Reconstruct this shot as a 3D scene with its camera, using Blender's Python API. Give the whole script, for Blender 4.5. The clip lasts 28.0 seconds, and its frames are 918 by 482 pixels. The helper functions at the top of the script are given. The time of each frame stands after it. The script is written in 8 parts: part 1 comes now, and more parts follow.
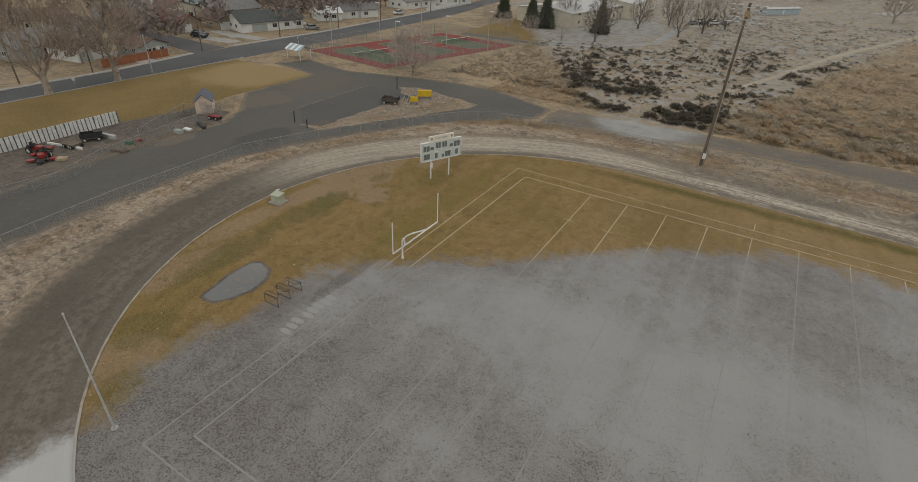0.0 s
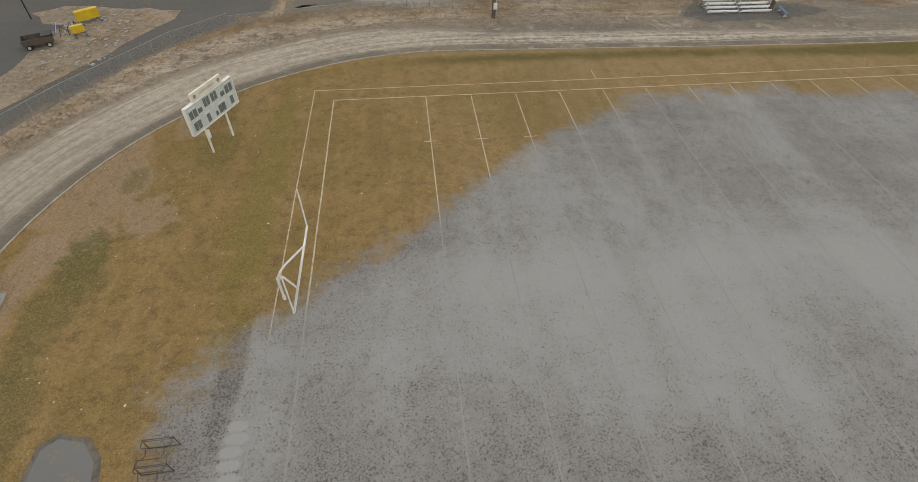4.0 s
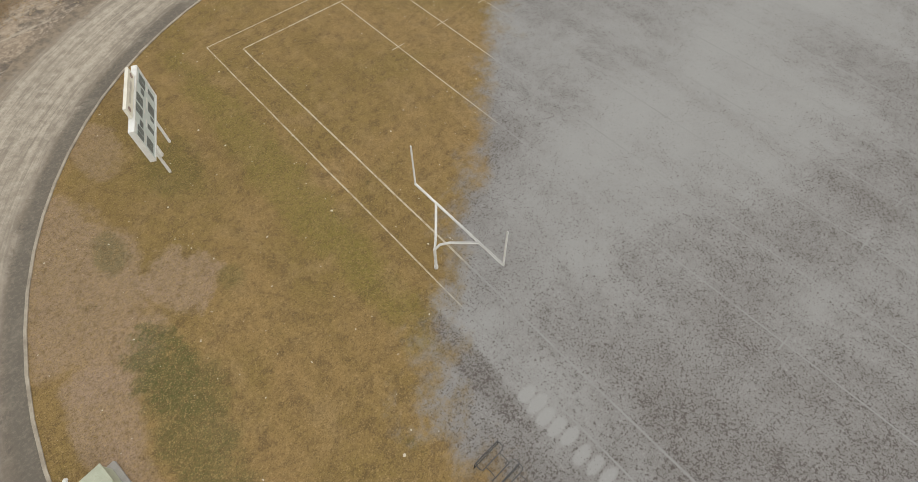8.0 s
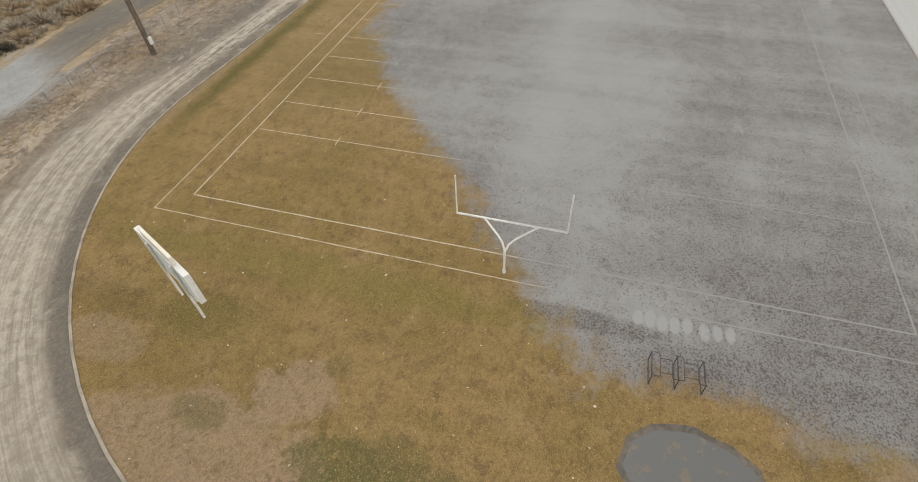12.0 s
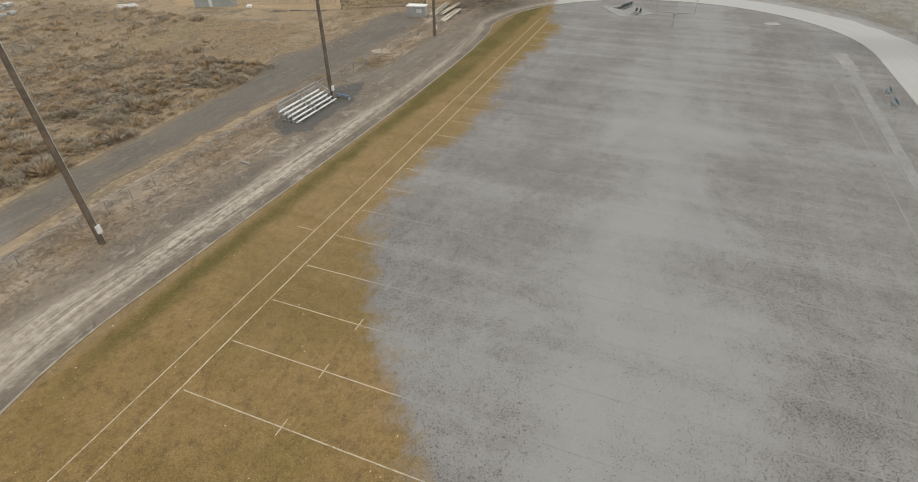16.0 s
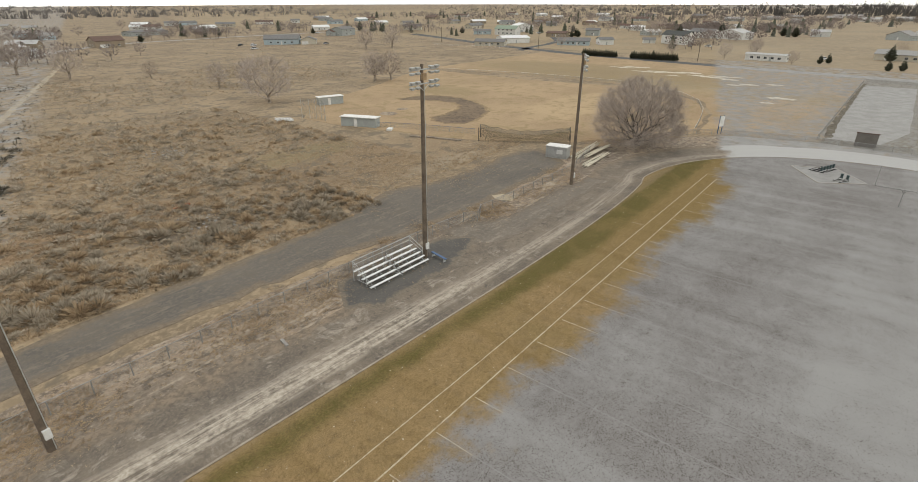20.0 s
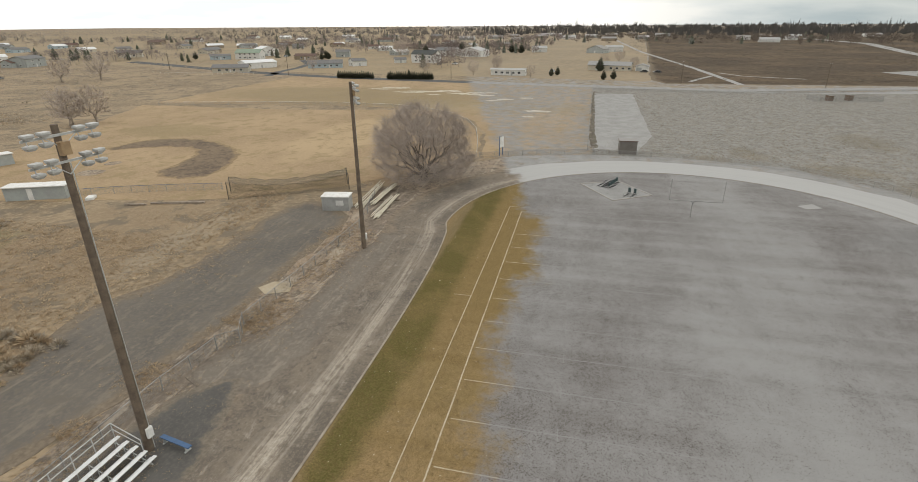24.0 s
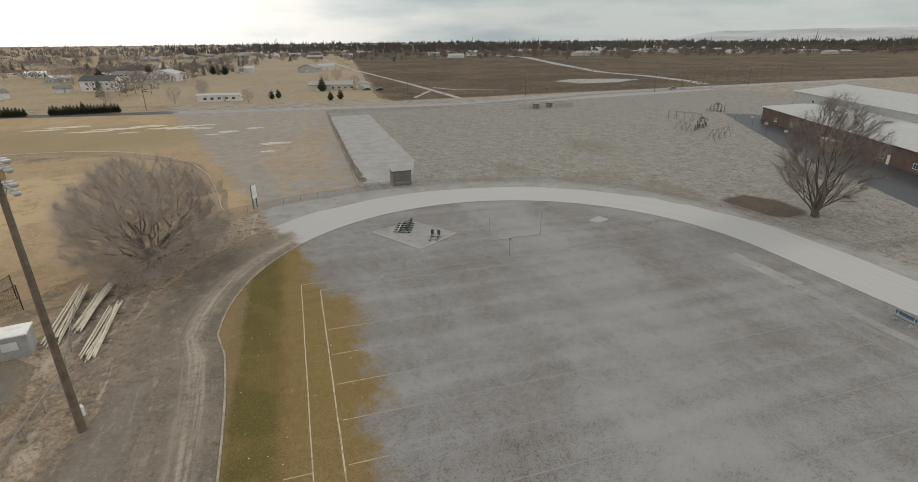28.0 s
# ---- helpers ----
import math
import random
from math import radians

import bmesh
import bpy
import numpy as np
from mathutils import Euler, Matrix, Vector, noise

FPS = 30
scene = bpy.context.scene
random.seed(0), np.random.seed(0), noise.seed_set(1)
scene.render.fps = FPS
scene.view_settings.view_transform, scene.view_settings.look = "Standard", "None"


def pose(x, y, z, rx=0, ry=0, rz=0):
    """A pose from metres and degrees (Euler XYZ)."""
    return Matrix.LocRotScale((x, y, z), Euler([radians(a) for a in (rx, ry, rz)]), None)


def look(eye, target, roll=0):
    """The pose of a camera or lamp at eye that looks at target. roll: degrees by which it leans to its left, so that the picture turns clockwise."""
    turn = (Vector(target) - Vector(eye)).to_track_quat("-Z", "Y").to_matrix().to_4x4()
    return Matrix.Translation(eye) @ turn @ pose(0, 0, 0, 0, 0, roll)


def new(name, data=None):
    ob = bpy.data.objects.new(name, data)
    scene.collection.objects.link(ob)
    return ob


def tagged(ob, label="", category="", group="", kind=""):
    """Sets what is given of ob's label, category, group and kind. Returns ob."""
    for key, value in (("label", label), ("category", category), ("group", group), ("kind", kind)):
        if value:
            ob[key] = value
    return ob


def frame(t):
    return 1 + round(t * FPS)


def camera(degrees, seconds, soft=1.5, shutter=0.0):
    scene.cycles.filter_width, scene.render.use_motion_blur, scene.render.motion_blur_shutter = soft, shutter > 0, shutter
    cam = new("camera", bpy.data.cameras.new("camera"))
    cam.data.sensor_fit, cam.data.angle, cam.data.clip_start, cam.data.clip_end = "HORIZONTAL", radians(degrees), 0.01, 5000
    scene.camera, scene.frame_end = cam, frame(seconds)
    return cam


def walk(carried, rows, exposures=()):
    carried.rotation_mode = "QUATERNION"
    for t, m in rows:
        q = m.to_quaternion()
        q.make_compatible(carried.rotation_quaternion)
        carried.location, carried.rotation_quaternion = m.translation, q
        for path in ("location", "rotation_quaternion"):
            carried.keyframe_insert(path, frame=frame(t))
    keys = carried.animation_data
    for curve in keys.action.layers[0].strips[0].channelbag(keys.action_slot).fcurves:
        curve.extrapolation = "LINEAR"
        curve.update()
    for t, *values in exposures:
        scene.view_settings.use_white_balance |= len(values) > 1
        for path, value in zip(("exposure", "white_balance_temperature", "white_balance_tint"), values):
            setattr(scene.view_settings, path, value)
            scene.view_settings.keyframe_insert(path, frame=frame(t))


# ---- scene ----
cam = camera(83.4, 28.0, 0.55)
PATH = [
    (0, (24.152, -10.112, 27.779), (23.3, -8.628, 26.744), 2.8),
    (0.5, (21.946, -8.76, 27.776), (21.213, -7.239, 26.704), 2.2),
    (1, (19.858, -7.361, 27.694), (19.259, -5.813, 26.579), 2.2),
    (1.5, (17.81, -5.819, 27.482), (17.344, -4.258, 26.32), 1.9),
    (2, (15.682, -4.335, 27.267), (15.35, -2.775, 26.061), 1.7),
    (2.5, (13.573, -2.872, 27.017), (13.371, -1.326, 25.763), 1.5),
    (3, (11.443, -1.358, 26.807), (11.369, 0.155, 25.501), 1.2),
    (3.5, (9.327, 0.181, 26.641), (9.375, 1.647, 25.282), 1.0),
    (4, (7.325, 1.604, 26.517), (7.486, 3.009, 25.103), 0.8),
    (4.5, (5.345, 3.06, 26.426), (5.598, 4.388, 24.952), -0.1),
    (6.5, (-3.356, 7.644, 26.103), (-2.801, 8.633, 24.456), -0.4),
    (7, (-5.599, 8.922, 26.062), (-5.0, 9.839, 24.388), -0.5),
    (7.5, (-7.862, 10.393, 25.993), (-7.212, 11.25, 24.307), -0.7),
    (8, (-10.102, 11.796, 25.927), (-9.398, 12.603, 24.238), -0.8),
    (8.5, (-12.314, 13.088, 25.868), (-11.542, 13.842, 24.184), -1.2),
    (9, (-14.519, 14.349, 25.81), (-13.677, 15.057, 24.14), -2.3),
    (9.5, (-16.772, 15.458, 25.807), (-15.841, 16.119, 24.165), -2.7),
    (10, (-18.966, 16.302, 25.827), (-17.947, 16.924, 24.223), -3.4),
    (10.5, (-20.836, 17.055, 25.846), (-19.736, 17.641, 24.282), -4.0),
    (11, (-22.205, 17.878, 25.859), (-21.022, 18.415, 24.338), -4.0),
    (11.5, (-23.249, 18.698, 25.892), (-21.99, 19.183, 24.416), -3.6),
    (13.5, (-16.727, 21.273, 26.836), (-15.384, 21.665, 25.407), -1.9),
    (14, (-14.460, 21.805, 26.944), (-13.069, 22.193, 25.560), -1.2),
    (14.5, (-11.745, 21.839, 26.945), (-10.322, 22.274, 25.609), -1.5),
    (15, (-9.077, 22.276, 27.037), (-7.624, 22.764, 25.752), -1.3),
    (15.5, (-6.526, 23.051, 27.207), (-5.048, 23.594, 25.973), -1.1),
    (16, (-3.861, 23.643, 27.434), (-2.37, 24.251, 26.247), -1.1),
    (16.3, (-2.237, 23.817, 27.528), (-0.739, 24.475, 26.378), -1.0),
    (16.5, (-1.15, 23.952, 27.573), (0.347, 24.643, 26.441), -1.0),
    (17, (1.548, 24.337, 27.704), (3.044, 25.114, 26.626), -0.9),
    (17.5, (4.222, 24.897, 27.784), (5.71, 25.757, 26.762), -0.7),
    (18, (6.777, 25.628, 27.861), (8.249, 26.576, 26.895), -0.6),
    (18.5, (9.246, 26.426, 27.919), (10.698, 27.461, 27.013), -0.6),
    (19, (11.509, 27.529, 27.962), (12.933, 28.639, 27.102), -0.2),
    (19.5, (13.964, 28.729, 27.85), (15.37, 29.868, 26.999), -0.1),
    (20, (16.328, 29.997, 27.734), (17.738, 31.137, 26.89), -0.1),
    (20.5, (19.272, 31.295, 27.537), (20.706, 32.411, 26.7), -0.1),
    (21, (22.045, 32.484, 27.371), (23.528, 33.537, 26.541), -0.1),
    (21.5, (24.641, 33.762, 27.26), (26.185, 34.73, 26.437), -0.1),
    (23.5, (33.030, 39.523, 26.787), (34.788, 40.061, 26.000), -0.3),
    (24, (35.335, 40.951, 26.673), (37.127, 41.376, 25.893), -0.4),
    (24.5, (38.064, 42.244, 26.558), (39.883, 42.550, 25.786), -0.5),
    (25, (40.769, 43.557, 26.481), (42.606, 43.747, 25.714), -0.5),
    (25.5, (43.269, 44.868, 26.470), (45.117, 44.940, 25.708), -0.6),
    (26, (45.583, 46.047, 26.507), (47.433, 45.994, 25.749), -0.5),
    (26.5, (47.727, 47.102, 26.591), (49.572, 46.924, 25.839), -0.5),
    (27, (49.821, 47.962, 26.692), (51.653, 47.659, 25.949), -0.4),
    (27.5, (52.053, 48.608, 26.699), (53.863, 48.182, 25.962), -0.5),
    (28, (54.404, 49.192, 26.733), (56.182, 48.642, 26.003), -0.5),
]
EXPOSURES = [(0, -0.12), (2, 0.02), (4, 0.22), (7, 0.42), (11, 0.52), (14, 0.52), (16, 0.42), (20, 0.36), (24, 0.32), (28, 0.1)]
walk(cam, [(t, look(eye, target, roll)) for t, eye, target, roll in PATH], EXPOSURES)

# ---- world and sun: an overcast winter day ----
world = bpy.data.worlds.new("overcast_sky")
scene.world = world
world.use_nodes = True
wt = world.node_tree
wt.nodes.clear()
sky = wt.nodes.new("ShaderNodeTexSky")
sky.sky_type, sky.sun_disc = "NISHITA", False
sky.sun_elevation, sky.sun_rotation = radians(24), radians(200)
coord = wt.nodes.new("ShaderNodeTexCoord")
stretch = wt.nodes.new("ShaderNodeMapping")
stretch.inputs["Scale"].default_value = (2.2, 2.2, 11.0)
cloud = wt.nodes.new("ShaderNodeTexNoise")
cloud.inputs["Scale"].default_value, cloud.inputs["Detail"].default_value = 1.6, 6.0
shape = wt.nodes.new("ShaderNodeValToRGB")
# brighter cloud to the east, greyer towards the south-west
heading = wt.nodes.new("ShaderNodeSeparateXYZ")
eastward = wt.nodes.new("ShaderNodeMapRange")
eastward.interpolation_type = "SMOOTHSTEP"
for k, v in ((1, -0.5), (2, 0.3), (3, 0.0), (4, 1.0)):
    eastward.inputs[k].default_value = v
tint = wt.nodes.new("ShaderNodeMix")
tint.data_type = "RGBA"
tint.inputs[6].default_value, tint.inputs[7].default_value = (0.47, 0.515, 0.52, 1), (1.15, 1.12, 1.085, 1)
veil = wt.nodes.new("ShaderNodeVectorMath")
veil.operation = "MULTIPLY"
wt.links.new(coord.outputs["Generated"], heading.inputs[0])
wt.links.new(heading.outputs[1], eastward.inputs[0])
wt.links.new(eastward.outputs[0], tint.inputs[0])
wt.links.new(tint.outputs[2], veil.inputs[1])
shape.color_ramp.elements[0].position, shape.color_ramp.elements[0].color = 0.36, (0.74, 0.80, 0.83, 1)
shape.color_ramp.elements[1].position, shape.color_ramp.elements[1].color = 0.58, (1.15, 1.12, 1.08, 1)
dim = wt.nodes.new("ShaderNodeMix")
dim.data_type, dim.blend_type = "RGBA", "MIX"
dim.inputs[0].default_value = 0.9
thin = wt.nodes.new("ShaderNodeVectorMath")
thin.operation = "SCALE"
thin.inputs["Scale"].default_value = 0.1
back = wt.nodes.new("ShaderNodeBackground")
back.inputs["Strength"].default_value = 0.95
world_out = wt.nodes.new("ShaderNodeOutputWorld")
wt.links.new(coord.outputs["Generated"], stretch.inputs[0])
wt.links.new(stretch.outputs[0], cloud.inputs["Vector"])
wt.links.new(cloud.outputs["Fac"], shape.inputs[0])
wt.links.new(sky.outputs[0], thin.inputs[0])
wt.links.new(thin.outputs[0], dim.inputs[6])
wt.links.new(shape.outputs[0], veil.inputs[0])
wt.links.new(veil.outputs[0], dim.inputs[7])
wt.links.new(dim.outputs[2], back.inputs[0])
wt.links.new(back.outputs[0], world_out.inputs[0])
sun = new("sun", bpy.data.lights.new("sun", "SUN"))
sun.data.energy, sun.data.angle, sun.data.color = 0.8, radians(14), (1.0, 0.95, 0.88)
sun.matrix_world = look((60, -120, 90), (40, 30, 0))

# ---- materials ----
class Nodes:
    """Short hand for building one material's node tree in world-space metres."""

    def __init__(self, name):
        self.m = bpy.data.materials.new(name)
        self.m.use_nodes = True
        self.t = self.m.node_tree
        self.bsdf = self.t.nodes["Principled BSDF"]
        self.pos = self.t.nodes.new("ShaderNodeNewGeometry")

    def put(self, socket, value):
        if hasattr(value, "is_linked"):
            self.t.links.new(value, socket)
        elif isinstance(value, tuple) and len(value) == 3 and socket.type == "RGBA":
            socket.default_value = (*value, 1)
        else:
            socket.default_value = value

    def node(self, kind, **inputs):
        n = self.t.nodes.new(kind)
        for k, v in inputs.items():
            self.put(n.inputs[k.replace("_", " ")], v)
        return n

    def scaled(self, s, base=None):
        n = self.t.nodes.new("ShaderNodeVectorMath")
        n.operation = "MULTIPLY"
        self.put(n.inputs[0], self.pos.outputs["Position"] if base is None else base)
        n.inputs[1].default_value = s if isinstance(s, tuple) else (s, s, s)
        return n.outputs[0]

    def noise(self, scale, detail=4.0, rough=0.55, base=None, warp=0.0):
        n = self.node("ShaderNodeTexNoise", Vector=self.scaled(scale, base), Scale=1.0, Detail=detail, Roughness=rough, Distortion=warp)
        return n.outputs["Fac"]

    def math(self, op, a, b=0.0, clamp=False):
        n = self.t.nodes.new("ShaderNodeMath")
        n.operation, n.use_clamp = op, clamp
        self.put(n.inputs[0], a)
        self.put(n.inputs[1], b)
        return n.outputs[0]

    def step(self, v, lo, hi, a=0.0, b=1.0):
        n = self.t.nodes.new("ShaderNodeMapRange")
        n.interpolation_type = "SMOOTHSTEP"
        for i, x in enumerate((v, lo, hi, a, b)):
            self.put(n.inputs[i], x)
        return n.outputs[0]

    def mix(self, a, b, f):
        n = self.t.nodes.new("ShaderNodeMix")
        n.data_type = "RGBA"
        self.put(n.inputs[0], f)
        self.put(n.inputs[6], a)
        self.put(n.inputs[7], b)
        return n.outputs[2]

    def split(self, v):
        n = self.t.nodes.new("ShaderNodeSeparateXYZ")
        self.put(n.inputs[0], v)
        return n.outputs

    def blob(self, x, y, rx, ry, wobble=0.5, edge=0.25, scale=0.25):
        """1 inside a ragged ellipse on the ground, 0 outside."""
        p = self.split(self.pos.outputs["Position"])
        dx = self.math("DIVIDE", self.math("SUBTRACT", p[0], x), rx)
        dy = self.math("DIVIDE", self.math("SUBTRACT", p[1], y), ry)
        d = self.math("ADD", self.math("MULTIPLY", dx, dx), self.math("MULTIPLY", dy, dy))
        d = self.math("ADD", d, self.math("MULTIPLY", self.math("SUBTRACT", self.noise(scale, 9.0, 0.72), 0.5), wobble * 4.5))
        return self.step(d, 1 - edge, 1 + edge, 1.0, 0.0)

    def snow(self, ragged=1.0):
        """Where the snow lies: the fields to the south-west of a front set to suit most of the camera's views, and a
        patch among the brush to the north, set likewise.
        """
        p = self.split(self.pos.outputs["Position"])
        wob = self.math("MULTIPLY", self.math("SUBTRACT", self.noise(0.12, 9.0, 0.74), 0.5), 14.0 * ragged)
        rise = self.math("ADD", self.math("MULTIPLY", p[0], 0.8), 24.0)
        flat = self.math("ADD", self.math("MULTIPLY", self.math("MAXIMUM", self.math("SUBTRACT", p[0], 105.0), 0.0), 0.27), 46.0)
        d = self.math("MULTIPLY", self.math("SUBTRACT", self.math("MINIMUM", rise, flat), p[1]), 0.85)
        south = self.math("MULTIPLY", self.step(self.math("ADD", d, wob), -1.6, 1.6), self.step(self.math("ADD", p[0], wob), -8.5, -5.5))
        n1 = self.step(self.math("ADD", p[1], wob), 71.5, 75.0)
        out = self.math("SUBTRACT", p[1], 75.0)
        n2 = self.step(self.math("ADD", self.math("SUBTRACT", p[0], self.math("MULTIPLY", out, 0.3)), wob), 10.0, 17.0, 1.0, 0.0)
        n3 = self.step(self.math("ADD", self.math("ADD", p[0], self.math("MULTIPLY", out, 0.62)), wob), 0.0, 6.0)
        north = self.math("MULTIPLY", self.math("MULTIPLY", n1, n2), n3)
        return self.math("MAXIMUM", south, north)

    def bump(self, height, strength=0.3, distance=0.05):
        n = self.node("ShaderNodeBump", Strength=strength, Distance=distance, Height=height)
        self.t.links.new(n.outputs[0], self.bsdf.inputs["Normal"])

    def done(self, colour, rough=0.85, metal=0.0, spec=0.3):
        self.put(self.bsdf.inputs["Base Color"], colour)
        self.put(self.bsdf.inputs["Roughness"], rough)
        self.put(self.bsdf.inputs["Metallic"], metal)
        self.put(self.bsdf.inputs["Specular IOR Level"], spec)
        return self.m


SNOW = (0.33, 0.322, 0.308)


def plain(name, c1, c2=None, scale=2.0, rough=0.7, metal=0.0, bump=0.15, snowy=0.85, spec=0.35, grain=25.0):
    """A painted, wooden or metal surface with stains and fine grain; snow settles on what faces up."""
    n = Nodes(name)
    c2 = c2 or tuple(x * 0.72 for x in c1)
    col = n.mix(c1, c2, n.step(n.noise(scale, 6.0, 0.65), 0.35, 0.7))
    g = n.noise(grain, 3.0)
    col = n.mix(col, tuple(x * 0.8 for x in c2), n.step(g, 0.5, 0.8, 0.0, 0.5))
    if snowy:
        up = n.step(n.split(n.pos.outputs["Normal"])[2], 0.5, 0.85)
        lie = n.math("MULTIPLY", n.math("MULTIPLY", n.snow(0.3), up), n.step(n.noise(1.1, 4.0), 0.3, 0.42, 0.55 if snowy < 1 else 0.9, snowy))
        col = n.mix(col, SNOW, lie)
    n.bump(g, bump, 0.01)
    return n.done(col, rough, metal, spec)


def earth(name, cols, scale=0.25, fine=6.0, snow_lo=0.38, snow_hi=0.55, snow_scale=0.7, extra=None, snow_col=SNOW, bump=0.5, rough=0.95, speck=None, patch=None, fade=None, snow_fine=0.4, tips=0.5, bare=(), thin=0.12, scuff=None):
    """Bare or grown ground: three colours at two scales, ragged extra patches, and snow."""
    n = Nodes(name)
    big = n.noise(scale, 7.0, 0.62, warp=0.3)
    small = n.noise(fine, 5.0, 0.7)
    col = n.mix(cols[0], cols[1], n.step(big, 0.36, 0.66))
    col = n.mix(col, cols[2], n.step(small, 0.42, 0.68, 0.0, 0.75))
    for args, c, f in extra or ():
        col = n.mix(col, c, n.math("MULTIPLY", n.blob(*args), n.step(small, 0.3, 0.62, f, f * 0.75)))
    if patch:
        col = n.mix(col, patch, n.step(n.noise(scale * 4.5, 8.0, 0.72, warp=0.6), 0.5, 0.6, 0.0, 0.8))
    if scuff:
        worn = n.math("ADD", n.math("MULTIPLY", n.noise((0.12, 0.9, 0.0), 8.0, 0.72, warp=0.8), 0.55), n.math("MULTIPLY", n.noise(0.8, 8.0, 0.8), 0.45))
        col = n.mix(col, scuff, n.step(worn, 0.5, 0.6, 0.0, 0.75))
    if speck:
        col = n.mix(col, speck, n.step(n.noise(2.2, 8.0, 0.8), 0.6, 0.72, 0.0, 0.8))
    if fade:
        edge = n.node("ShaderNodeAttribute")
        edge.attribute_name = "edge"
        worn = n.math("ADD", edge.outputs["Fac"], n.math("MULTIPLY", n.math("SUBTRACT", n.noise(0.4, 8.0, 0.72), 0.5), 2.6))
        col = n.mix(n.mix(fade, tuple(x * 0.7 for x in fade), n.step(small, 0.35, 0.65)), col, n.step(worn, 0.25, 0.75))
    s1 = n.math("ADD", n.math("MULTIPLY", n.noise(snow_scale, 6.0, 0.7), 0.6), n.math("MULTIPLY", n.noise(fine * 0.5, 6.0, 0.85), snow_fine))
    s1 = n.math("DIVIDE", s1, 0.6 + snow_fine)
    lie = n.math("MULTIPLY", n.snow(), n.step(s1, snow_lo, snow_hi, 1.0, thin))
    for args in bare:
        lie = n.math("MULTIPLY", lie, n.math("SUBTRACT", 1.0, n.math("MULTIPLY", n.blob(*args), n.step(small, 0.34, 0.6, 0.05, 0.6))))
    col = n.mix(col, n.mix(snow_col, tuple(x * 0.86 for x in snow_col), n.step(n.noise(0.3, 3.0), 0.35, 0.65)), lie)
    if tips:
        show = n.step(n.math("ADD", n.math("MULTIPLY", n.noise(4.5, 5.0, 0.8), 0.7), n.math("MULTIPLY", n.noise(0.4, 8.0, 0.75), 0.3)), 0.51, 0.6, 0.0, tips)
        col = n.mix(col, tuple(x * 0.55 for x in cols[1]), n.math("MULTIPLY", n.snow(), show))
    n.bump(n.math("ADD", small, n.math("MULTIPLY", n.noise(fine * 5, 3.0), 0.5)), bump, 0.08)
    return n.done(col, rough, 0.0, 0.15)


DESERT = earth("dry_brush_ground", ((0.31, 0.235, 0.15), (0.195, 0.15, 0.10), (0.40, 0.31, 0.205)), 0.045, 1.1, 0.42, 0.55, 0.25, speck=(0.095, 0.076, 0.054), patch=(0.165, 0.135, 0.10), extra=[
    ((45, 97, 9, 6, 0.8, 0.4, 0.15), (0.15, 0.125, 0.10), 0.8), ((33, 108, 16, 5, 0.9, 0.5, 0.12), (0.22, 0.135, 0.075), 0.7), ((80, 105, 26, 12, 0.7, 0.5, 0.1), (0.26, 0.19, 0.12), 0.7),
    ((75, 118, 12, 5, 0.7, 0.5, 0.15), (0.21, 0.18, 0.095), 0.6), ((92, 92, 14, 3, 0.8, 0.5, 0.2), (0.36, 0.30, 0.22), 0.6)])
DIRT = earth("packed_dirt", ((0.30, 0.232, 0.168), (0.175, 0.14, 0.108), (0.43, 0.345, 0.26)), 0.16, 2.6, 0.5, 0.64, 0.35, speck=(0.55, 0.46, 0.35), patch=(0.115, 0.095, 0.077), scuff=(0.43, 0.365, 0.285), extra=[
    ((60, 69, 15, 6, 0.8, 0.5, 0.15), (0.15, 0.125, 0.102), 0.85), ((84, 65, 16, 3.5, 0.9, 0.5, 0.2), (0.155, 0.13, 0.105), 0.75), ((97.5, 64.0, 5, 1.3, 0.7, 0.5, 0.3), (0.31, 0.25, 0.17), 0.8), ((108, 68.5, 9, 4, 0.8, 0.5, 0.2), (0.16, 0.132, 0.108), 0.75),
    ((64, 66.5, 2.2, 2.6, 0.6, 0.4, 0.4), (0.095, 0.09, 0.085), 0.8), ((81, 72.2, 1.2, 1.5, 0.5, 0.3, 0.5), (0.45, 0.39, 0.31), 0.95), ((90, 69.8, 1.8, 0.7, 0.5, 0.3, 0.5), (0.42, 0.36, 0.28), 0.9),
    ((2, 68, 12, 2.0, 0.9, 0.5, 0.3), (0.40, 0.34, 0.26), 0.6), ((28, 69, 14, 2, 0.9, 0.5, 0.3), (0.20, 0.165, 0.128), 0.7)])
ASPHALT = earth("worn_asphalt", ((0.118, 0.11, 0.10), (0.088, 0.084, 0.079), (0.145, 0.132, 0.116)), 0.09, 3.0, 0.62, 0.8, 0.3, bump=0.2, speck=(0.20, 0.17, 0.14), patch=(0.17, 0.145, 0.118))
ROADTAR = earth("street_asphalt", ((0.11, 0.11, 0.112), (0.085, 0.085, 0.087), (0.125, 0.123, 0.12)), 0.08, 3.0, 0.6, 0.8, 0.3, bump=0.15)
LAWN = earth("winter_lawn", ((0.215, 0.148, 0.058), (0.155, 0.112, 0.042), (0.26, 0.18, 0.08)), 0.07, 2.5, 0.46, 0.66, 0.4, extra=[
    ((-70, 66, 10, 14, 0.5, 0.5, 0.1), (0.36, 0.26, 0.145), 0.55)])
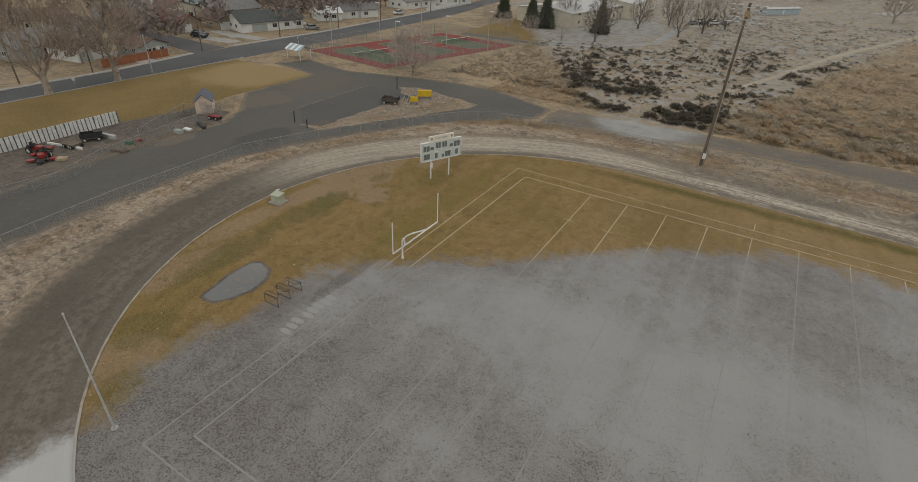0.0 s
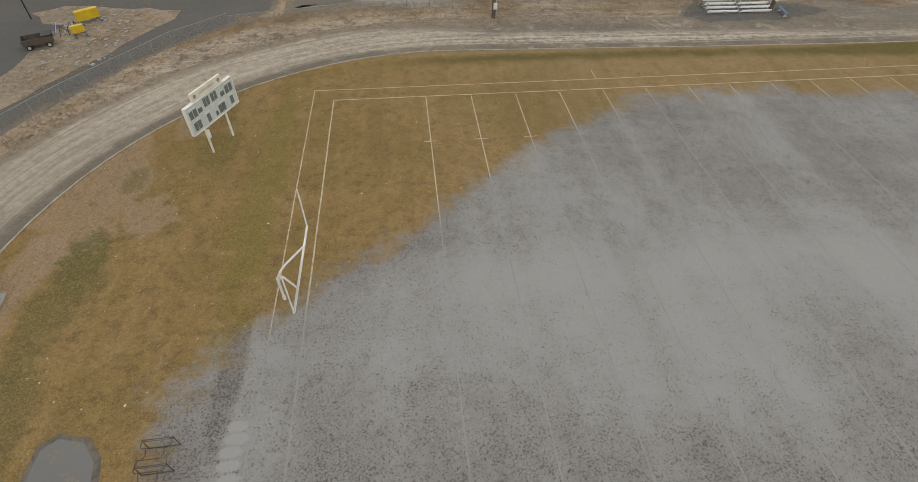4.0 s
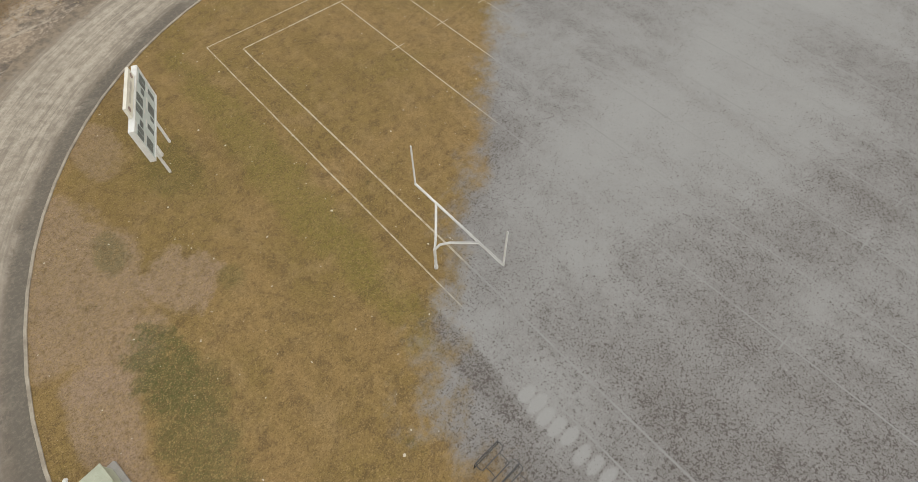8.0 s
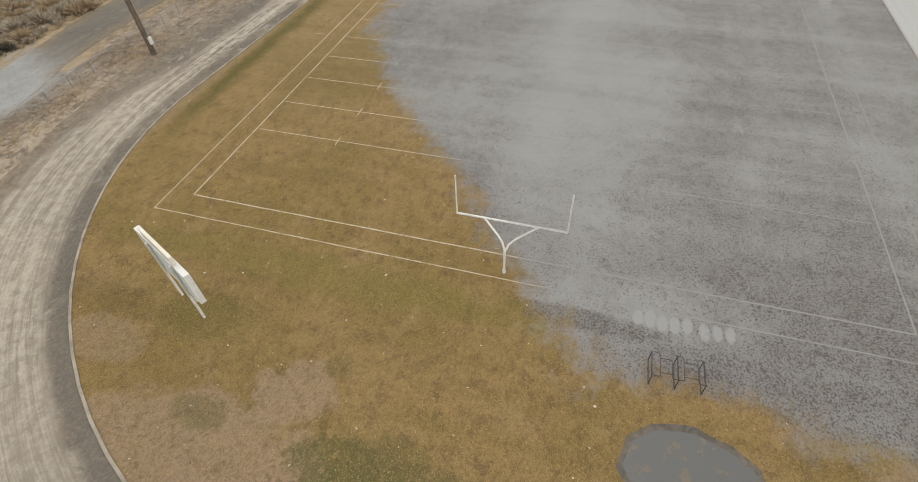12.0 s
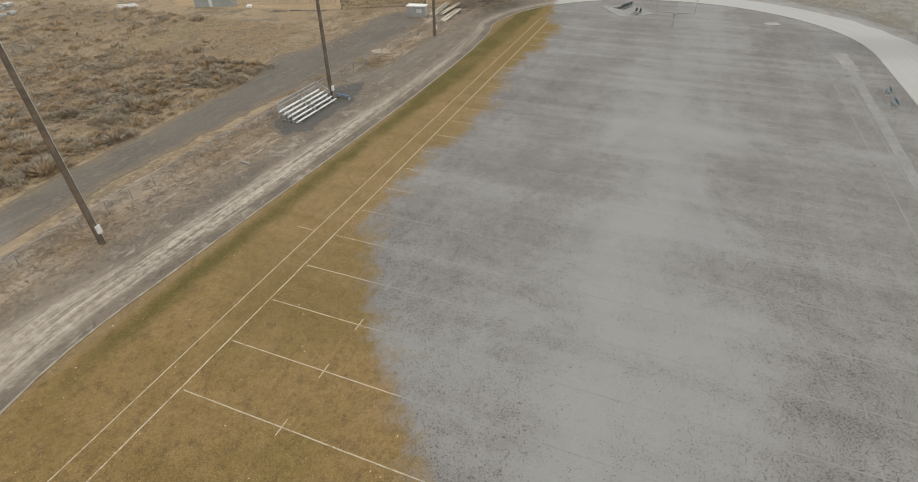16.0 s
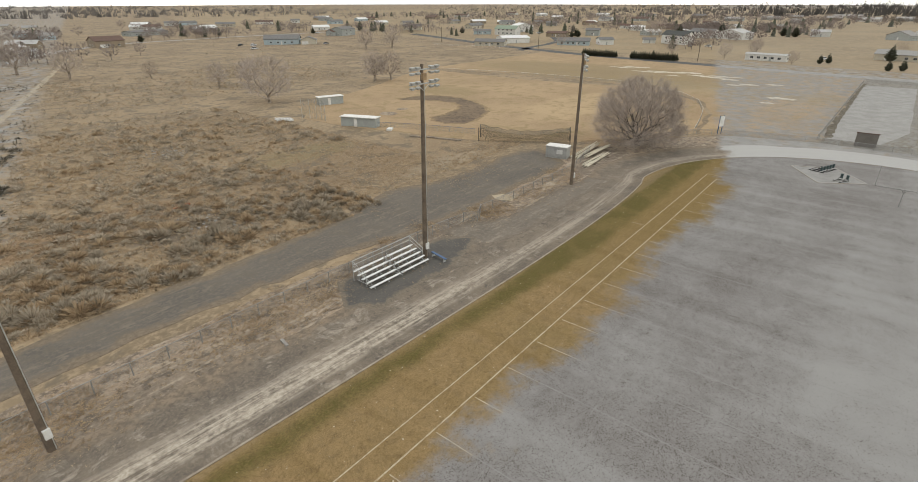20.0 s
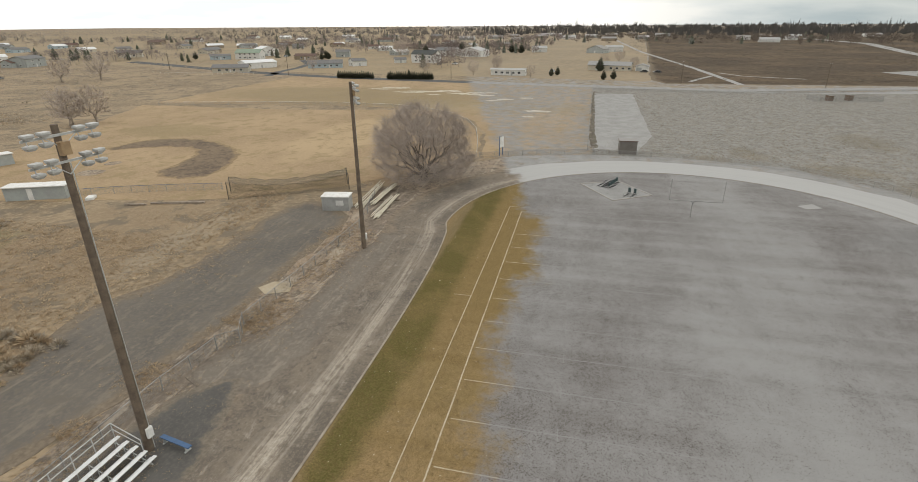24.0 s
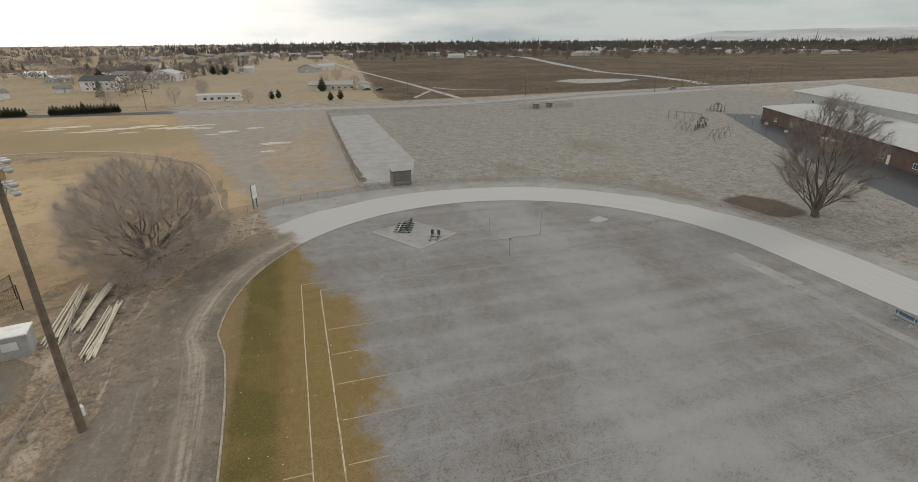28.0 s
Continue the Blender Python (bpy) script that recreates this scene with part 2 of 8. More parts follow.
OUTFIELD = earth("ball_field_grass", ((0.385, 0.278, 0.168), (0.30, 0.215, 0.13), (0.44, 0.325, 0.20)), 0.05, 1.8, 0.44, 0.62, 0.25, extra=[
    ((215, 75, 14, 40, 0.7, 0.5, 0.08), (0.30, 0.24, 0.15), 0.8), ((235, 130, 26, 60, 0.6, 0.6, 0.05), (0.225, 0.18, 0.105), 0.75), ((155, 150, 8, 14, 0.8, 0.6, 0.1), (0.24, 0.19, 0.10), 0.6), ((157, 100, 26, 10, 0.4, 0.4, 0.1), (0.47, 0.35, 0.21), 0.6), ((184, 88, 8, 5, 0.8, 0.6, 0.2), (0.22, 0.18, 0.09), 0.6)], speck=(0.27, 0.20, 0.11), patch=(0.285, 0.215, 0.118), snow_col=(0.29, 0.28, 0.265), tips=0.7, bare=[(190, 50, 26, 8, 1.0, 0.6, 0.12), (215, 44, 14, 5, 0.9, 0.6, 0.2)])
RUNWAY = earth("runway_under_snow", ((0.26, 0.21, 0.14), (0.2, 0.16, 0.11), (0.3, 0.24, 0.16)), 0.1, 2.0, 0.8, 0.95, 0.3, snow_col=(0.30, 0.292, 0.278), tips=0.55)
STRIP = earth("mown_strip_under_snow", ((0.30, 0.235, 0.14), (0.24, 0.19, 0.115), (0.34, 0.27, 0.165)), 0.05, 2.0, 0.58, 0.75, 0.3, snow_col=(0.35, 0.342, 0.328), tips=0.5)
PASTURE = earth("far_dry_pasture", ((0.315, 0.243, 0.153), (0.24, 0.186, 0.12), (0.37, 0.288, 0.184)), 0.012, 0.25, 0.0, 0.01, 0.1, thin=0.1, tips=0.0, speck=(0.27, 0.215, 0.145), patch=(0.30, 0.24, 0.16))
INFIELD = earth("infield_clay", ((0.20, 0.148, 0.10), (0.14, 0.105, 0.076), (0.25, 0.19, 0.128)), 0.12, 1.4, 0.5, 0.7, 0.3, patch=(0.12, 0.09, 0.066), fade=(0.33, 0.24, 0.14))
SERVICE = earth("dusty_service_road", ((0.155, 0.137, 0.116), (0.118, 0.107, 0.094), (0.19, 0.163, 0.132)), 0.1, 2.5, 0.62, 0.8, 0.3, bump=0.25, speck=(0.20, 0.17, 0.135), patch=(0.15, 0.13, 0.105), fade=(0.225, 0.18, 0.132), scuff=(0.22, 0.185, 0.145))
GRAVEL = earth("dark_gravel", ((0.118, 0.11, 0.10), (0.095, 0.09, 0.084), (0.145, 0.132, 0.116)), 0.2, 4.0, 0.62, 0.8, 0.3, bump=0.4, fade=(0.22, 0.185, 0.145))
LOT = earth("worn_lot_asphalt", ((0.118, 0.11, 0.10), (0.098, 0.093, 0.086), (0.126, 0.116, 0.104)), 0.05, 1.2, 0.62, 0.8, 0.3, bump=0.12, fade=(0.22, 0.175, 0.13), extra=[
    ((-56, 66, 8, 8, 0.6, 0.5, 0.1), (0.135, 0.115, 0.09), 0.7), ((-43, 35, 4, 12, 0.6, 0.6, 0.12), (0.115, 0.103, 0.09), 0.6), ((-38, 38, 3, 5, 0.9, 0.3, 0.2), (0.066, 0.064, 0.062), 0.6), ((-53, 52, 4, 6, 0.9, 0.5, 0.2), (0.16, 0.132, 0.10), 0.6), ((-47, 30, 1.6, 3, 0.9, 0.4, 0.3), (0.19, 0.155, 0.12), 0.6)])
NEWTAR = earth("newer_lot_asphalt", ((0.104, 0.099, 0.093), (0.092, 0.089, 0.085), (0.112, 0.106, 0.098)), 0.12, 2.0, 0.62, 0.8, 0.3, bump=0.15)
SILTSEAM = earth("dusty_seam", ((0.17, 0.145, 0.115), (0.10, 0.09, 0.078), (0.21, 0.175, 0.135)), 0.6, 2.5, tips=0.0)
WEEDBAND = earth("dark_weed_band", ((0.13, 0.105, 0.07), (0.085, 0.07, 0.05), (0.18, 0.145, 0.095)), 0.3, 3.0, 0.34, 0.5, 0.8, tips=0.9)
MEADOW = earth("rough_meadow", ((0.21, 0.165, 0.10), (0.15, 0.12, 0.078), (0.26, 0.21, 0.13)), 0.05, 3.2, 0.46, 0.62, 0.8, speck=(0.11, 0.092, 0.065), snow_col=(0.295, 0.285, 0.267), patch=(0.15, 0.12, 0.08), snow_fine=1.3, tips=1.0, bare=[(157, 5, 6, 3.5, 0.9, 0.6, 0.2), (145, -8, 5, 7, 0.9, 0.6, 0.2), (132, -16, 7, 4, 0.9, 0.6, 0.2), (175, -25, 9, 6, 1.0, 0.8, 0.15), (150, 14, 4, 4, 0.9, 0.6, 0.3)])
# Brown brush ground; the dimmer light of that side is put into its colour.
FLATS = earth("dimmed_brush_flats", ((0.125, 0.088, 0.055), (0.058, 0.044, 0.031), (0.16, 0.118, 0.074)), 0.014, 0.35, 0.20, 0.32, 0.05, tips=0.0, thin=0.0, patch=(0.072, 0.052, 0.035), speck=(0.03, 0.025, 0.02), fade=(0.20, 0.155, 0.105))
WETYARD = earth("wet_yard_asphalt", ((0.05, 0.052, 0.056), (0.04, 0.042, 0.046), (0.06, 0.06, 0.064)), 0.1, 2.0, 0.1, 0.2, 0.3, bump=0.1, rough=0.4, tips=0.0, thin=0.04)
BAREEARTH = earth("bare_brown_earth", ((0.08, 0.053, 0.033), (0.058, 0.04, 0.027), (0.11, 0.074, 0.046)), 0.3, 2.0, 0.26, 0.36, 0.3, fade=(0.22, 0.19, 0.155))
ISLAND = earth("weedy_gravel", ((0.27, 0.21, 0.15), (0.19, 0.15, 0.115), (0.36, 0.285, 0.21)), 0.2, 2.0, 0.5, 0.64, 0.35, speck=(0.45, 0.37, 0.28), patch=(0.16, 0.135, 0.105))
SILT = earth("pale_dried_silt", ((0.58, 0.53, 0.44), (0.48, 0.42, 0.33), (0.62, 0.58, 0.50)), 0.3, 0.9, tips=0.0, patch=(0.36, 0.28, 0.17))
TRODDEN = earth("bare_silt", ((0.42, 0.35, 0.25), (0.34, 0.27, 0.18), (0.48, 0.41, 0.31)), 0.2, 1.5)
APRON = earth("bare_cinder_ground", ((0.195, 0.167, 0.136), (0.155, 0.134, 0.111), (0.235, 0.20, 0.162)), 0.12, 2.2, 0.6, 0.8, 0.3, scuff=(0.285, 0.245, 0.195), fade=(0.21, 0.175, 0.14))
CONCRETE = plain("concrete", (0.36, 0.34, 0.31), (0.27, 0.25, 0.23), 0.8, 0.9)


def field_material():
    n = Nodes("football_field_turf")
    p = n.split(n.pos.outputs["Position"])
    big = n.noise(0.07, 7.0, 0.65, warp=0.5)
    mid = n.noise(0.4, 8.0, 0.7, warp=0.3)
    fine = n.noise(6.0, 4.0, 0.75)
    col = n.mix((0.275, 0.18, 0.076), (0.205, 0.145, 0.05), n.step(big, 0.4, 0.62))
    col = n.mix(col, (0.285, 0.195, 0.092), n.step(mid, 0.48, 0.66, 0.0, 0.7))
    col = n.mix(col, (0.125, 0.084, 0.04), n.step(n.noise(0.9, 8.0, 0.75), 0.47, 0.66, 0.0, 0.7))
    col = n.mix(col, (0.30, 0.222, 0.125), n.step(p[0], 0.0, 35.0, 0.0, 0.45))
    col = n.mix(col, (0.205, 0.146, 0.056), n.step(p[0], 58.0, 88.0, 0.0, 0.7))
    mow = n.noise((0.5, 0.035, 0.0), 3.0)
    col = n.mix(col, (0.17, 0.115, 0.042), n.step(mow, 0.48, 0.68, 0.0, 0.4))
    # a greener band along the inside of the east kerb, wider to the south; worn dead turf and clover round the north bend
    sway = n.math("MULTIPLY", n.math("SUBTRACT", n.noise(0.35, 8.0, 0.7), 0.5), 4.5)
    mid_band = n.step(p[0], 30.0, 58.0, 56.4, 55.3)
    off = n.math("ABSOLUTE", n.math("SUBTRACT", n.math("ADD", p[1], n.math("MULTIPLY", sway, 0.5)), mid_band))
    wide = n.step(p[0], 45.0, 80.0, 0.9, 2.5)
    band = n.step(n.math("SUBTRACT", off, wide), -0.9, 0.9, 1.0, 0.0)
    band = n.math("MULTIPLY", band, n.step(p[0], 2.0, 14.0, 0.0, 1.0))
    band = n.math("MULTIPLY", band, n.step(n.noise(0.16, 4.0), 0.36, 0.56, 0.6, 1.0))
    col = n.mix(col, n.mix((0.078, 0.076, 0.02), (0.115, 0.105, 0.03), n.step(fine, 0.4, 0.6)), n.math("MULTIPLY", band, n.step(fine, 0.35, 0.6, 0.95, 0.75)))
    rim = n.step(n.math("SUBTRACT", n.math("ADD", p[1], n.math("MULTIPLY", sway, 0.3)), mid_band), 0.9, 1.7)
    col = n.mix(col, (0.27, 0.20, 0.12), n.math("MULTIPLY", rim, 0.6))
    pink, clover = (0.31, 0.222, 0.158), (0.085, 0.09, 0.032)
    for args, c, f in (((-17.6, 36.5, 3.4, 7.5, 0.7, 0.3, 0.25), pink, 0.85), ((-12.9, 32.9, 2.0, 2.4, 0.9, 0.3, 0.45), pink, 0.85), ((-12.6, 45.8, 1.5, 3.0, 0.7, 0.4, 0.3), pink, 0.6), ((-19.0, 28.2, 1.7, 3.4, 0.6, 0.3, 0.35), pink, 0.9),
                       ((-19.4, 20.0, 1.4, 6.5, 0.6, 0.4, 0.3), pink, 0.75), ((-17.2, 10.5, 2.0, 4.5, 0.6, 0.4, 0.3), pink, 0.7), ((-10.3, 1.0, 2.4, 3.2, 0.6, 0.4, 0.4), pink, 0.7),
                       ((-15.9, 28.7, 1.5, 2.6, 1.3, 0.5, 0.8), clover, 0.95), ((-16.3, 23.5, 1.6, 4.4, 1.2, 0.8, 0.7), clover, 0.75), ((-14.6, 26.4, 1.0, 1.8, 1.3, 0.8, 0.8), clover, 0.6), ((-15.2, 37.3, 1.0, 1.5, 0.9, 0.5, 0.6), clover, 0.6),
                       ((-15.7, 14.5, 1.8, 5.5, 0.9, 0.5, 0.5), clover, 0.75), ((-12.0, 4.0, 2.0, 2.4, 0.8, 0.5, 0.5), clover, 0.6), ((-9.6, 41.0, 1.8, 3.0, 0.9, 0.7, 0.5), (0.12, 0.11, 0.032), 0.6),
                       ((-10.6, 31.1, 0.7, 0.9, 1.0, 0.7, 0.6), clover, 0.5), ((-4.6, 36, 1.5, 15, 1.0, 0.8, 0.4), (0.17, 0.145, 0.036), 0.7), ((-7, 0, 2.5, 2.0, 0.6, 0.5, 0.5), clover, 0.6)):
        col = n.mix(col, c, n.math("MULTIPLY", n.blob(*args), n.step(fine, 0.32, 0.66, f, f * 0.55)))
    # eight worn drill marks in a row behind the goal line
    marks = 0.0
    for i in range(8):
        marks = n.math("MAXIMUM", marks, n.blob(-2.85 + 0.12 * math.sin(i * 2.1), 15.15 - 0.7 * i - (0.25 if i > 4 else 0.0), 0.55, 0.27, 0.4, 0.75, 2.2))
    col = n.mix(col, (0.31, 0.235, 0.15), n.math("MULTIPLY", marks, n.step(fine, 0.35, 0.6, 0.5, 0.2)))
    spots = n.step(n.noise(0.5, 6.0, 0.65), 0.63, 0.72, 0.0, 0.6)
    spots = n.math("MULTIPLY", spots, n.step(p[0], 2.0, 14.0, 1.0, 0.2))
    col = n.mix(col, (0.10, 0.085, 0.028), spots)
    col = n.mix(col, (0.085, 0.054, 0.023), n.step(n.noise(6.5, 5.0, 0.85), 0.5, 0.66, 0.0, 0.75))
    col = n.mix(col, (0.44, 0.305, 0.135), n.math("MULTIPLY", n.step(n.noise(8.5, 5.0, 0.85), 0.54, 0.68, 0.0, 0.7), n.math("SUBTRACT", 1.0, n.math("MULTIPLY", band, 0.7))))
    col = n.mix(col, (0.13, 0.088, 0.04), n.step(n.noise(2.3, 7.0, 0.8), 0.5, 0.64, 0.0, 0.5))
    col = n.mix(col, (0.075, 0.05, 0.02), n.step(n.noise(15.0, 2.0, 0.6), 0.5, 0.62, 0.0, 0.45))
    col = n.mix(col, (0.42, 0.29, 0.135), n.math("MULTIPLY", n.step(n.noise(13.0, 2.0, 0.6), 0.55, 0.68, 0.0, 0.5), n.math("SUBTRACT", 1.0, n.math("MULTIPLY", band, 0.7))))
    col = n.mix(col, (0.62, 0.56, 0.44), n.step(n.noise(3.1, 2.0, 0.5), 0.735, 0.76, 0.0, 0.8))
    # thin snow over the turf: a pale drift along the middle, turf tips showing through as dark specks elsewhere
    meander = n.math("MULTIPLY", n.math("SUBTRACT", n.noise(0.05, 6.0, 0.62, warp=0.6), 0.5), 20.0)
    drift = n.step(n.math("ABSOLUTE", n.math("SUBTRACT", n.math("ADD", p[1], meander), 21.0)), 0.0, 12.0, 1.0, 0.0)
    drift = n.math("MULTIPLY", drift, n.step(p[0], 62.0, 98.0, 1.0, 0.3))
    cloudy = n.noise(0.09, 6.0, 0.62, warp=0.5)
    rows = n.math("ADD", n.math("MULTIPLY", n.noise((0.3, 0.012, 0.0), 3.0, 0.5), 0.6), n.math("MULTIPLY", n.noise((0.012, 0.2, 0.0), 3.0, 0.5), 0.4))
    lay = n.math("ADD", n.math("MULTIPLY", drift, 0.23), n.math("ADD", n.math("MULTIPLY", n.math("SUBTRACT", cloudy, 0.5), 0.55), n.math("MULTIPLY", n.math("SUBTRACT", rows, 0.5), 0.75)))
    lay = n.math("ADD", lay, n.math("MULTIPLY", n.math("SUBTRACT", n.noise(0.7, 8.0, 0.75), 0.5), 0.35))
    lay = n.math("SUBTRACT", lay, n.step(p[0], -3.0, 14.0, 0.16, 0.0))
    # turf shows dark along the back line; the drill marks hold more snow
    strip = n.blob(-3.9, 19.5, 0.75, 5.5, 0.5, 0.8, 0.6)
    lay = n.math("SUBTRACT", lay, n.math("MULTIPLY", strip, 0.3))
    lay = n.math("ADD", lay, n.math("MULTIPLY", n.blob(-1.6, 12.4, 2.4, 3.6, 0.8, 0.9, 0.5), 0.14))
    lay = n.math("ADD", lay, n.math("MULTIPLY", marks, 0.34))
    frost = n.mix((0.234, 0.224, 0.217), (0.304, 0.298, 0.29), n.step(lay, -0.18, 0.34))
    frost = n.mix(frost, (0.172, 0.158, 0.15), n.step(n.math("SUBTRACT", n.noise(0.8, 7.0, 0.75), n.math("MULTIPLY", lay, 0.5)), 0.48, 0.68, 0.0, 0.28))
    clump = n.math("ADD", n.math("MULTIPLY", n.math("SUBTRACT", n.noise(1.9, 5.0, 0.7), 0.5), 0.2), n.math("MULTIPLY", n.math("SUBTRACT", n.noise(0.45, 5.0, 0.7), 0.5), 0.16))
    tips = n.math("ADD", n.math("SUBTRACT", n.noise(11.0, 3.0, 0.62), n.math("MULTIPLY", lay, 0.3)), clump)
    frost = n.mix(frost, (0.072, 0.06, 0.055), n.step(tips, 0.545, 0.63, 0.0, 0.8))
    frost = n.mix(frost, (0.118, 0.10, 0.09), n.step(n.math("SUBTRACT", n.noise(19.0, 3.0, 0.7), n.math("MULTIPLY", lay, 0.3)), 0.54, 0.64, 0.0, 0.5))
    frost = n.mix(frost, (0.36, 0.352, 0.34), n.step(n.noise(7.0, 3.0, 0.7), 0.57, 0.68, 0.0, 0.4))
    col = n.mix(col, frost, n.math("MULTIPLY", n.snow(), 0.97))
    n.bump(n.math("ADD", fine, n.noise(22.0, 3.0)), 0.5, 0.05)
    return n.done(col, 0.97, 0.0, 0.1)


def track_material():
    n = Nodes("cinder_track")
    p = n.split(n.pos.outputs["Position"])
    uv = n.t.nodes.new("ShaderNodeUVMap")
    uv.uv_map = "lanes"
    across = n.math("ADD", n.split(uv.outputs[0])[1], n.math("MULTIPLY", n.math("SUBTRACT", n.noise(0.25, 8.0, 0.7), 0.5), 1.6))
    big = n.noise(0.12, 7.0, 0.68, warp=0.4)
    fine = n.noise(5.0, 5.0, 0.75)
    grit = n.noise(1.3, 8.0, 0.78)
    col = n.mix((0.20, 0.165, 0.128), (0.14, 0.118, 0.096), n.step(big, 0.38, 0.62))
    col = n.mix(col, (0.27, 0.225, 0.175), n.step(fine, 0.46, 0.68, 0.0, 0.65))
    col = n.mix(col, (0.10, 0.086, 0.072), n.step(grit, 0.5, 0.66, 0.0, 0.8))
    # wheel-worn pale silt: broad round the north bend, a narrow strip down the east side, faint elsewhere
    north = n.math("MULTIPLY", n.step(p[0], -2.0, 22.0, 1.0, 0.0), n.step(p[1], 18.0, 40.0))
    east = n.math("MULTIPLY", n.step(p[0], 40.0, 85.0, 1.0, 0.6), n.step(p[1], 30.0, 50.0, 0.3, 1.0))
    reach = n.math("ADD", n.math("MULTIPLY", north, 3.2), n.step(p[0], 30.0, 80.0, 4.6, 3.4))
    mid = n.math("MULTIPLY", n.step(across, 1.0, 2.0), n.step(n.math("SUBTRACT", across, reach), -1.2, 1.0, 1.0, 0.0))
    ruts = n.noise((0.05, 1.7, 0.0), 9.0, 0.72, uv.outputs[0], 0.3)
    scuff = n.noise((0.12, 3.4, 0.0), 8.0, 0.72, uv.outputs[0], 0.5)
    pale = n.math("ADD", n.math("MULTIPLY", ruts, 0.5), n.math("MULTIPLY", scuff, 0.5))
    pale = n.math("ADD", pale, n.math("MULTIPLY", n.math("SUBTRACT", grit, 0.5), 0.62))
    pale = n.math("ADD", pale, n.math("MULTIPLY", north, -0.012))
    mid = n.math("MAXIMUM", mid, n.step(n.noise(0.35, 8.0, 0.75, warp=0.6), 0.5, 0.62, 0.0, 0.6))
    amount = n.math("MULTIPLY", n.math("MULTIPLY", n.step(pale, 0.38, 0.6), mid), n.math("MAXIMUM", n.math("MULTIPLY", north, 0.8), east))
    silt = n.mix((0.55, 0.485, 0.40), (0.40, 0.345, 0.275), n.step(fine, 0.4, 0.64))
    silt = n.mix(silt, (0.38, 0.33, 0.265), n.math("MULTIPLY", north, 0.55))
    col = n.mix(col, (0.30, 0.258, 0.205), n.math("MULTIPLY", n.math("MULTIPLY", north, mid), 0.6))
    col = n.mix(col, silt, n.math("MULTIPLY", amount, 0.9))
    west = n.math("MULTIPLY", n.step(p[1], 22.0, 36.0, 1.0, 0.0), n.step(p[0], -4.0, 12.0, 1.0, 0.0))
    col = n.mix(col, (0.088, 0.073, 0.059), n.math("MULTIPLY", west, n.step(grit, 0.4, 0.6, 0.8, 0.5)))
    brim = n.math("ADD", across, n.math("MULTIPLY", n.math("SUBTRACT", n.noise(0.5, 7.0, 0.7), 0.5), 4.0))
    col = n.mix(col, n.mix((0.26, 0.205, 0.15), (0.16, 0.13, 0.10), n.step(grit, 0.42, 0.6)), n.step(brim, 6.8, 8.6))
    inner = n.step(n.math("ADD", n.split(uv.outputs[0])[1], n.math("MULTIPLY", n.math("SUBTRACT", grit, 0.5), 0.6)), 0.7, 1.4, 0.75, 0.0)
    inner = n.math("MULTIPLY", inner, n.step(p[0], -6.0, 14.0, 1.0, 0.12))
    col = n.mix(col, n.mix((0.135, 0.118, 0.096), (0.18, 0.156, 0.126), n.step(fine, 0.45, 0.65)), inner)
    lie = n.math("MULTIPLY", n.snow(), n.step(n.math("ADD", n.math("MULTIPLY", scuff, 0.3), n.math("MULTIPLY", n.noise(0.5, 6.0), 0.7)), 0.66, 0.76, 1.0, 0.7))
    col = n.mix(col, n.mix((0.42, 0.412, 0.398), (0.40, 0.392, 0.378), n.step(ruts, 0.4, 0.6)), lie)
    n.bump(n.math("ADD", fine, n.math("MULTIPLY", ruts, 2.0)), 0.4, 0.05)
    return n.done(col, 0.95, 0.0, 0.15)


def paint_material():
    n = Nodes("chalk_line_paint")
    col = n.mix((0.50, 0.43, 0.31), (0.30, 0.22, 0.12), n.step(n.noise(1.3, 7.0, 0.75), 0.45, 0.66))
    col = n.mix(col, (0.20, 0.135, 0.06), n.step(n.noise(9.0, 4.0, 0.8), 0.52, 0.66, 0.0, 0.7))
    frost = n.mix((0.27, 0.263, 0.253), (0.228, 0.218, 0.209), n.step(n.noise(0.5, 8.0, 0.75), 0.48, 0.62, 0.0, 0.6))
    return n.done(n.mix(col, frost, n.snow()), 0.95, 0.0, 0.1)


FIELD, TRACK = field_material(), track_material()
PAINT = paint_material()
KERB = plain("kerb_concrete", (0.38, 0.33, 0.26), (0.24, 0.20, 0.155), 0.9, 0.9)
WHITE = plain("white_enamel", (0.74, 0.73, 0.70), (0.60, 0.58, 0.54), 1.2, 0.45)
GALV = plain("galvanised_steel", (0.52, 0.52, 0.50), (0.42, 0.42, 0.40), 3.0, 0.5, 0.3)
ALU = plain("bare_aluminium", (0.80, 0.80, 0.79), (0.70, 0.70, 0.69), 2.0, 0.4, 0.1)
FENCING = plain("dull_fence_steel", (0.33, 0.325, 0.31), (0.24, 0.235, 0.225), 2.0, 0.6, 0.2)
POLEWOOD = plain("weathered_pole_timber", (0.17, 0.13, 0.095), (0.105, 0.082, 0.062), 1.5, 0.9, grain=14.0)
DARKBARK = plain("dark_bark", (0.15, 0.126, 0.105), (0.10, 0.084, 0.07), 2.5, 0.95, snowy=0.0)
BARK = plain("bark", (0.17, 0.145, 0.12), (0.11, 0.092, 0.078), 2.5, 0.95, snowy=0.0)
# Snow tone with the pale bluish haze of distance mixed into the colour.
HAZEHILL = plain("hazed_snowy_hills", (0.46, 0.475, 0.48), (0.33, 0.325, 0.315), 0.004, 0.95, snowy=0.0, grain=0.05)
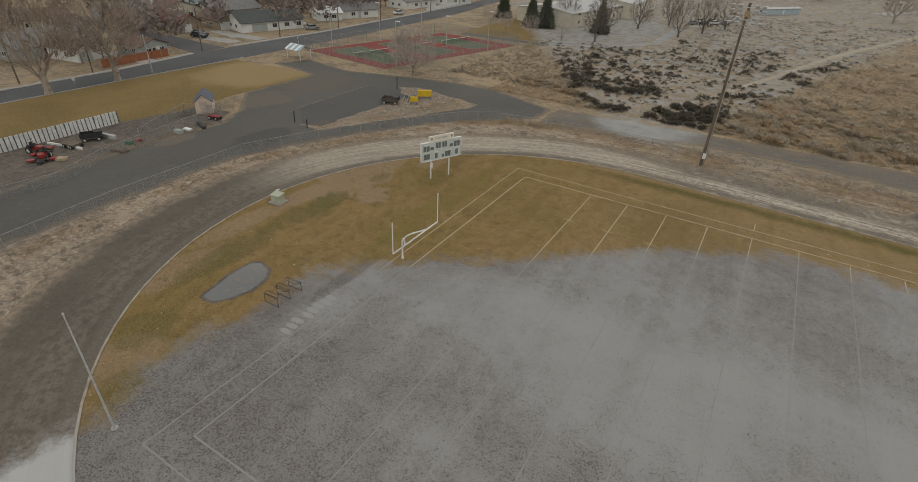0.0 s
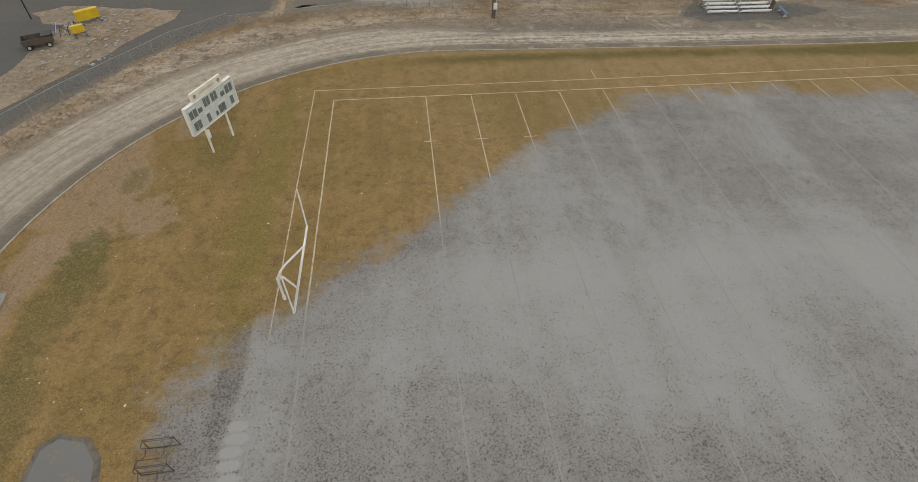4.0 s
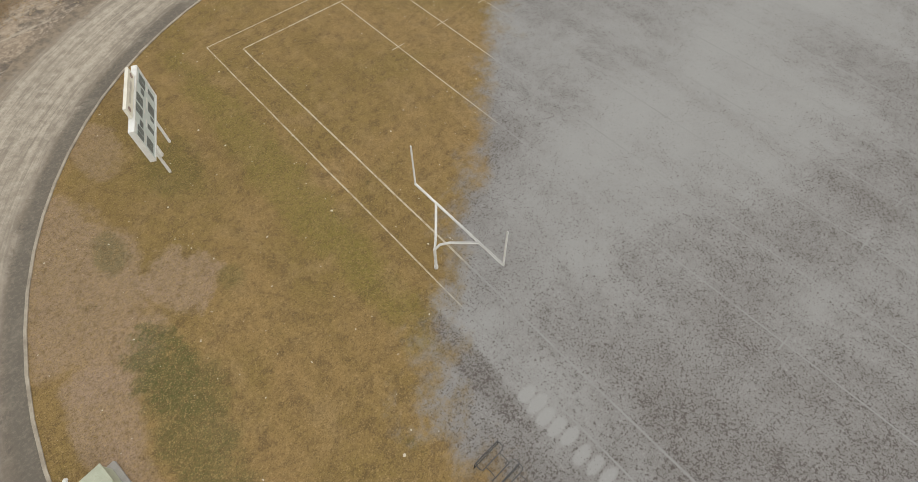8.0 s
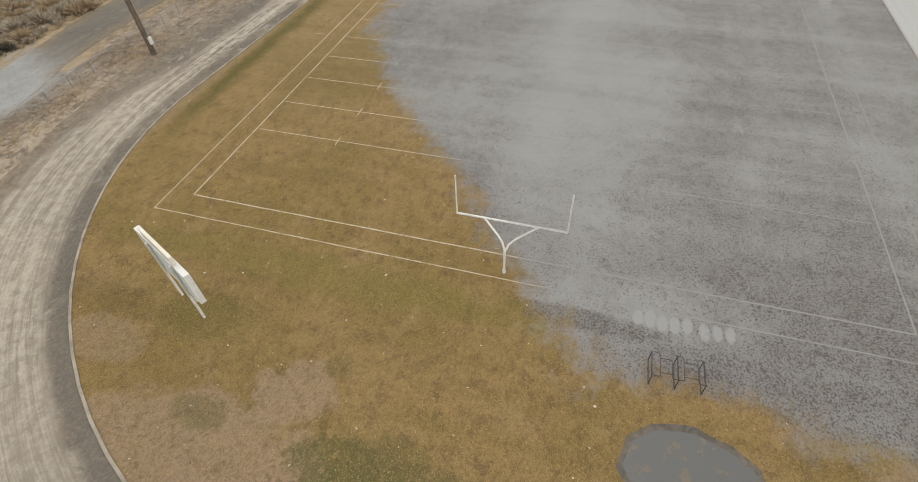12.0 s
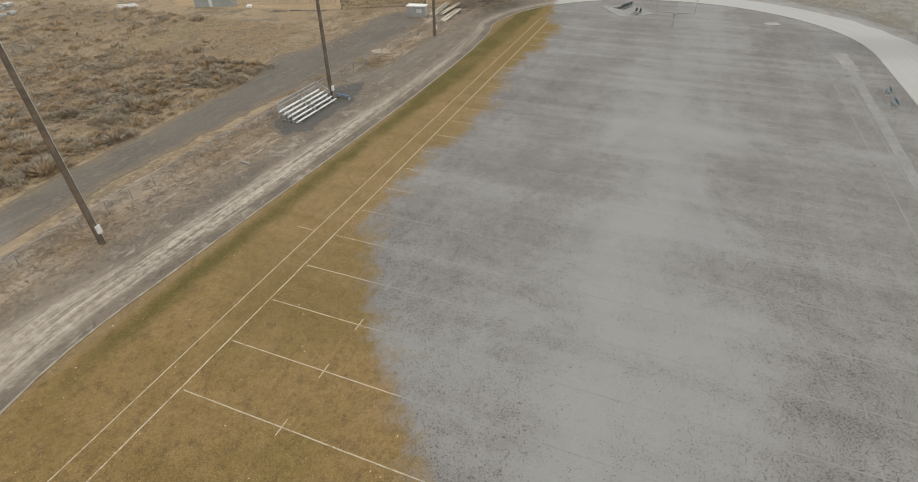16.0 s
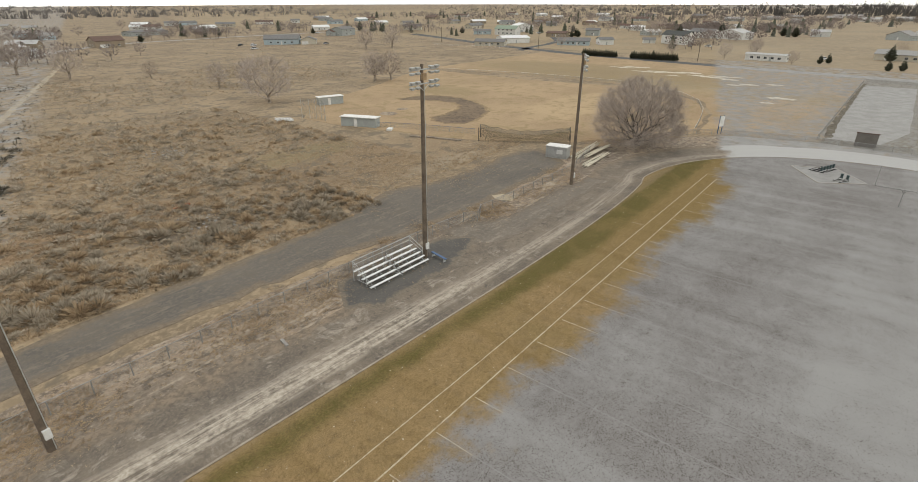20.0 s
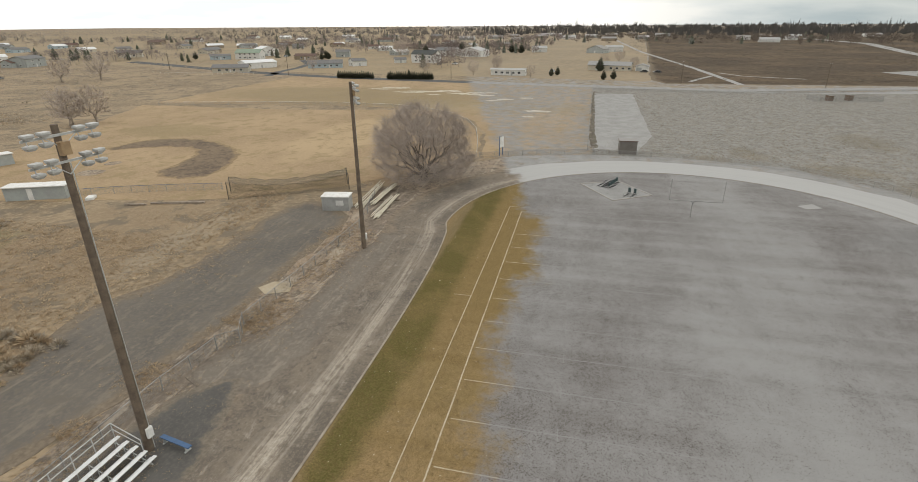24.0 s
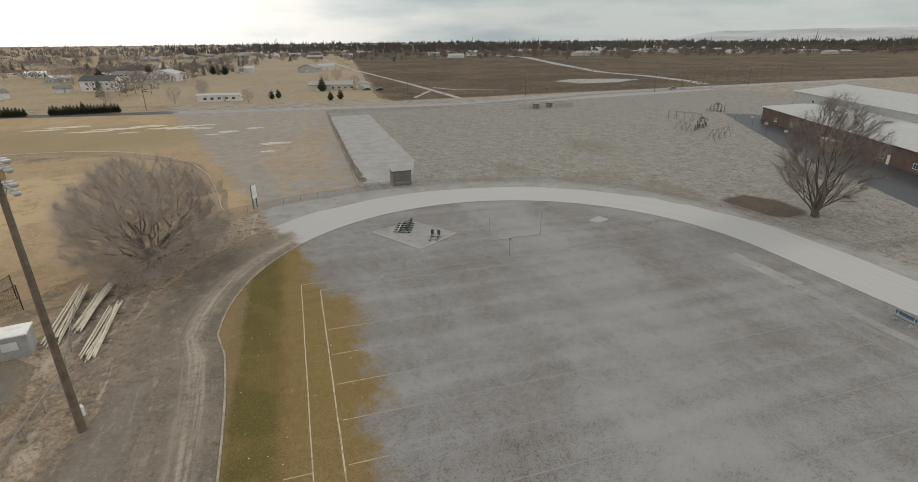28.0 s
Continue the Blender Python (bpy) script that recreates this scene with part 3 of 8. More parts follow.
YARD = earth("oily_yard_ground", ((0.15, 0.125, 0.10), (0.10, 0.088, 0.077), (0.20, 0.165, 0.13)), 0.15, 1.6, patch=(0.085, 0.078, 0.07), speck=(0.26, 0.21, 0.16))
HAZETWIG = plain("far_bare_twigs", (0.43, 0.362, 0.31), (0.33, 0.278, 0.238), 0.1, 0.95, snowy=0.0)
# Twig colour darkened to look like trees seen against the light.
BACKLITTWIG = plain("backlit_bare_twigs", (0.17, 0.138, 0.112), (0.12, 0.098, 0.08), 0.7, 0.95, snowy=0.0)
TWIG = plain("bare_twigs", (0.31, 0.262, 0.23), (0.23, 0.192, 0.17), 0.7, 0.95, snowy=0.0)
PALEBARK = plain("pale_bark", (0.36, 0.30, 0.24), (0.25, 0.205, 0.165), 1.6, 0.95, snowy=0.0)
PALETWIG = plain("pale_bare_twigs", (0.36, 0.285, 0.22), (0.27, 0.215, 0.17), 0.7, 0.95, snowy=0.0)
NEEDLE = plain("conifer_needles", (0.115, 0.122, 0.08), (0.07, 0.075, 0.052), 1.2, 0.9, snowy=0.25)
SAGE = plain("sagebrush_twigs", (0.45, 0.38, 0.29), (0.265, 0.222, 0.165), 0.4, 0.95, snowy=0.3, grain=1.7)
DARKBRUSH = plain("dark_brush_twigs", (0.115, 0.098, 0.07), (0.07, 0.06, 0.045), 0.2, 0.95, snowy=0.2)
STRAW = plain("dry_straw", (0.46, 0.35, 0.225), (0.29, 0.205, 0.125), 0.5, 0.95, snowy=0.5)
BLACK = plain("black_steel", (0.025, 0.025, 0.027), (0.04, 0.037, 0.035), 2.0, 0.6, snowy=0.2)
GLASS = plain("dark_window_glass", (0.03, 0.035, 0.04), (0.05, 0.055, 0.06), 0.5, 0.08, 0.0, 0.0, 0.0, 0.6)


def fabric_material(name, open_part, colour):
    n = Nodes(name)
    p = n.split(n.pos.outputs["Position"])
    s = n.math("ADD", p[0], p[1])
    w1 = n.math("SINE", n.math("MULTIPLY", n.math("ADD", s, p[2]), 62.0))
    w2 = n.math("SINE", n.math("MULTIPLY", n.math("SUBTRACT", s, p[2]), 62.0))
    wire = n.step(n.math("MAXIMUM", w1, w2), open_part, open_part + 0.12)
    clear = n.t.nodes.new("ShaderNodeBsdfTransparent")
    both = n.t.nodes.new("ShaderNodeMixShader")
    n.done(colour, 0.5, 0.5)
    n.t.links.new(wire, both.inputs[0])
    n.t.links.new(clear.outputs[0], both.inputs[1])
    n.t.links.new(n.bsdf.outputs[0], both.inputs[2])
    n.t.links.new(both.outputs[0], n.t.nodes["Material Output"].inputs[0])
    return n.m


CHAIN = fabric_material("chain_link_wire", 0.87, (0.30, 0.30, 0.29))
NETTING = fabric_material("black_netting", 0.86, (0.04, 0.045, 0.035))

# ---- building tools ----
class Geo:
    """Collects vertices and faces of one mesh."""

    def __init__(self):
        self.v, self.f, self.uv = [], [], None

    def add(self, vs, fs):
        k = len(self.v)
        self.v += [tuple(p) for p in vs]
        self.f += [tuple(i + k for i in f) for f in fs]

    def box(self, c, s, rz=0.0, bevel=0.0):
        x, y, z = (a / 2 for a in s)
        b = min(bevel, x * 0.9, y * 0.9)
        if b > 0:
            ring = [(-x + b, -y), (x - b, -y), (x, -y + b), (x, y - b), (x - b, y), (-x + b, y), (-x, y - b), (-x, -y + b)]
        else:
            ring = [(-x, -y), (x, -y), (x, y), (-x, y)]
        co, si = math.cos(radians(rz)), math.sin(radians(rz))
        n = len(ring)
        vs = [(c[0] + px * co - py * si, c[1] + px * si + py * co, c[2] + h) for h in (-z, z) for px, py in ring]
        self.add(vs, [tuple(range(n))[::-1], tuple(range(n, 2 * n))] + [(i, (i + 1) % n, n + (i + 1) % n, n + i) for i in range(n)])

    def tube(self, p, q, r1, r2=None, n=6, cap=True):
        p, q = Vector(p), Vector(q)
        r2 = r1 if r2 is None else r2
        d = q - p
        if d.length < 1e-6:
            return
        d.normalize()
        a = d.orthogonal().normalized()
        b = d.cross(a)
        cs = [(math.cos(6.2832 * i / n), math.sin(6.2832 * i / n)) for i in range(n)]
        vs = [p + (a * c + b * s) * r1 for c, s in cs] + [q + (a * c + b * s) * r2 for c, s in cs]
        fs = [(i, (i + 1) % n, n + (i + 1) % n, n + i) for i in range(n)]
        if cap:
            fs += [tuple(range(n))[::-1], tuple(range(n, 2 * n))]
        self.add(vs, fs)

    def line(self, pts, r, n=6):
        """One bent round bar through the points."""
        pts = [Vector(p) for p in pts]
        vs, fs, a = [], [], None
        for i, p in enumerate(pts):
            d = (pts[min(i + 1, len(pts) - 1)] - pts[max(i - 1, 0)]).normalized()
            a = d.orthogonal().normalized() if a is None else (a - d * a.dot(d)).normalized()
            b = d.cross(a)
            vs += [p + (a * math.cos(6.2832 * k / n) + b * math.sin(6.2832 * k / n)) * r for k in range(n)]
            if i:
                o = (i - 1) * n
                fs += [(o + k, o + (k + 1) % n, o + n + (k + 1) % n, o + n + k) for k in range(n)]
        self.add(vs, fs + [tuple(range(n))[::-1], tuple(range(len(vs) - n, len(vs)))])

    def spike(self, p, q, r):
        p, q = Vector(p), Vector(q)
        d = (q - p)
        a = d.orthogonal().normalized() * r
        b = d.cross(a).normalized() * r
        self.add([p + a, p - a * 0.5 + b * 0.87, p - a * 0.5 - b * 0.87, q], [(0, 1, 3), (1, 2, 3), (2, 0, 3)])

    def blade(self, p, q, w):
        p, q = Vector(p), Vector(q)
        a = (q - p).orthogonal().normalized() * w
        self.add([p + a, p - a, q], [(0, 1, 2)])

    def prism(self, pts, z0, z1):
        """A flat outline, counter-clockwise, drawn up from z0 to z1."""
        n = len(pts)
        self.add([(x, y, z0) for x, y in pts] + [(x, y, z1) for x, y in pts],
                 [tuple(range(n))[::-1], tuple(range(n, 2 * n))] + [(i, (i + 1) % n, n + (i + 1) % n, n + i) for i in range(n)])

    def mesh(self, name, mat=None, smooth=False):
        me = bpy.data.meshes.new(name)
        me.from_pydata(self.v, [], self.f)
        if mat:
            me.materials.append(mat)
        if smooth:
            me.polygons.foreach_set("use_smooth", [True] * len(me.polygons))
        me.update()
        return me


def ease(u):
    u = min(1.0, max(0.0, u))
    return u * u * (3 - 2 * u)


def fit_to_view(x, y):
    """A point west or north of the track, drawn in towards the early camera spot, more with distance, to fit the
    camera's view.
    """
    px, py = x - 22.0, y + 8.0
    r, az = math.hypot(px, py), math.degrees(math.atan2(py, px)) % 360
    out = math.hypot(x - 11.7, y - 25.0) - 33.9 if x < 11.7 else y - 58.9
    if out < 12.0 or r < 30.0 or az < 85.0 or az > 265.0:
        return (x, y)
    turn = np.interp(az, (85, 97, 102, 118, 140, 265), (0.0, 0.55, 0.7, 0.85, 1.0, 1.0))
    far = 1.0 - 7.8e-4 * (min(r, 250.0) - 30.0) * turn * ease((out - 12.0) / 8.0)
    return (22.0 + px * far, -8.0 + py * far)


def placed(m):
    m = m.copy()
    m.translation.x, m.translation.y = fit_to_view(m.translation.x, m.translation.y)
    return m


def part(name, g, mat, parent, label="", m=None):
    """One mesh object under a thing or a part."""
    ob = new(name, g if isinstance(g, bpy.types.Mesh) else g.mesh(name, mat))
    ob.parent = parent
    if m is not None:
        ob.matrix_basis = m
    return tagged(ob, label)


def thing(name, label, category, m=None, group="", kind=""):
    ob = new(name)
    ob.empty_display_size = 0.3
    if m is not None:
        ob.matrix_basis = placed(m)
    return tagged(ob, label, category, group, kind)


def solid(name, g, mat, label, category="", m=None, kind="", group="", smooth=False):
    """A thing, or a piece of the setting, that is one mesh."""
    ob = new(name, g.mesh(name, mat, smooth))
    if m is not None:
        ob.matrix_basis = placed(m)
    return tagged(ob, label, category, group, kind)


def ragged(pts, step=2.0, amount=0.3, seed=0.0):
    out = []
    for (x0, y0), (x1, y1) in zip(pts, pts[1:] + pts[:1]):
        k = max(1, int(math.hypot(x1 - x0, y1 - y0) / step))
        for i in range(k):
            x, y = x0 + (x1 - x0) * i / k, y0 + (y1 - y0) * i / k
            out.append((x + noise.noise((x * 0.4 + seed, y * 0.4, 1.0)) * amount * 2, y + noise.noise((x * 0.4, y * 0.4 + seed, 7.0)) * amount * 2))
    return out


def sheet(name, pts, z, mat, label, category="ground", step=2.0, amount=0.3, fade=0.0):
    """A flat layer of ground with an uneven outline and a thin edge. fade: the width of its worn rim."""
    from mathutils.geometry import tessellate_polygon
    p = [fit_to_view(*q) for q in (ragged(pts, step, amount) if amount else pts)]
    n = len(p)
    if sum(p[i][0] * p[(i + 1) % n][1] - p[(i + 1) % n][0] * p[i][1] for i in range(n)) < 0:
        p.reverse()
    g = Geo()
    g.add([(x, y, z) for x, y in p] + [(x, y, 0) for x, y in p], [])
    for i in range(n):
        g.f.append((n + i, n + (i + 1) % n, (i + 1) % n, i))
    inner = 0
    if fade:
        inner = 2 * n
        for i in range(n):
            a, b = Vector(p[i - 1]), Vector(p[(i + 1) % n])
            d = (b - a).normalized()
            g.v.append((p[i][0] - d.y * fade, p[i][1] + d.x * fade, z))
            g.f.append((i, (i + 1) % n, inner + (i + 1) % n, inner + i))
    flat = [Vector((x, y, 0)) for x, y, _ in g.v[inner:inner + n]]
    for t in tessellate_polygon([flat]):
        a, b, c = (flat[k] for k in t)
        t = t if (b - a).cross(c - a).z > 0 else t[::-1]
        g.f.append(tuple(inner + k for k in t))
    ob = solid(name, g, mat, label, category, kind="structure")
    if fade:
        at = ob.data.attributes.new("edge", "FLOAT", "POINT")
        at.data.foreach_set("value", [0.0] * (2 * n) + [1.0] * n)
    return ob


CENTRE_Y, BEND, NORTH_X, SOUTH_X = 25.0, 33.9, 11.7, 102.9


def oval(off, k=40):
    """Points round the track's oval, off metres outside its kerb; the east straight bows in a little."""
    r = BEND + off
    bow = [-2.2 * math.sin(math.pi * (i / 24) ** 0.6) for i in range(25)]
    pts = [(SOUTH_X + (NORTH_X - SOUTH_X) * i / 24, CENTRE_Y + r + bow[i]) for i in range(24)]
    pts += [(NORTH_X + r * math.cos(math.pi / 2 + math.pi * i / k), CENTRE_Y + r * math.sin(math.pi / 2 + math.pi * i / k)) for i in range(k + 1)]
    pts += [(NORTH_X + (SOUTH_X - NORTH_X) * i / 24, CENTRE_Y - r) for i in range(1, 24)]
    pts += [(SOUTH_X + r * math.cos(-math.pi / 2 + math.pi * i / k), CENTRE_Y + r * math.sin(-math.pi / 2 + math.pi * i / k)) for i in range(k)]
    return pts

# ---- ground, field and track ----
g = Geo()
R = [-4500, -1500, -600, -300, -150, 0, 150, 300, 600, 1500, 4500]
for i in range(10):
    for j in range(10):
        g.add([(R[i], R[j], 0), (R[i + 1], R[j], 0), (R[i + 1], R[j + 1], 0), (R[i], R[j + 1], 0)], [(0, 1, 2, 3)])
solid("ground", g, DESERT, "dry tan brushland with patches of snow", "ground", kind="structure")

sheet("verge", ragged(oval(17.0), 3.0, 0.0), 0.02, DIRT, "packed bare dirt verge with dead weeds round the track", "ground", 3.0, 0.8)

g = Geo()
inn, out = oval(0.0), oval(9.0)
n = len(inn)
w = 9.0
arc = [0.0]
for p, q in zip(inn, inn[1:] + inn[:1]):
    arc.append(arc[-1] + math.dist(p, q))
rows = 9
uvs = []
for i in range(n):
    j = (i + 1) % n
    for r in range(rows):
        a, b = r / rows, (r + 1) / rows
        def at(k, s, last=r == rows - 1):
            x, y = inn[k][0] + (out[k][0] - inn[k][0]) * s, inn[k][1] + (out[k][1] - inn[k][1]) * s
            d = noise.noise((x * 0.3, y * 0.3, 2)) * 0.8 if s == 1 else 0.0
            nx, ny = (out[k][0] - inn[k][0]) / w, (out[k][1] - inn[k][1]) / w
            return (x + nx * d, y + ny * d, 0.045)
        g.add([at(i, a), at(i, b), at(j, b), at(j, a)], [(0, 3, 2, 1)])
        uvs += [(arc[i], a * w), (arc[i + 1], a * w), (arc[i + 1], b * w), (arc[i], b * w)]
track = solid("track", g, TRACK, "oval running track of grey cinders with pale wheel streaks", "track", kind="structure")
layer = track.data.uv_layers.new(name="lanes")
for face in track.data.polygons:
    for k, li in enumerate(face.loop_indices):
        layer.data[li].uv = uvs[face.index * 4 + k]

sheet("playing_field", oval(-0.05), 0.05, FIELD, "dormant brown football turf, half under thin snow", "field", 3.0, 0.0)
kerb = thing("track_kerb", "low concrete kerb round the inside of the track", "kerb", kind="structure")
ring_in, ring_out = oval(-0.11), oval(0.06)
for i in range(len(inn)):
    j = (i + 1) % len(inn)
    g = Geo()
    q = [ring_in[i], ring_in[j], ring_out[j], ring_out[i]]
    g.add([(x, y, 0.0) for x, y in q] + [(x, y, 0.11 + noise.noise((q[0][0], q[0][1], 3)) * 0.015) for x, y in q], [(0, 3, 7, 4), (1, 5, 6, 2), (0, 4, 5, 1), (3, 2, 6, 7), (4, 7, 6, 5)])
    part("kerb_stone", g, KERB, kerb)

# painted lines: inner border, outer border, yard lines, hash marks
W, L, OUT = 48.77, 109.73, 2.05
lines = thing("field_lines", "faded white chalk lines of a football field", "line", kind="structure")


def stripe(p, q, w=0.11, z=0.056):
    g = Geo()
    p, q = fit_to_view(*p), fit_to_view(*q)
    d = Vector((q[0] - p[0], q[1] - p[1], 0))
    k = max(1, int(d.length / 1.5))
    s = d.normalized().cross(Vector((0, 0, 1))) * w / 2
    for i in range(k):
        a, b = Vector((*p, z)) + d * i / k, Vector((*p, z)) + d * (i + 1) / k
        def off(v):
            return s * (noise.noise((v.x * 1.3, v.y * 1.3, 5)) * 0.5)
        g.add([a - s + off(a), b - s + off(b), b + s + off(b), a + s + off(a)], [(0, 1, 2, 3)])
    ob = part("line", g, PAINT, lines)
    ob.data.flip_normals()
    return ob


for o, wd in ((0.0, 0.12), (OUT, 0.1)):
    x0, x1, y0, y1 = -o, L + o, -o, W + o
    stripe((x0, y0), (x0, y1), wd), stripe((x1, y0), (x1, y1), wd), stripe((x0, y0), (x1, y0), wd), stripe((x0, y1), (x1, y1), wd)
for i in range(21):
    x = 9.144 + 4.572 * i
    stripe((x, 0.3), (x, W - 0.3), 0.09)
    for y in (W - 8.0, 8.0):
        stripe((x - 0.6, y), (x + 0.6, y), 0.09, 0.06)
stripe((27.43, W + OUT), (27.43, W + OUT + 1.9), 0.08, 0.058), stripe((82.3, W + OUT), (82.3, W + OUT + 1.9), 0.08, 0.058)

# hard surfaces
sheet("asphalt_lot", [(-34.6, -30), (-34.4, 10), (-35, 31), (-31, 42), (-26.5, 51), (-19.5, 65), (-14.5, 71.5), (-10.5, 76), (-10.5, 83), (-26, 90), (-38, 90), (-50, 87), (-62, 84), (-79, 88), (-82, 79), (-66, 76), (-64.5, 56), (-55, 47), (-52, 41), (-51.8, 22), (-49.5, 8), (-48, -30)], 0.03, LOT,
      "worn dark asphalt lot with dusty patches", "road", 3.0, 0.3, 1.4)
sheet("service_road", [(-9, 73.6), (2, 75.0), (15, 77.8), (28, 77.2), (40, 76.4), (52, 75.4), (62, 73.6), (72, 72.6), (84, 73.4), (94, 72.8), (102, 73.4), (107, 78), (107, 83.5), (100, 85.5), (88, 85), (78, 85.5), (72, 88.5), (66, 87.2), (55, 84.8), (38, 83.8), (28, 84.4), (15, 84.8), (-9, 84.6)], 0.028, SERVICE, "dusty grey service road along the brush", "road", 2.5, 0.5, 2.3)
sheet("cinder_apron", [(64.0, 71.0), (68.0, 70.4), (71.0, 68.2), (74.5, 67.2), (80.0, 67.0), (88.0, 67.2), (97.0, 66.4), (98.0, 62.6), (88.0, 62.8), (78.0, 62.4), (68.0, 62.4), (63.5, 63.8), (62.0, 67.0)], 0.05, APRON, "smooth bare cinder ground where the track runs out to the road", "ground", 3.0, 0.35, 1.5)
sheet("silt_pool", [(79.2, 74.0), (80.8, 73.4), (80.6, 70.9), (78.9, 70.5), (77.9, 72.6)], 0.054, TRODDEN, "pale dried silt pool beside the fence", "ground", 1.0, 0.3)
sheet("gravel_patch", [(43, 66), (46, 63.8), (54.7, 63.6), (59.5, 64.4), (62.4, 65.2), (64.9, 66.0), (64.2, 67.9), (62.3, 69.7), (59.5, 70.3), (55, 71.5), (46, 71)], 0.055, GRAVEL, "dark gravel patch under the bleachers", "ground", 2.0, 0.25, 1.3)
sheet("weed_island", [(-41.7, 48.3), (-35.9, 47.2), (-32.4, 54.7), (-28.0, 64.5), (-23.6, 74.1), (-23.6, 77.0), (-27.7, 78.5), (-34.9, 79.9), (-39.8, 80.9), (-43.2, 78.6), (-40.2, 75.0), (-37.1, 73.8), (-37.7, 66.3), (-37.2, 56.6), (-37.3, 49.6)], 0.044, ISLAND, "bare gravelly island with dry weeds in the lot", "ground", 2.0, 0.5)
sheet("asphalt_patch", [(-48.3, 54.7), (-49.4, 75.5), (-42.6, 76.3), (-39.6, 74.4), (-37.3, 66.3), (-36.8, 56.6), (-37.3, 49.8), (-41.4, 49.1)], 0.038, NEWTAR, "newer square of dark smooth asphalt in the lot", "road", 3.0, 0.2)
sheet("dust_seam", [(-48.6, 54.5), (-49.7, 75.7), (-49.3, 75.7), (-48.1, 54.7)], 0.042, SILTSEAM, "dusty seam along the newer asphalt", "ground", 1.0, 0.06)
sheet("yard_gravel", [(-64, 3), (-64.5, 33), (-62, 44), (-56, 46), (-52, 41), (-51.8, 22), (-49.5, 8), (-49, 3)], 0.037, YARD, "dusty gravel storage yard", "ground", 2.0, 0.5)
sheet("lawn", [(-91.3, -40), (-91.3, 30), (-92.5, 60), (-92, 76), (-76, 77), (-66, 75.5), (-64.8, 56), (-63, 44), (-64.5, 20), (-64, -40)], 0.035, LAWN, "brown and green winter lawn beside the street", "lawn", 3.0, 0.4)
sheet("street", [(-101, -120), (-101, 30), (-102, 52), (-107, 75), (-109, 122), (-120, 236), (-165, 520), (-153, 520), (-106, 209), (-96, 126), (-93.2, 79), (-91.6, 46), (-91.6, -120)], 0.032, ROADTAR, "asphalt street along the school grounds", "road", 8.0, 0.0)
sheet("side_street", [(-107, 75), (-160, 82), (-200, 88), (-200, 95), (-160, 89.5), (-108.5, 85)], 0.03, ROADTAR, "asphalt side street between the houses", "road", 8.0, 0.0)
for k, (a, b) in enumerate((((-91.5, -60), (-91.5, 46)), ((-91.5, 46), (-93.1, 79)), ((-101.2, -60), (-101.2, 31)), ((-101.2, 31), (-102.3, 52)), ((-102.3, 52), (-107, 74)), ((-109, 87), (-109.4, 122)), ((-109.4, 122), (-120.3, 236)))):
    g = Geo()
    a, b = fit_to_view(*a), fit_to_view(*b)
    c, d = ((a[0] + b[0]) / 2, (a[1] + b[1]) / 2), math.dist(a, b)
    g.box((c[0], c[1], 0.07), (1.3 if k > 1 else 0.35, d, 0.14), math.degrees(math.atan2(b[1] - a[1], b[0] - a[0])) - 90, 0.05)
    solid("pavement", g, CONCRETE, "pale concrete kerb and footway beside the street", "pavement", kind="structure")
sheet("ball_field", [(105, 100), (97, 133), (96, 146), (106, 162), (140, 172), (195, 196), (195, 140), (200, 110), (203, 95), (188, 75), (168, 66), (142, 62), (126, 74), (118, 79)], 0.025, OUTFIELD, "straw-coloured baseball outfield grass", "field", 4.0, 0.6)
sheet("outer_grass", [(142, 61), (168, 65), (189, 74), (204.5, 95), (208, 130), (200, 196), (303, 196), (294, 120), (283, 37.5), (150, 38.4), (146, 50)], 0.022, OUTFIELD, "dormant straw-coloured grass beyond the track", "field", 5.0, 0.5)
sheet("meadow", [(283, 38), (280, 15), (276, -25), (281, -80), (292, -172), (240, -200), (215, -135), (200, -104), (162, -72), (118, -58), (60, -24), (99, -21), (119, -18), (133, -11.5), (146, 1), (150.5, 20), (149.8, 38)], 0.021, MEADOW, "rough meadow under thin snow", "field", 5.0, 0.5)
sheet("pasture", [(309, 10), (393, 3), (600, -15), (1000, -50), (1900, -130), (2600, 300), (1900, 1500), (700, 1500), (420, 900), (380, 640), (372, 470), (352, 330), (330, 215), (318, 90)], 0.018, PASTURE, "golden dry pasture beyond the county road", "field", 12.0, 1.5)
sheet("brush_flats", [(300, 5), (318, 9), (393, 2), (600, -16), (1000, -51), (1900, -131), (3000, -300), (3000, -3500), (600, -3500), (325, -900), (313, -250), (306, -120)], 0.015, FLATS, "brown brush flats with streaks of snow, dimmed in their colour", "ground", 14.0, 1.0, 5.0)
for k, (x, y, r) in enumerate(((-121, 92, 8), (-119, 101, 7), (-114, 62, 9), (-128, 101, 8))):
    g = Geo()
    g.box((0, 0, 0.04 + 0.005 * k), (r * 1.6, 4.2, 0.06), 0, 0.05)
    solid("driveway", g, CONCRETE, "pale concrete driveway before a house", "driveway", pose(x, y, 0, 0, 0, 8 - 5 * k), "structure")
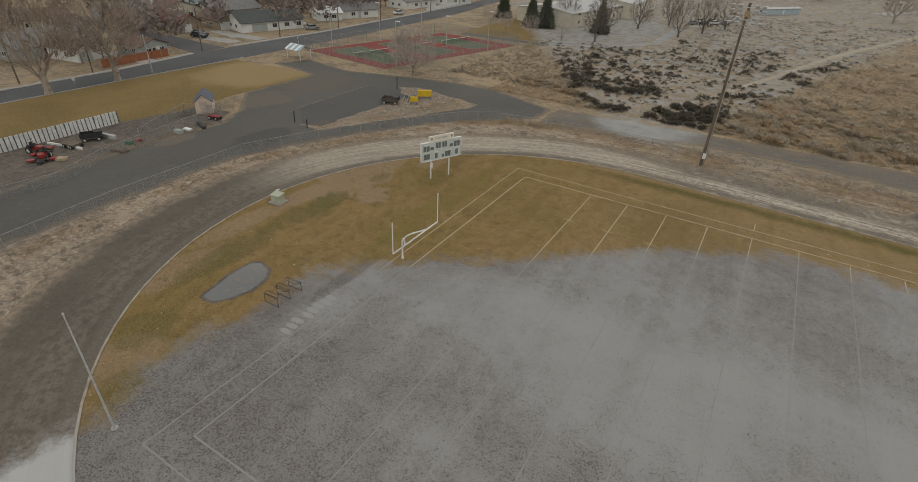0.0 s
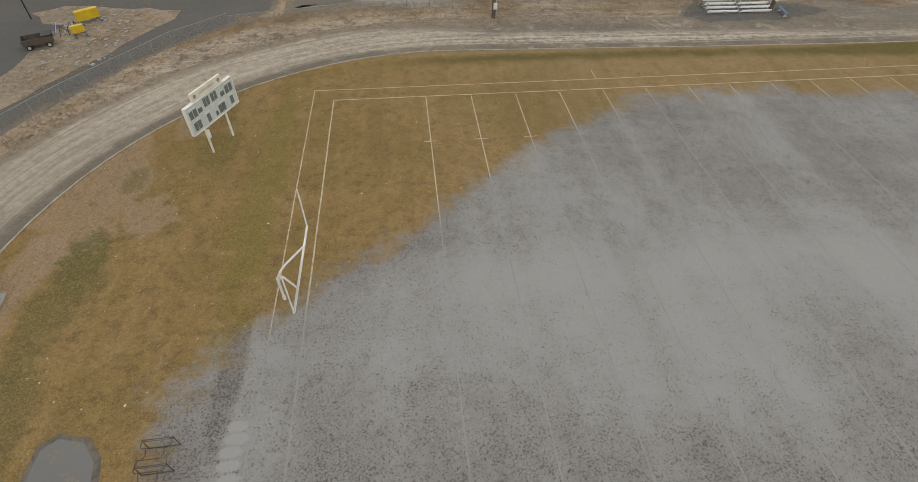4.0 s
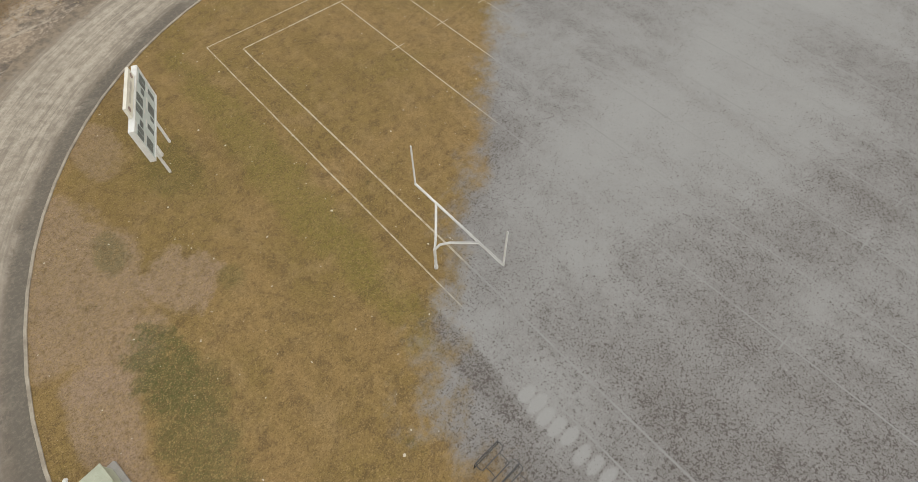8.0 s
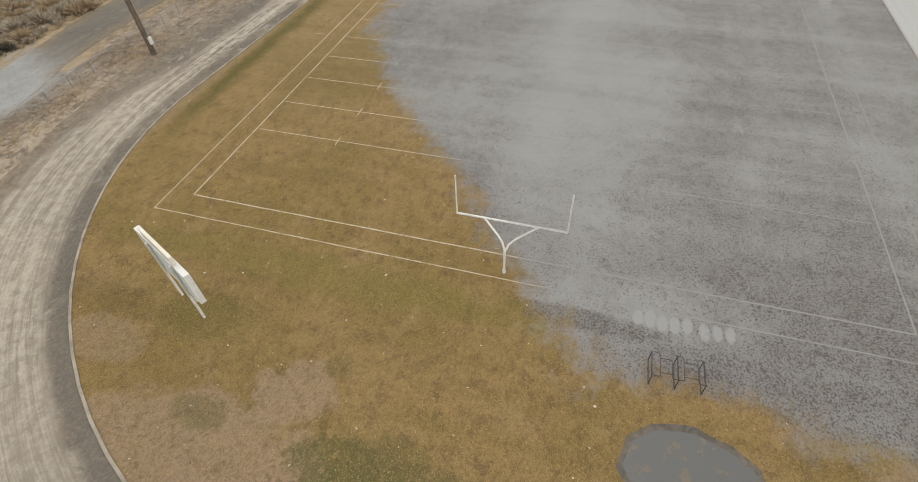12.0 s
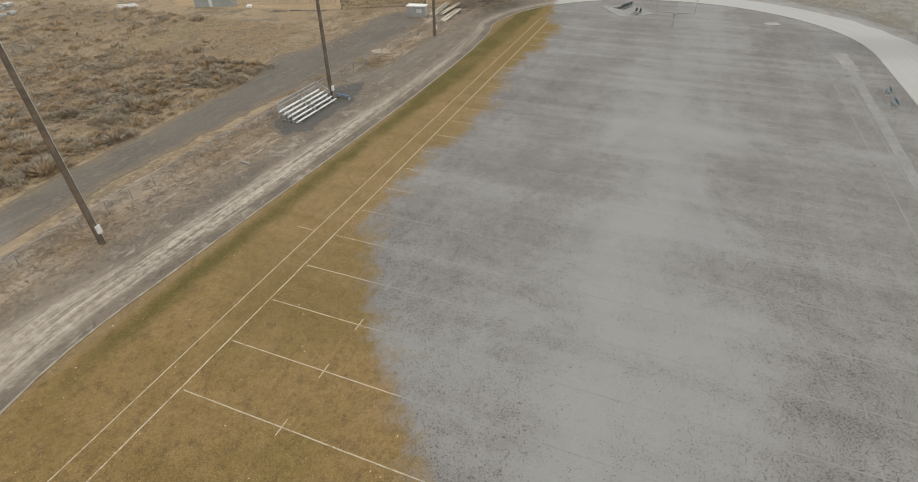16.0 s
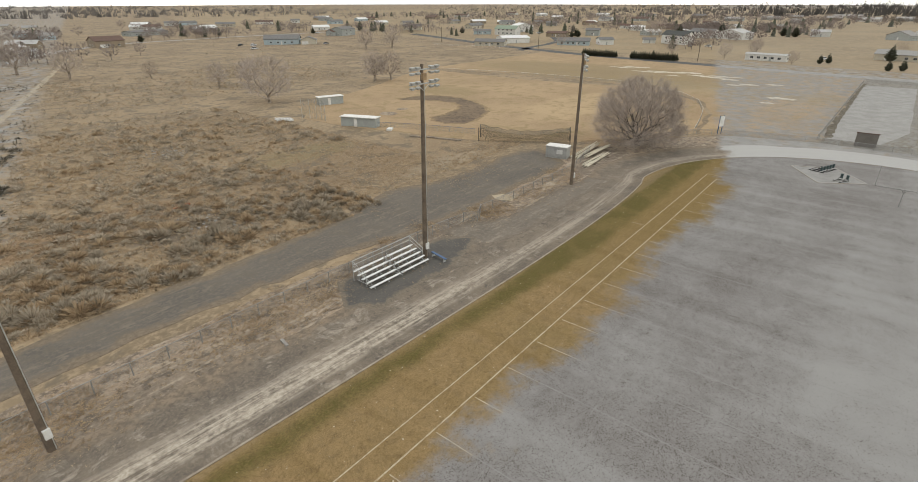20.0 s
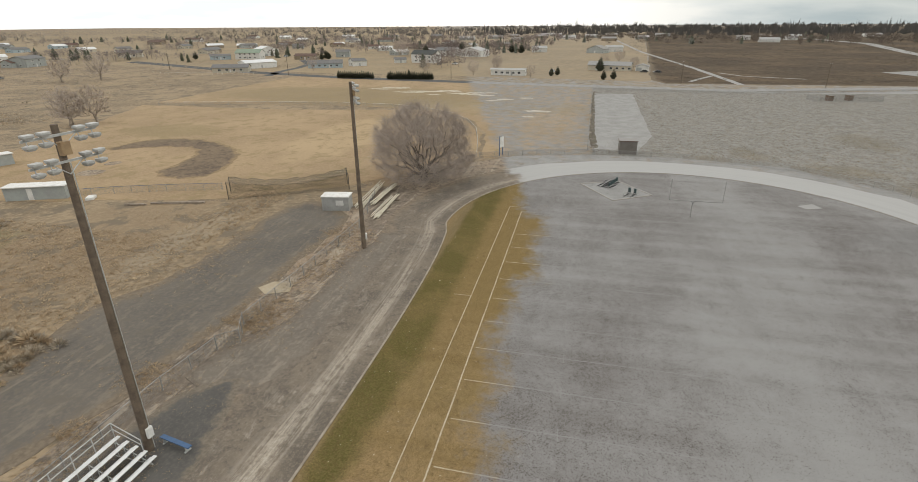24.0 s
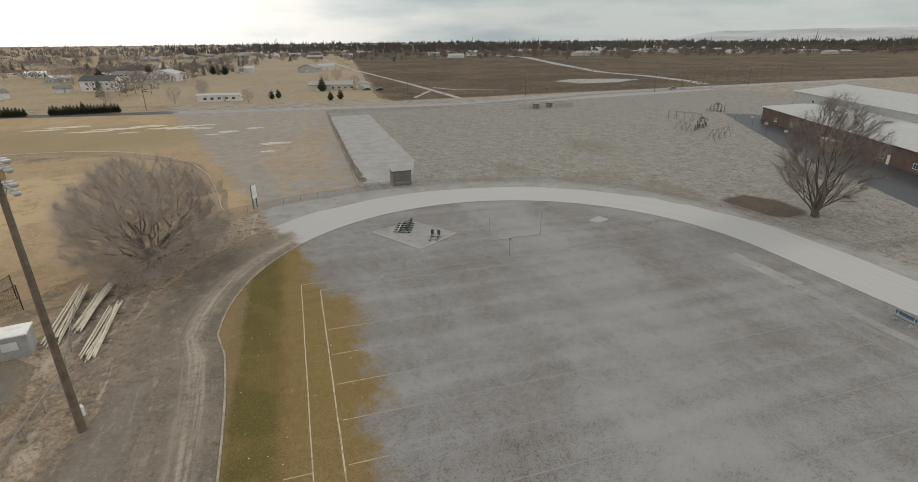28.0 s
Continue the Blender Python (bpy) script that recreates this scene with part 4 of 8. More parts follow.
sheet("infield", [(132.5, 149.0), (139.0, 148.6), (144.5, 145.5), (146.8, 139.5), (146.2, 132.0), (143.4, 125.0), (139.5, 119.0), (134.0, 114.0), (127.5, 111.4), (121.5, 109.6), (116.5, 109.8), (114.2, 113.5), (114.8, 119.2), (117.6, 122.0), (123.5, 121.8), (130.5, 123.6), (136.2, 126.8), (138.0, 130.5), (137.4, 137.5), (133.6, 143.5), (131.4, 146.4)], 0.04, INFIELD, "dark damp clay arc of a baseball infield", "field", 1.5, 0.5, 1.6)
sheet("pitchers_mound", [(122 + 1.7 * math.cos(a * 0.63), 135.8 + 1.7 * math.sin(a * 0.63)) for a in range(10)], 0.04, DIRT, "bare dirt round the pitcher's mound", "ground", 1.0, 0.3)
sheet("home_circle", [(114.5 + 2.4 * math.cos(a * 0.63), 134 + 2.4 * math.sin(a * 0.63)) for a in range(10)], 0.04, DIRT, "bare dirt round home plate", "ground", 1.0, 0.3)
sheet("south_road", [(400, 390), (330, 240), (306, 165), (293, 80), (281, -18), (302, -95), (309, -172), (316, -320), (306, -320), (299, -172), (292, -95), (273, -18), (284, 80), (297, 165), (320, 240), (388, 390)], 0.03, ROADTAR, "two-lane county road past the school grounds", "road", 8.0, 0.0)
silt_rng = random.Random(4)
for k, (x, y, rx, ry) in enumerate(((252, 106, 2.2, 9), (248, 112, 1.6, 8), (255, 97, 2.4, 6), (246, 86, 2.6, 6), (251, 82, 2.0, 7), (243, 79, 1.8, 4), (248, 92, 1.5, 5), (233, 70, 2.2, 3.4), (229, 74, 1.4, 3), (207, 55, 2.0, 4.4), (196, 57, 1.2, 2.2), (262, 122, 2.4, 7), (257, 128, 1.6, 6), (238, 62, 1.4, 3), (242, 100, 1.2, 3))):
    sheet("silt_patch", [(x + rx * math.cos(a * 0.4) * silt_rng.uniform(0.55, 1.2), y + ry * math.sin(a * 0.4) * silt_rng.uniform(0.7, 1.15)) for a in range(16)], 0.04 + 0.004 * (k % 5), SILT, "pale bare silt patch in the grass", "ground", 0.9, 0.35)
sheet("desert_path", [(6, 93), (18, 127), (37, 186), (75, 283), (112, 380), (113.5, 379.5), (76.6, 282.5), (38.8, 185.5), (19.6, 126.5), (7.4, 92.5)], 0.02, TRODDEN, "pale foot path through the brush", "path", 4.0, 0.4)
sheet("desert_track", [(40.6, 181), (81, 265), (131, 360), (132.6, 359), (82.6, 264), (42, 180)], 0.021, DESERT, "pale wheel track through the brush", "path", 4.0, 0.5)
sheet("far_track", [(322, -187), (340.4, -193.6), (393.4, -199.8), (451, -195), (588, -227), (807, -286), (1099, -296), (1537, -303), (1537, -313), (1099, -308), (807, -300), (588, -237), (450, -203), (393.4, -207.8), (340.4, -201.6), (320, -193)], 0.024, CONCRETE, "pale gravel road across the brushland", "path", 10.0, 0.5)
sheet("far_path", [(299.9, -26.3), (394.9, -21.8), (580.9, -7.3), (800.0, -2.3), (1176.0, 4.7), (1176.0, 1.3), (800.0, -5.7), (581.1, -10.7), (395.1, -25.2), (300.1, -29.7)], 0.024, CONCRETE, "pale path across the brushland", "path", 10.0, 0.4)
sheet("far_path", [(330.1, -64.6), (343.3, -38.3), (361.6, -30.1), (362.4, -31.9), (344.7, -39.7), (331.9, -65.4)], 0.026, CONCRETE, "pale foot path in the brush", "path", 5.0, 0.2)
sheet("far_path", [(311.4, -7.1), (343.4, -23.1), (342.6, -24.9), (310.6, -8.9)], 0.028, CONCRETE, "short pale foot path in the brush", "path", 5.0, 0.2)
sheet("frozen_pond", [(379, -118), (391, -139), (383, -163), (371, -180), (354, -152), (355, -124)], 0.026, STRIP, "snow-covered frozen pond in the brush", "water", 6.0, 1.5)
sheet("snow_field", [(960, -600), (1400, -640), (1900, -900), (1580, -1480), (1075, -1190), (965, -720)], 0.026, STRIP, "white snow field before the far trees", "field", 20.0, 6.0)
sheet("mown_strip", [(257, 36.9), (257.5, 22), (173, 23.5), (156, 28), (155.5, 37.6)], 0.027, STRIP, "smooth mown strip under snow beside the fence", "field", 6.0, 0.2)
sheet("fence_weeds", [(157, 38.4), (175, 38.8), (200, 38.4), (240, 38.0), (262, 37.4), (262, 36.6), (240, 37.0), (200, 37.2), (175, 37.4), (157, 36.8)], 0.031, WEEDBAND, "dark dead weeds along the foot of the long fence", "ground", 2.0, 0.5)
sheet("road_verge", [(278, 8), (271.8, -19), (271, -43), (280, -110), (290, -172), (296.5, -172), (290, -95), (271.8, -43), (276, -19), (280, 8)], 0.027, STRIP, "snowy verge beside the county road", "ground", 5.0, 0.5)
sheet("far_street", [(56.6, 342.1), (79.6, 379.2), (102.9, 413.5), (137.4, 452.0), (178.9, 477.9), (267.9, 488.0), (420.1, 484.0), (419.9, 476.0), (268.1, 480.0), (181.1, 470.1), (142.6, 446.0), (109.1, 408.5), (86.4, 374.8), (63.4, 337.9)], 0.026, CONCRETE, "pale street between the far houses", "road", 8.0, 0.2)
sheet("farm_lane", [(303.3, 216.4), (329.5, 224.4), (359.5, 228.4), (388.9, 237.2), (428.6, 264.1), (431.4, 259.9), (391.1, 232.8), (360.5, 223.6), (330.5, 219.6), (304.7, 211.6)], 0.03, ROADTAR, "asphalt lane to the houses across the county road", "road", 5.0, 0.2)
sheet("sled_pad", [(126.8, 40.2), (129.6, 33.6), (122.4, 28.6), (118.2, 35.0)], 0.07, ASPHALT, "square asphalt pad in the turf", "ground", 2.0, 0.1)
for a, b in zip([(126.8, 40.2), (129.6, 33.6), (122.4, 28.6), (118.2, 35.0)], [(129.6, 33.6), (122.4, 28.6), (118.2, 35.0), (126.8, 40.2)]):
    g = Geo()
    g.box(((a[0] + b[0]) / 2, (a[1] + b[1]) / 2, 0.06), (math.dist(a, b), 0.3, 0.1), math.degrees(math.atan2(b[1] - a[1], b[0] - a[0])), 0.03)
    solid("pad_edging", g, KERB, "pale concrete edging of the pad", "edging", kind="structure")
sheet("small_pad", [(121.2, 7.3), (122.7, 4.6), (120.7, 3.9), (119.8, 6.4)], 0.09, CONCRETE, "small square concrete pad", "ground", 2.0, 0.0)
sheet("jump_pit", [(103.5, -4.4), (94, -4.8), (94, -2.6), (103.5, -2.2)], 0.062, DIRT, "long jump pit of churned dark sand", "ground", 1.0, 0.3)
sheet("jump_runway", [(94, -4.2), (45, -3.2), (45, -2.0), (94, -3.0)], 0.06, RUNWAY, "narrow runway beside the track", "ground", 4.0, 0.05)
sheet("school_yard", [(213, -104), (160, -72), (90, -38), (84, -50), (150, -86), (205, -114)], 0.03, WETYARD, "wet dark asphalt playground beside the school", "ground", 4.0, 0.2)
sheet("bare_ring", [(118.6 + 6.6 * math.cos(a * 0.3927), -24.4 + 5.4 * math.sin(a * 0.3927)) for a in range(16)], 0.04, BAREEARTH, "bare brown ground beside the tree", "ground", 3.0, 0.6, 1.2)
sheet("drive", [(-73, 157), (-45, 154.5), (-28, 162.5), (-15, 183), (-16, 229), (-12, 229), (-11.5, 180), (-26, 159), (-44, 151), (-73, 153)], 0.03, ROADTAR, "curved asphalt drive before a low building", "road", 4.0, 0.2)
sheet("courtyard_lawn", [(-75, 158), (-45, 156), (-29, 164), (-17, 184), (-18, 232), (-44, 262), (-80, 230)], 0.025, LAWN, "lawn before a low building, under thin snow", "lawn", 4.0, 0.3)

# tennis courts
RED = earth("court_red", ((0.23, 0.062, 0.055), (0.19, 0.055, 0.05), (0.26, 0.08, 0.07)), 0.1, 2.0, bump=0.1)
GREEN = earth("court_green", ((0.105, 0.13, 0.085), (0.09, 0.11, 0.075), (0.125, 0.145, 0.10)), 0.1, 2.0, bump=0.1)
COURT = pose(-57.3, 91.2, 0, 0, 0, math.degrees(math.atan2(5.8, -31.2)))


def on_court(x, y):
    v = COURT @ Vector((x, -y, 0))
    return (v.x, v.y)


sheet("court_slab", [on_court(*p) for p in ((0, 0), (31.7, 0), (31.7, 54), (0, 54))], 0.04, RED, "worn red tennis court surround", "court", 4.0, 0.0)
for k in range(3):
    y = 4.0 + 17 * k
    sheet("tennis_court", [on_court(*p) for p in ((4, y), (27.8, y), (27.8, y + 11), (4, y + 11))], 0.05, GREEN, "faded green tennis court with white lines", "court", 4.0, 0.0)
    for (a, b), (c, d) in (((4, y), (27.8, y)), ((4, y + 11), (27.8, y + 11)), ((4, y), (4, y + 11)), ((27.8, y), (27.8, y + 11)), ((4, y + 1.4), (27.8, y + 1.4)), ((4, y + 9.6), (27.8, y + 9.6)), ((9.5, y + 5.5), (22.3, y + 5.5)), ((9.5, y + 1.4), (9.5, y + 9.6)), ((22.3, y + 1.4), (22.3, y + 9.6))):
        tagged(stripe(on_court(a, b), on_court(c, d), 0.09, 0.056), "white court line")
    net = thing("tennis_net", "sagging dark tennis net with a white band", "net", group="tennis nets")
    pa, pb = fit_to_view(*on_court(15.9, y - 0.9)), fit_to_view(*on_court(15.9, y + 11.9))
    for q in (pa, pb):
        g = Geo()
        g.tube((*q, 0.04), (*q, 1.1), 0.05, n=8)
        part("post", g, GALV, net)
    g = Geo()
    g.add([(*pa, 0.08), (*pb, 0.08), (*pb, 0.95), (*pa, 0.95)], [(0, 1, 2, 3)])
    part("netting", g, NETTING, net)
    g = Geo()
    g.tube((*pa, 1.0), (*pb, 1.0), 0.05, n=6)
    part("band", g, WHITE, net, "white canvas band")

# ---- things on and round the field ----
def goalpost(name, m, label, stout=1.0, mat=None):
    mat = mat or WHITE
    t = thing(name, label, "goalpost", m, "football goalposts")
    g = Geo()
    g.tube((0, 0, 0.03), (0, 0, 2.1), 0.085 * stout, n=10)
    g.tube((0, 0, 0.03), (0, 0, 0.3), 0.12 * stout, n=10)
    part("post", g, mat, t)
    for s in (-1, 1):
        g = Geo()
        pts = [(0, 0, 2.05), (0.25, s * 0.18, 2.5), (0.6, s * 0.55, 2.75), (1.65, s * 1.75, 3.05)]
        for a, b in zip(pts, pts[1:]):
            g.tube(a, b, 0.07 * stout, n=8)
        part("arm", g, mat, t)
    g = Geo()
    g.tube((1.65, -3.58, 3.05), (1.65, 3.58, 3.05), 0.075 * stout, n=10)
    part("crossbar", g, mat, t)
    for s in (-1, 1):
        g = Geo()
        g.tube((1.65, s * 3.55, 3.05), (1.65, s * 3.55, 6.15), 0.05 * stout, n=8)
        part("upright", g, mat, t)
    return t


goalpost("goalpost", pose(-1.5, 23.68, 0), "white steel football goalpost on a forked post")
# South post: its backlit look is put in as thinner, dull grey steel.
goalpost("goalpost", pose(112.6, 24.2, 0, 0, 0, 180), "football goalpost standing in thin snow, thinned and greyed for its backlit look", 0.75, FENCING)

# scoreboard
BOARD = plain("scoreboard_face", (0.58, 0.62, 0.60), (0.50, 0.54, 0.52), 0.8, 0.5)
DIGIT = plain("digit_panel", (0.17, 0.185, 0.18), (0.12, 0.13, 0.13), 2.0, 0.5, snowy=0)
CREAM = plain("cream_sign", (0.74, 0.70, 0.60), (0.66, 0.61, 0.51), 1.0, 0.6)
MAROON = plain("maroon_print", (0.36, 0.27, 0.23), (0.30, 0.22, 0.19), 2.0, 0.7, snowy=0)
sb = thing("scoreboard", "white electric scoreboard with dark number panels on two steel posts", "scoreboard", pose(-9.0, 41.97, 0, 0, 0, 65.5) @ Matrix.Diagonal((0.95, 0.95, 0.95, 1)))
for x in (-1.45, 1.45):
    g = Geo()
    g.box((x, 0.22, 2.6), (0.18, 0.16, 5.2), 0, 0.03)
    part("post", g, WHITE, sb)
g = Geo()
g.box((-1.45, 0.0, 2.05), (0.3, 0.2, 0.75), 0, 0.03)
part("control_box", g, WHITE, sb, "small white control box")
g = Geo()
g.box((0, 0, 4.1), (6.1, 0.26, 2.5), 0, 0.03)
part("cabinet", g, BOARD, sb)
for a, b, c, d in ((0, 5.36, 6.2, 0.07), (0, 2.84, 6.2, 0.07)):
    g = Geo()
    g.box((a, -0.03, b), (c, 0.36, d))
    part("trim", g, WHITE, sb)
for x in (-3.07, 3.07):
    g = Geo()
    g.box((x, -0.03, 4.1), (0.07, 0.36, 2.58))
    part("trim", g, WHITE, sb)
head = Geo()
head.box((0, 0.0, 5.78), (3.9, 0.2, 0.72), 0, 0.03)
head = part("header_sign", head, CREAM, sb, "cream header sign with two round crests")
for x in (-1.55, 1.55):
    g = Geo()
    g.tube((x, -0.102, 5.78), (x, -0.115, 5.78), 0.17, n=20)
    part("crest", g, MAROON, head)
g = Geo()
g.box((0, -0.106, 5.78), (2.0, 0.012, 0.2))
part("lettering", g, plain("faded_print", (0.6, 0.55, 0.47), snowy=0), head, "faded lettering bar")
for x, z, w, h in ((-2.6, 4.55, 0.42, 0.7), (-2.1, 4.55, 0.42, 0.7), (-1.5, 4.5, 0.5, 0.4), (-0.75, 4.8, 0.34, 0.75), (-0.35, 4.8, 0.34, 0.75), (0.25, 4.8, 0.34, 0.75), (0.65, 4.8, 0.34, 0.75), (1.5, 4.5, 0.5, 0.4), (2.15, 4.6, 0.42, 0.75),
                   (2.65, 4.6, 0.42, 0.75), (-2.5, 3.45, 0.4, 0.75), (-2.05, 3.45, 0.4, 0.75), (-0.85, 3.4, 0.42, 0.75), (0.2, 3.25, 0.3, 0.4), (0.75, 3.4, 0.42, 0.75), (1.2, 3.4, 0.42, 0.75), (2.4, 3.45, 0.42, 0.75)):
    g = Geo()
    g.box((x, -0.137, z), (w, 0.02, h))
    part("digit_panel", g, DIGIT, sb)
for x, z, w in ((-2.35, 5.1, 0.9), (2.4, 5.15, 0.9), (-2.3, 3.98, 0.9), (-0.8, 3.95, 0.7), (1.0, 3.95, 1.1), (2.4, 3.98, 0.6), (0, 4.2, 0.5)):
    g = Geo()
    g.box((x, -0.134, z), (w, 0.012, 0.13))
    part("caption_bar", g, WHITE, sb, "white caption bar")

# transformer box and pedestal
BOXGREEN = plain("utility_green", (0.42, 0.43, 0.33), (0.35, 0.36, 0.27), 1.5, 0.6)
ub = thing("utility_box", "pale green transformer box on a concrete pad in the turf", "utility box", pose(-20.2, 25.0, 0.04, 0, 0, 8))
g = Geo()
g.box((0, 0, 0.07), (1.7, 1.5, 0.14), 0, 0.05)
part("pad", g, CONCRETE, ub)
g = Geo()
g.box((0, 0, 0.55), (1.2, 1.0, 0.82), 0, 0.05)
g.add([(-0.64, -0.54, 0.96), (0.64, -0.54, 0.96), (0.64, 0.54, 1.06), (-0.64, 0.54, 1.06), (-0.64, -0.54, 1.03), (0.64, -0.54, 1.03), (0.64, 0.54, 1.13), (-0.64, 0.54, 1.13)],
      [(0, 3, 2, 1), (4, 5, 6, 7), (0, 1, 5, 4), (1, 2, 6, 5), (2, 3, 7, 6), (3, 0, 4, 7)])
part("cabinet", g, BOXGREEN, ub)
g = Geo()
g.box((0, -0.51, 0.55), (0.03, 0.03, 0.7)), g.box((0.12, -0.53, 0.55), (0.08, 0.06, 0.14))
part("latch", g, GALV, ub)
ped = thing("pedestal", "white cable pedestal with a bent top beside the box", "pedestal", pose(-21.4, 25.9, 0.04, 0, 0, 30))
g = Geo()
g.tube((0, 0, 0), (0, 0, 0.8), 0.11, n=10), g.tube((0, 0, 0.75), (0.35, 0, 0.95), 0.12, 0.1, n=10)
part("body", g, WHITE, ped)

# rain puddle
n = Nodes("puddle_water")
mud = n.step(n.noise(0.9, 5.0), 0.52, 0.66)
n.done(n.mix((0.125, 0.121, 0.115), (0.16, 0.13, 0.095), mud), n.step(mud, 0.0, 1.0, 0.06, 0.5), 0.0, 0.5)
sheet("puddle", [(-11.9, 9.3), (-10.6, 9.4), (-9.7, 10.4), (-9.4, 11.8), (-9.6, 13.7), (-10.6, 15.1), (-11.9, 15.4), (-12.6, 14.8), (-12.6, 12.4), (-12.3, 11.0)], 0.056, n.m, "shallow grey rain puddle in the turf", "water", 0.5, 0.16)
sheet("puddle_rim", [(-12.1, 9.0), (-10.5, 9.1), (-9.4, 10.2), (-9.1, 11.8), (-9.3, 13.9), (-10.4, 15.4), (-12.0, 15.7), (-12.9, 15.0), (-12.9, 12.4), (-12.6, 10.9)], 0.053, YARD, "muddy rim of the puddle", "ground", 0.5, 0.2)

# steel agility frame: three upright rectangles, rounded hoops between them and tie bars
fr = thing("training_frame", "black steel agility frame of linked hoops standing on the turf", "training frame", pose(-6.3, 13.05, 0.05, 0, 0, 2))
for y in (1.35, 0.0, -1.35):
    g = Geo()
    g.line([(-0.78, y, 0.02), (0.78, y, 0.02), (0.74, y, 0.95), (-0.74, y, 0.95), (-0.78, y, 0.02)], 0.024)
    up = part("upright", g, BLACK, fr)
    g = Geo()
    g.tube((-0.76, y, 0.78), (0.75, y, 0.78), 0.02)
    part("mid_bar", g, BLACK, up)
for y0, y1 in ((1.35, 0.92), (0.32, -0.3), (-1.0, -1.35)):
    g = Geo()
    c = 0.1
    g.line([(-0.74, y0 - c, 0.93), (-0.66, y0, 0.95), (0.62, y0, 0.95), (0.72, y0 - c, 0.93), (0.72, y1 + c, 0.93), (0.62, y1, 0.92), (-0.66, y1, 0.92), (-0.74, y1 + c, 0.93), (-0.74, y0 - c, 0.93)], 0.026)
    part("hoop", g, BLACK, fr)
for y0, y1 in ((0.92, 0.32), (-0.3, -1.0)):
    for x in (-0.48, 0.4):
        g = Geo()
        g.line([(x, y0, 0.92), (x + 0.05, (y0 + y1) / 2, 0.84), (x, y1, 0.92)], 0.02)
        part("tie_bar", g, BLACK, fr)

# tall flag pole at the north-west corner
g = Geo()
g.tube((-4.6, -2.3, 0.03), (-4.6, -2.3, 9.2), 0.075, 0.04, n=8)
g.tube((-4.6, -2.3, 0.03), (-4.6, -2.3, 0.14), 0.22, 0.2, n=10)
g.tube((-4.6, -2.3, 9.2), (-4.6, -2.3, 9.32), 0.07, 0.03, n=8)
solid("pole", g, GALV, "thin galvanised steel pole at the corner of the turf", "pole")

# light poles


BALLAST = plain("tan_painted_steel", (0.36, 0.25, 0.14), (0.28, 0.19, 0.11), 2.0, 0.6)


LAMPSTEEL = plain("dull_lamp_housing", (0.50, 0.495, 0.475), (0.40, 0.395, 0.38), 2.0, 0.5, 0.1)


def light_pole(m, h, label):
    t = thing("light_pole", label, "light pole", m, "floodlight poles")
    g = Geo()
    g.tube((0, 0, 0), (0, 0, h), 0.30, 0.17, n=14)
    part("mast", g, POLEWOOD, t, "weathered timber mast")
    for z in (h - 0.5, h - 1.9):
        g = Geo()
        g.box((0, -0.24, z), (4.0, 0.1, 0.12))
        arm = part("crossarm", g, GALV, t)
        for x in (-1.75, -0.95, 0.95, 1.75):
            for up in (0.24, -0.3):
                g = Geo()
                g.tube((x, -0.24, z), (x, -0.3, z + up), 0.03)
                g.box((x, -0.42, z + up + 0.02), (0.52, 0.42, 0.1), 0, 0.04)
                g.add([(x - 0.26, -0.63, z + up - 0.03), (x + 0.26, -0.63, z + up - 0.03), (x + 0.26, -0.21, z + up - 0.03), (x - 0.26, -0.21, z + up - 0.03), (x - 0.15, -0.52, z + up - 0.17), (x + 0.15, -0.52, z + up - 0.17), (x + 0.15, -0.3, z + up - 0.17), (x - 0.15, -0.3, z + up - 0.17)],
                      [(0, 1, 5, 4), (1, 2, 6, 5), (2, 3, 7, 6), (3, 0, 4, 7), (4, 5, 6, 7)])
                part("floodlight", g, LAMPSTEEL, arm, "flat aluminium floodlight")
        for s in (-1, 1):
            g = Geo()
            g.tube((0, -0.2, z - 0.7), (s * 0.9, -0.24, z), 0.03)
            part("brace", g, GALV, t)
    g = Geo()
    g.box((0.0, -0.3, h - 1.2), (0.55, 0.3, 0.7), 0, 0.03)
    part("ballast_box", g, BALLAST, t, "tan ballast box between the arms")
    g = Geo()
    g.tube((0.2, -0.24, 0.1), (0.14, -0.22, h - 2), 0.035, n=6)
    part("conduit", g, GALV, t)
    g = Geo()
    g.box((0.05, -0.36, 1.6), (0.45, 0.22, 0.75), 0, 0.03)
    part("switch_box", g, WHITE, t, "pale switch box")
    return t


light_pole(pose(19.0, 67.9, 0, 0, 0, 4), 21.5, "tall weathered timber floodlight pole beside the track")
light_pole(pose(56.6, 67.75, 0, 1.0, 0, -3), 22.0, "tall timber floodlight pole behind the bleachers")
light_pole(pose(91.75, 66.9, 0, 0, 0, 34), 20.6, "tall timber floodlight pole near the track bend")

# bleachers
BLUE = plain("blue_paint", (0.055, 0.12, 0.24), (0.045, 0.095, 0.19), 1.5, 0.5)


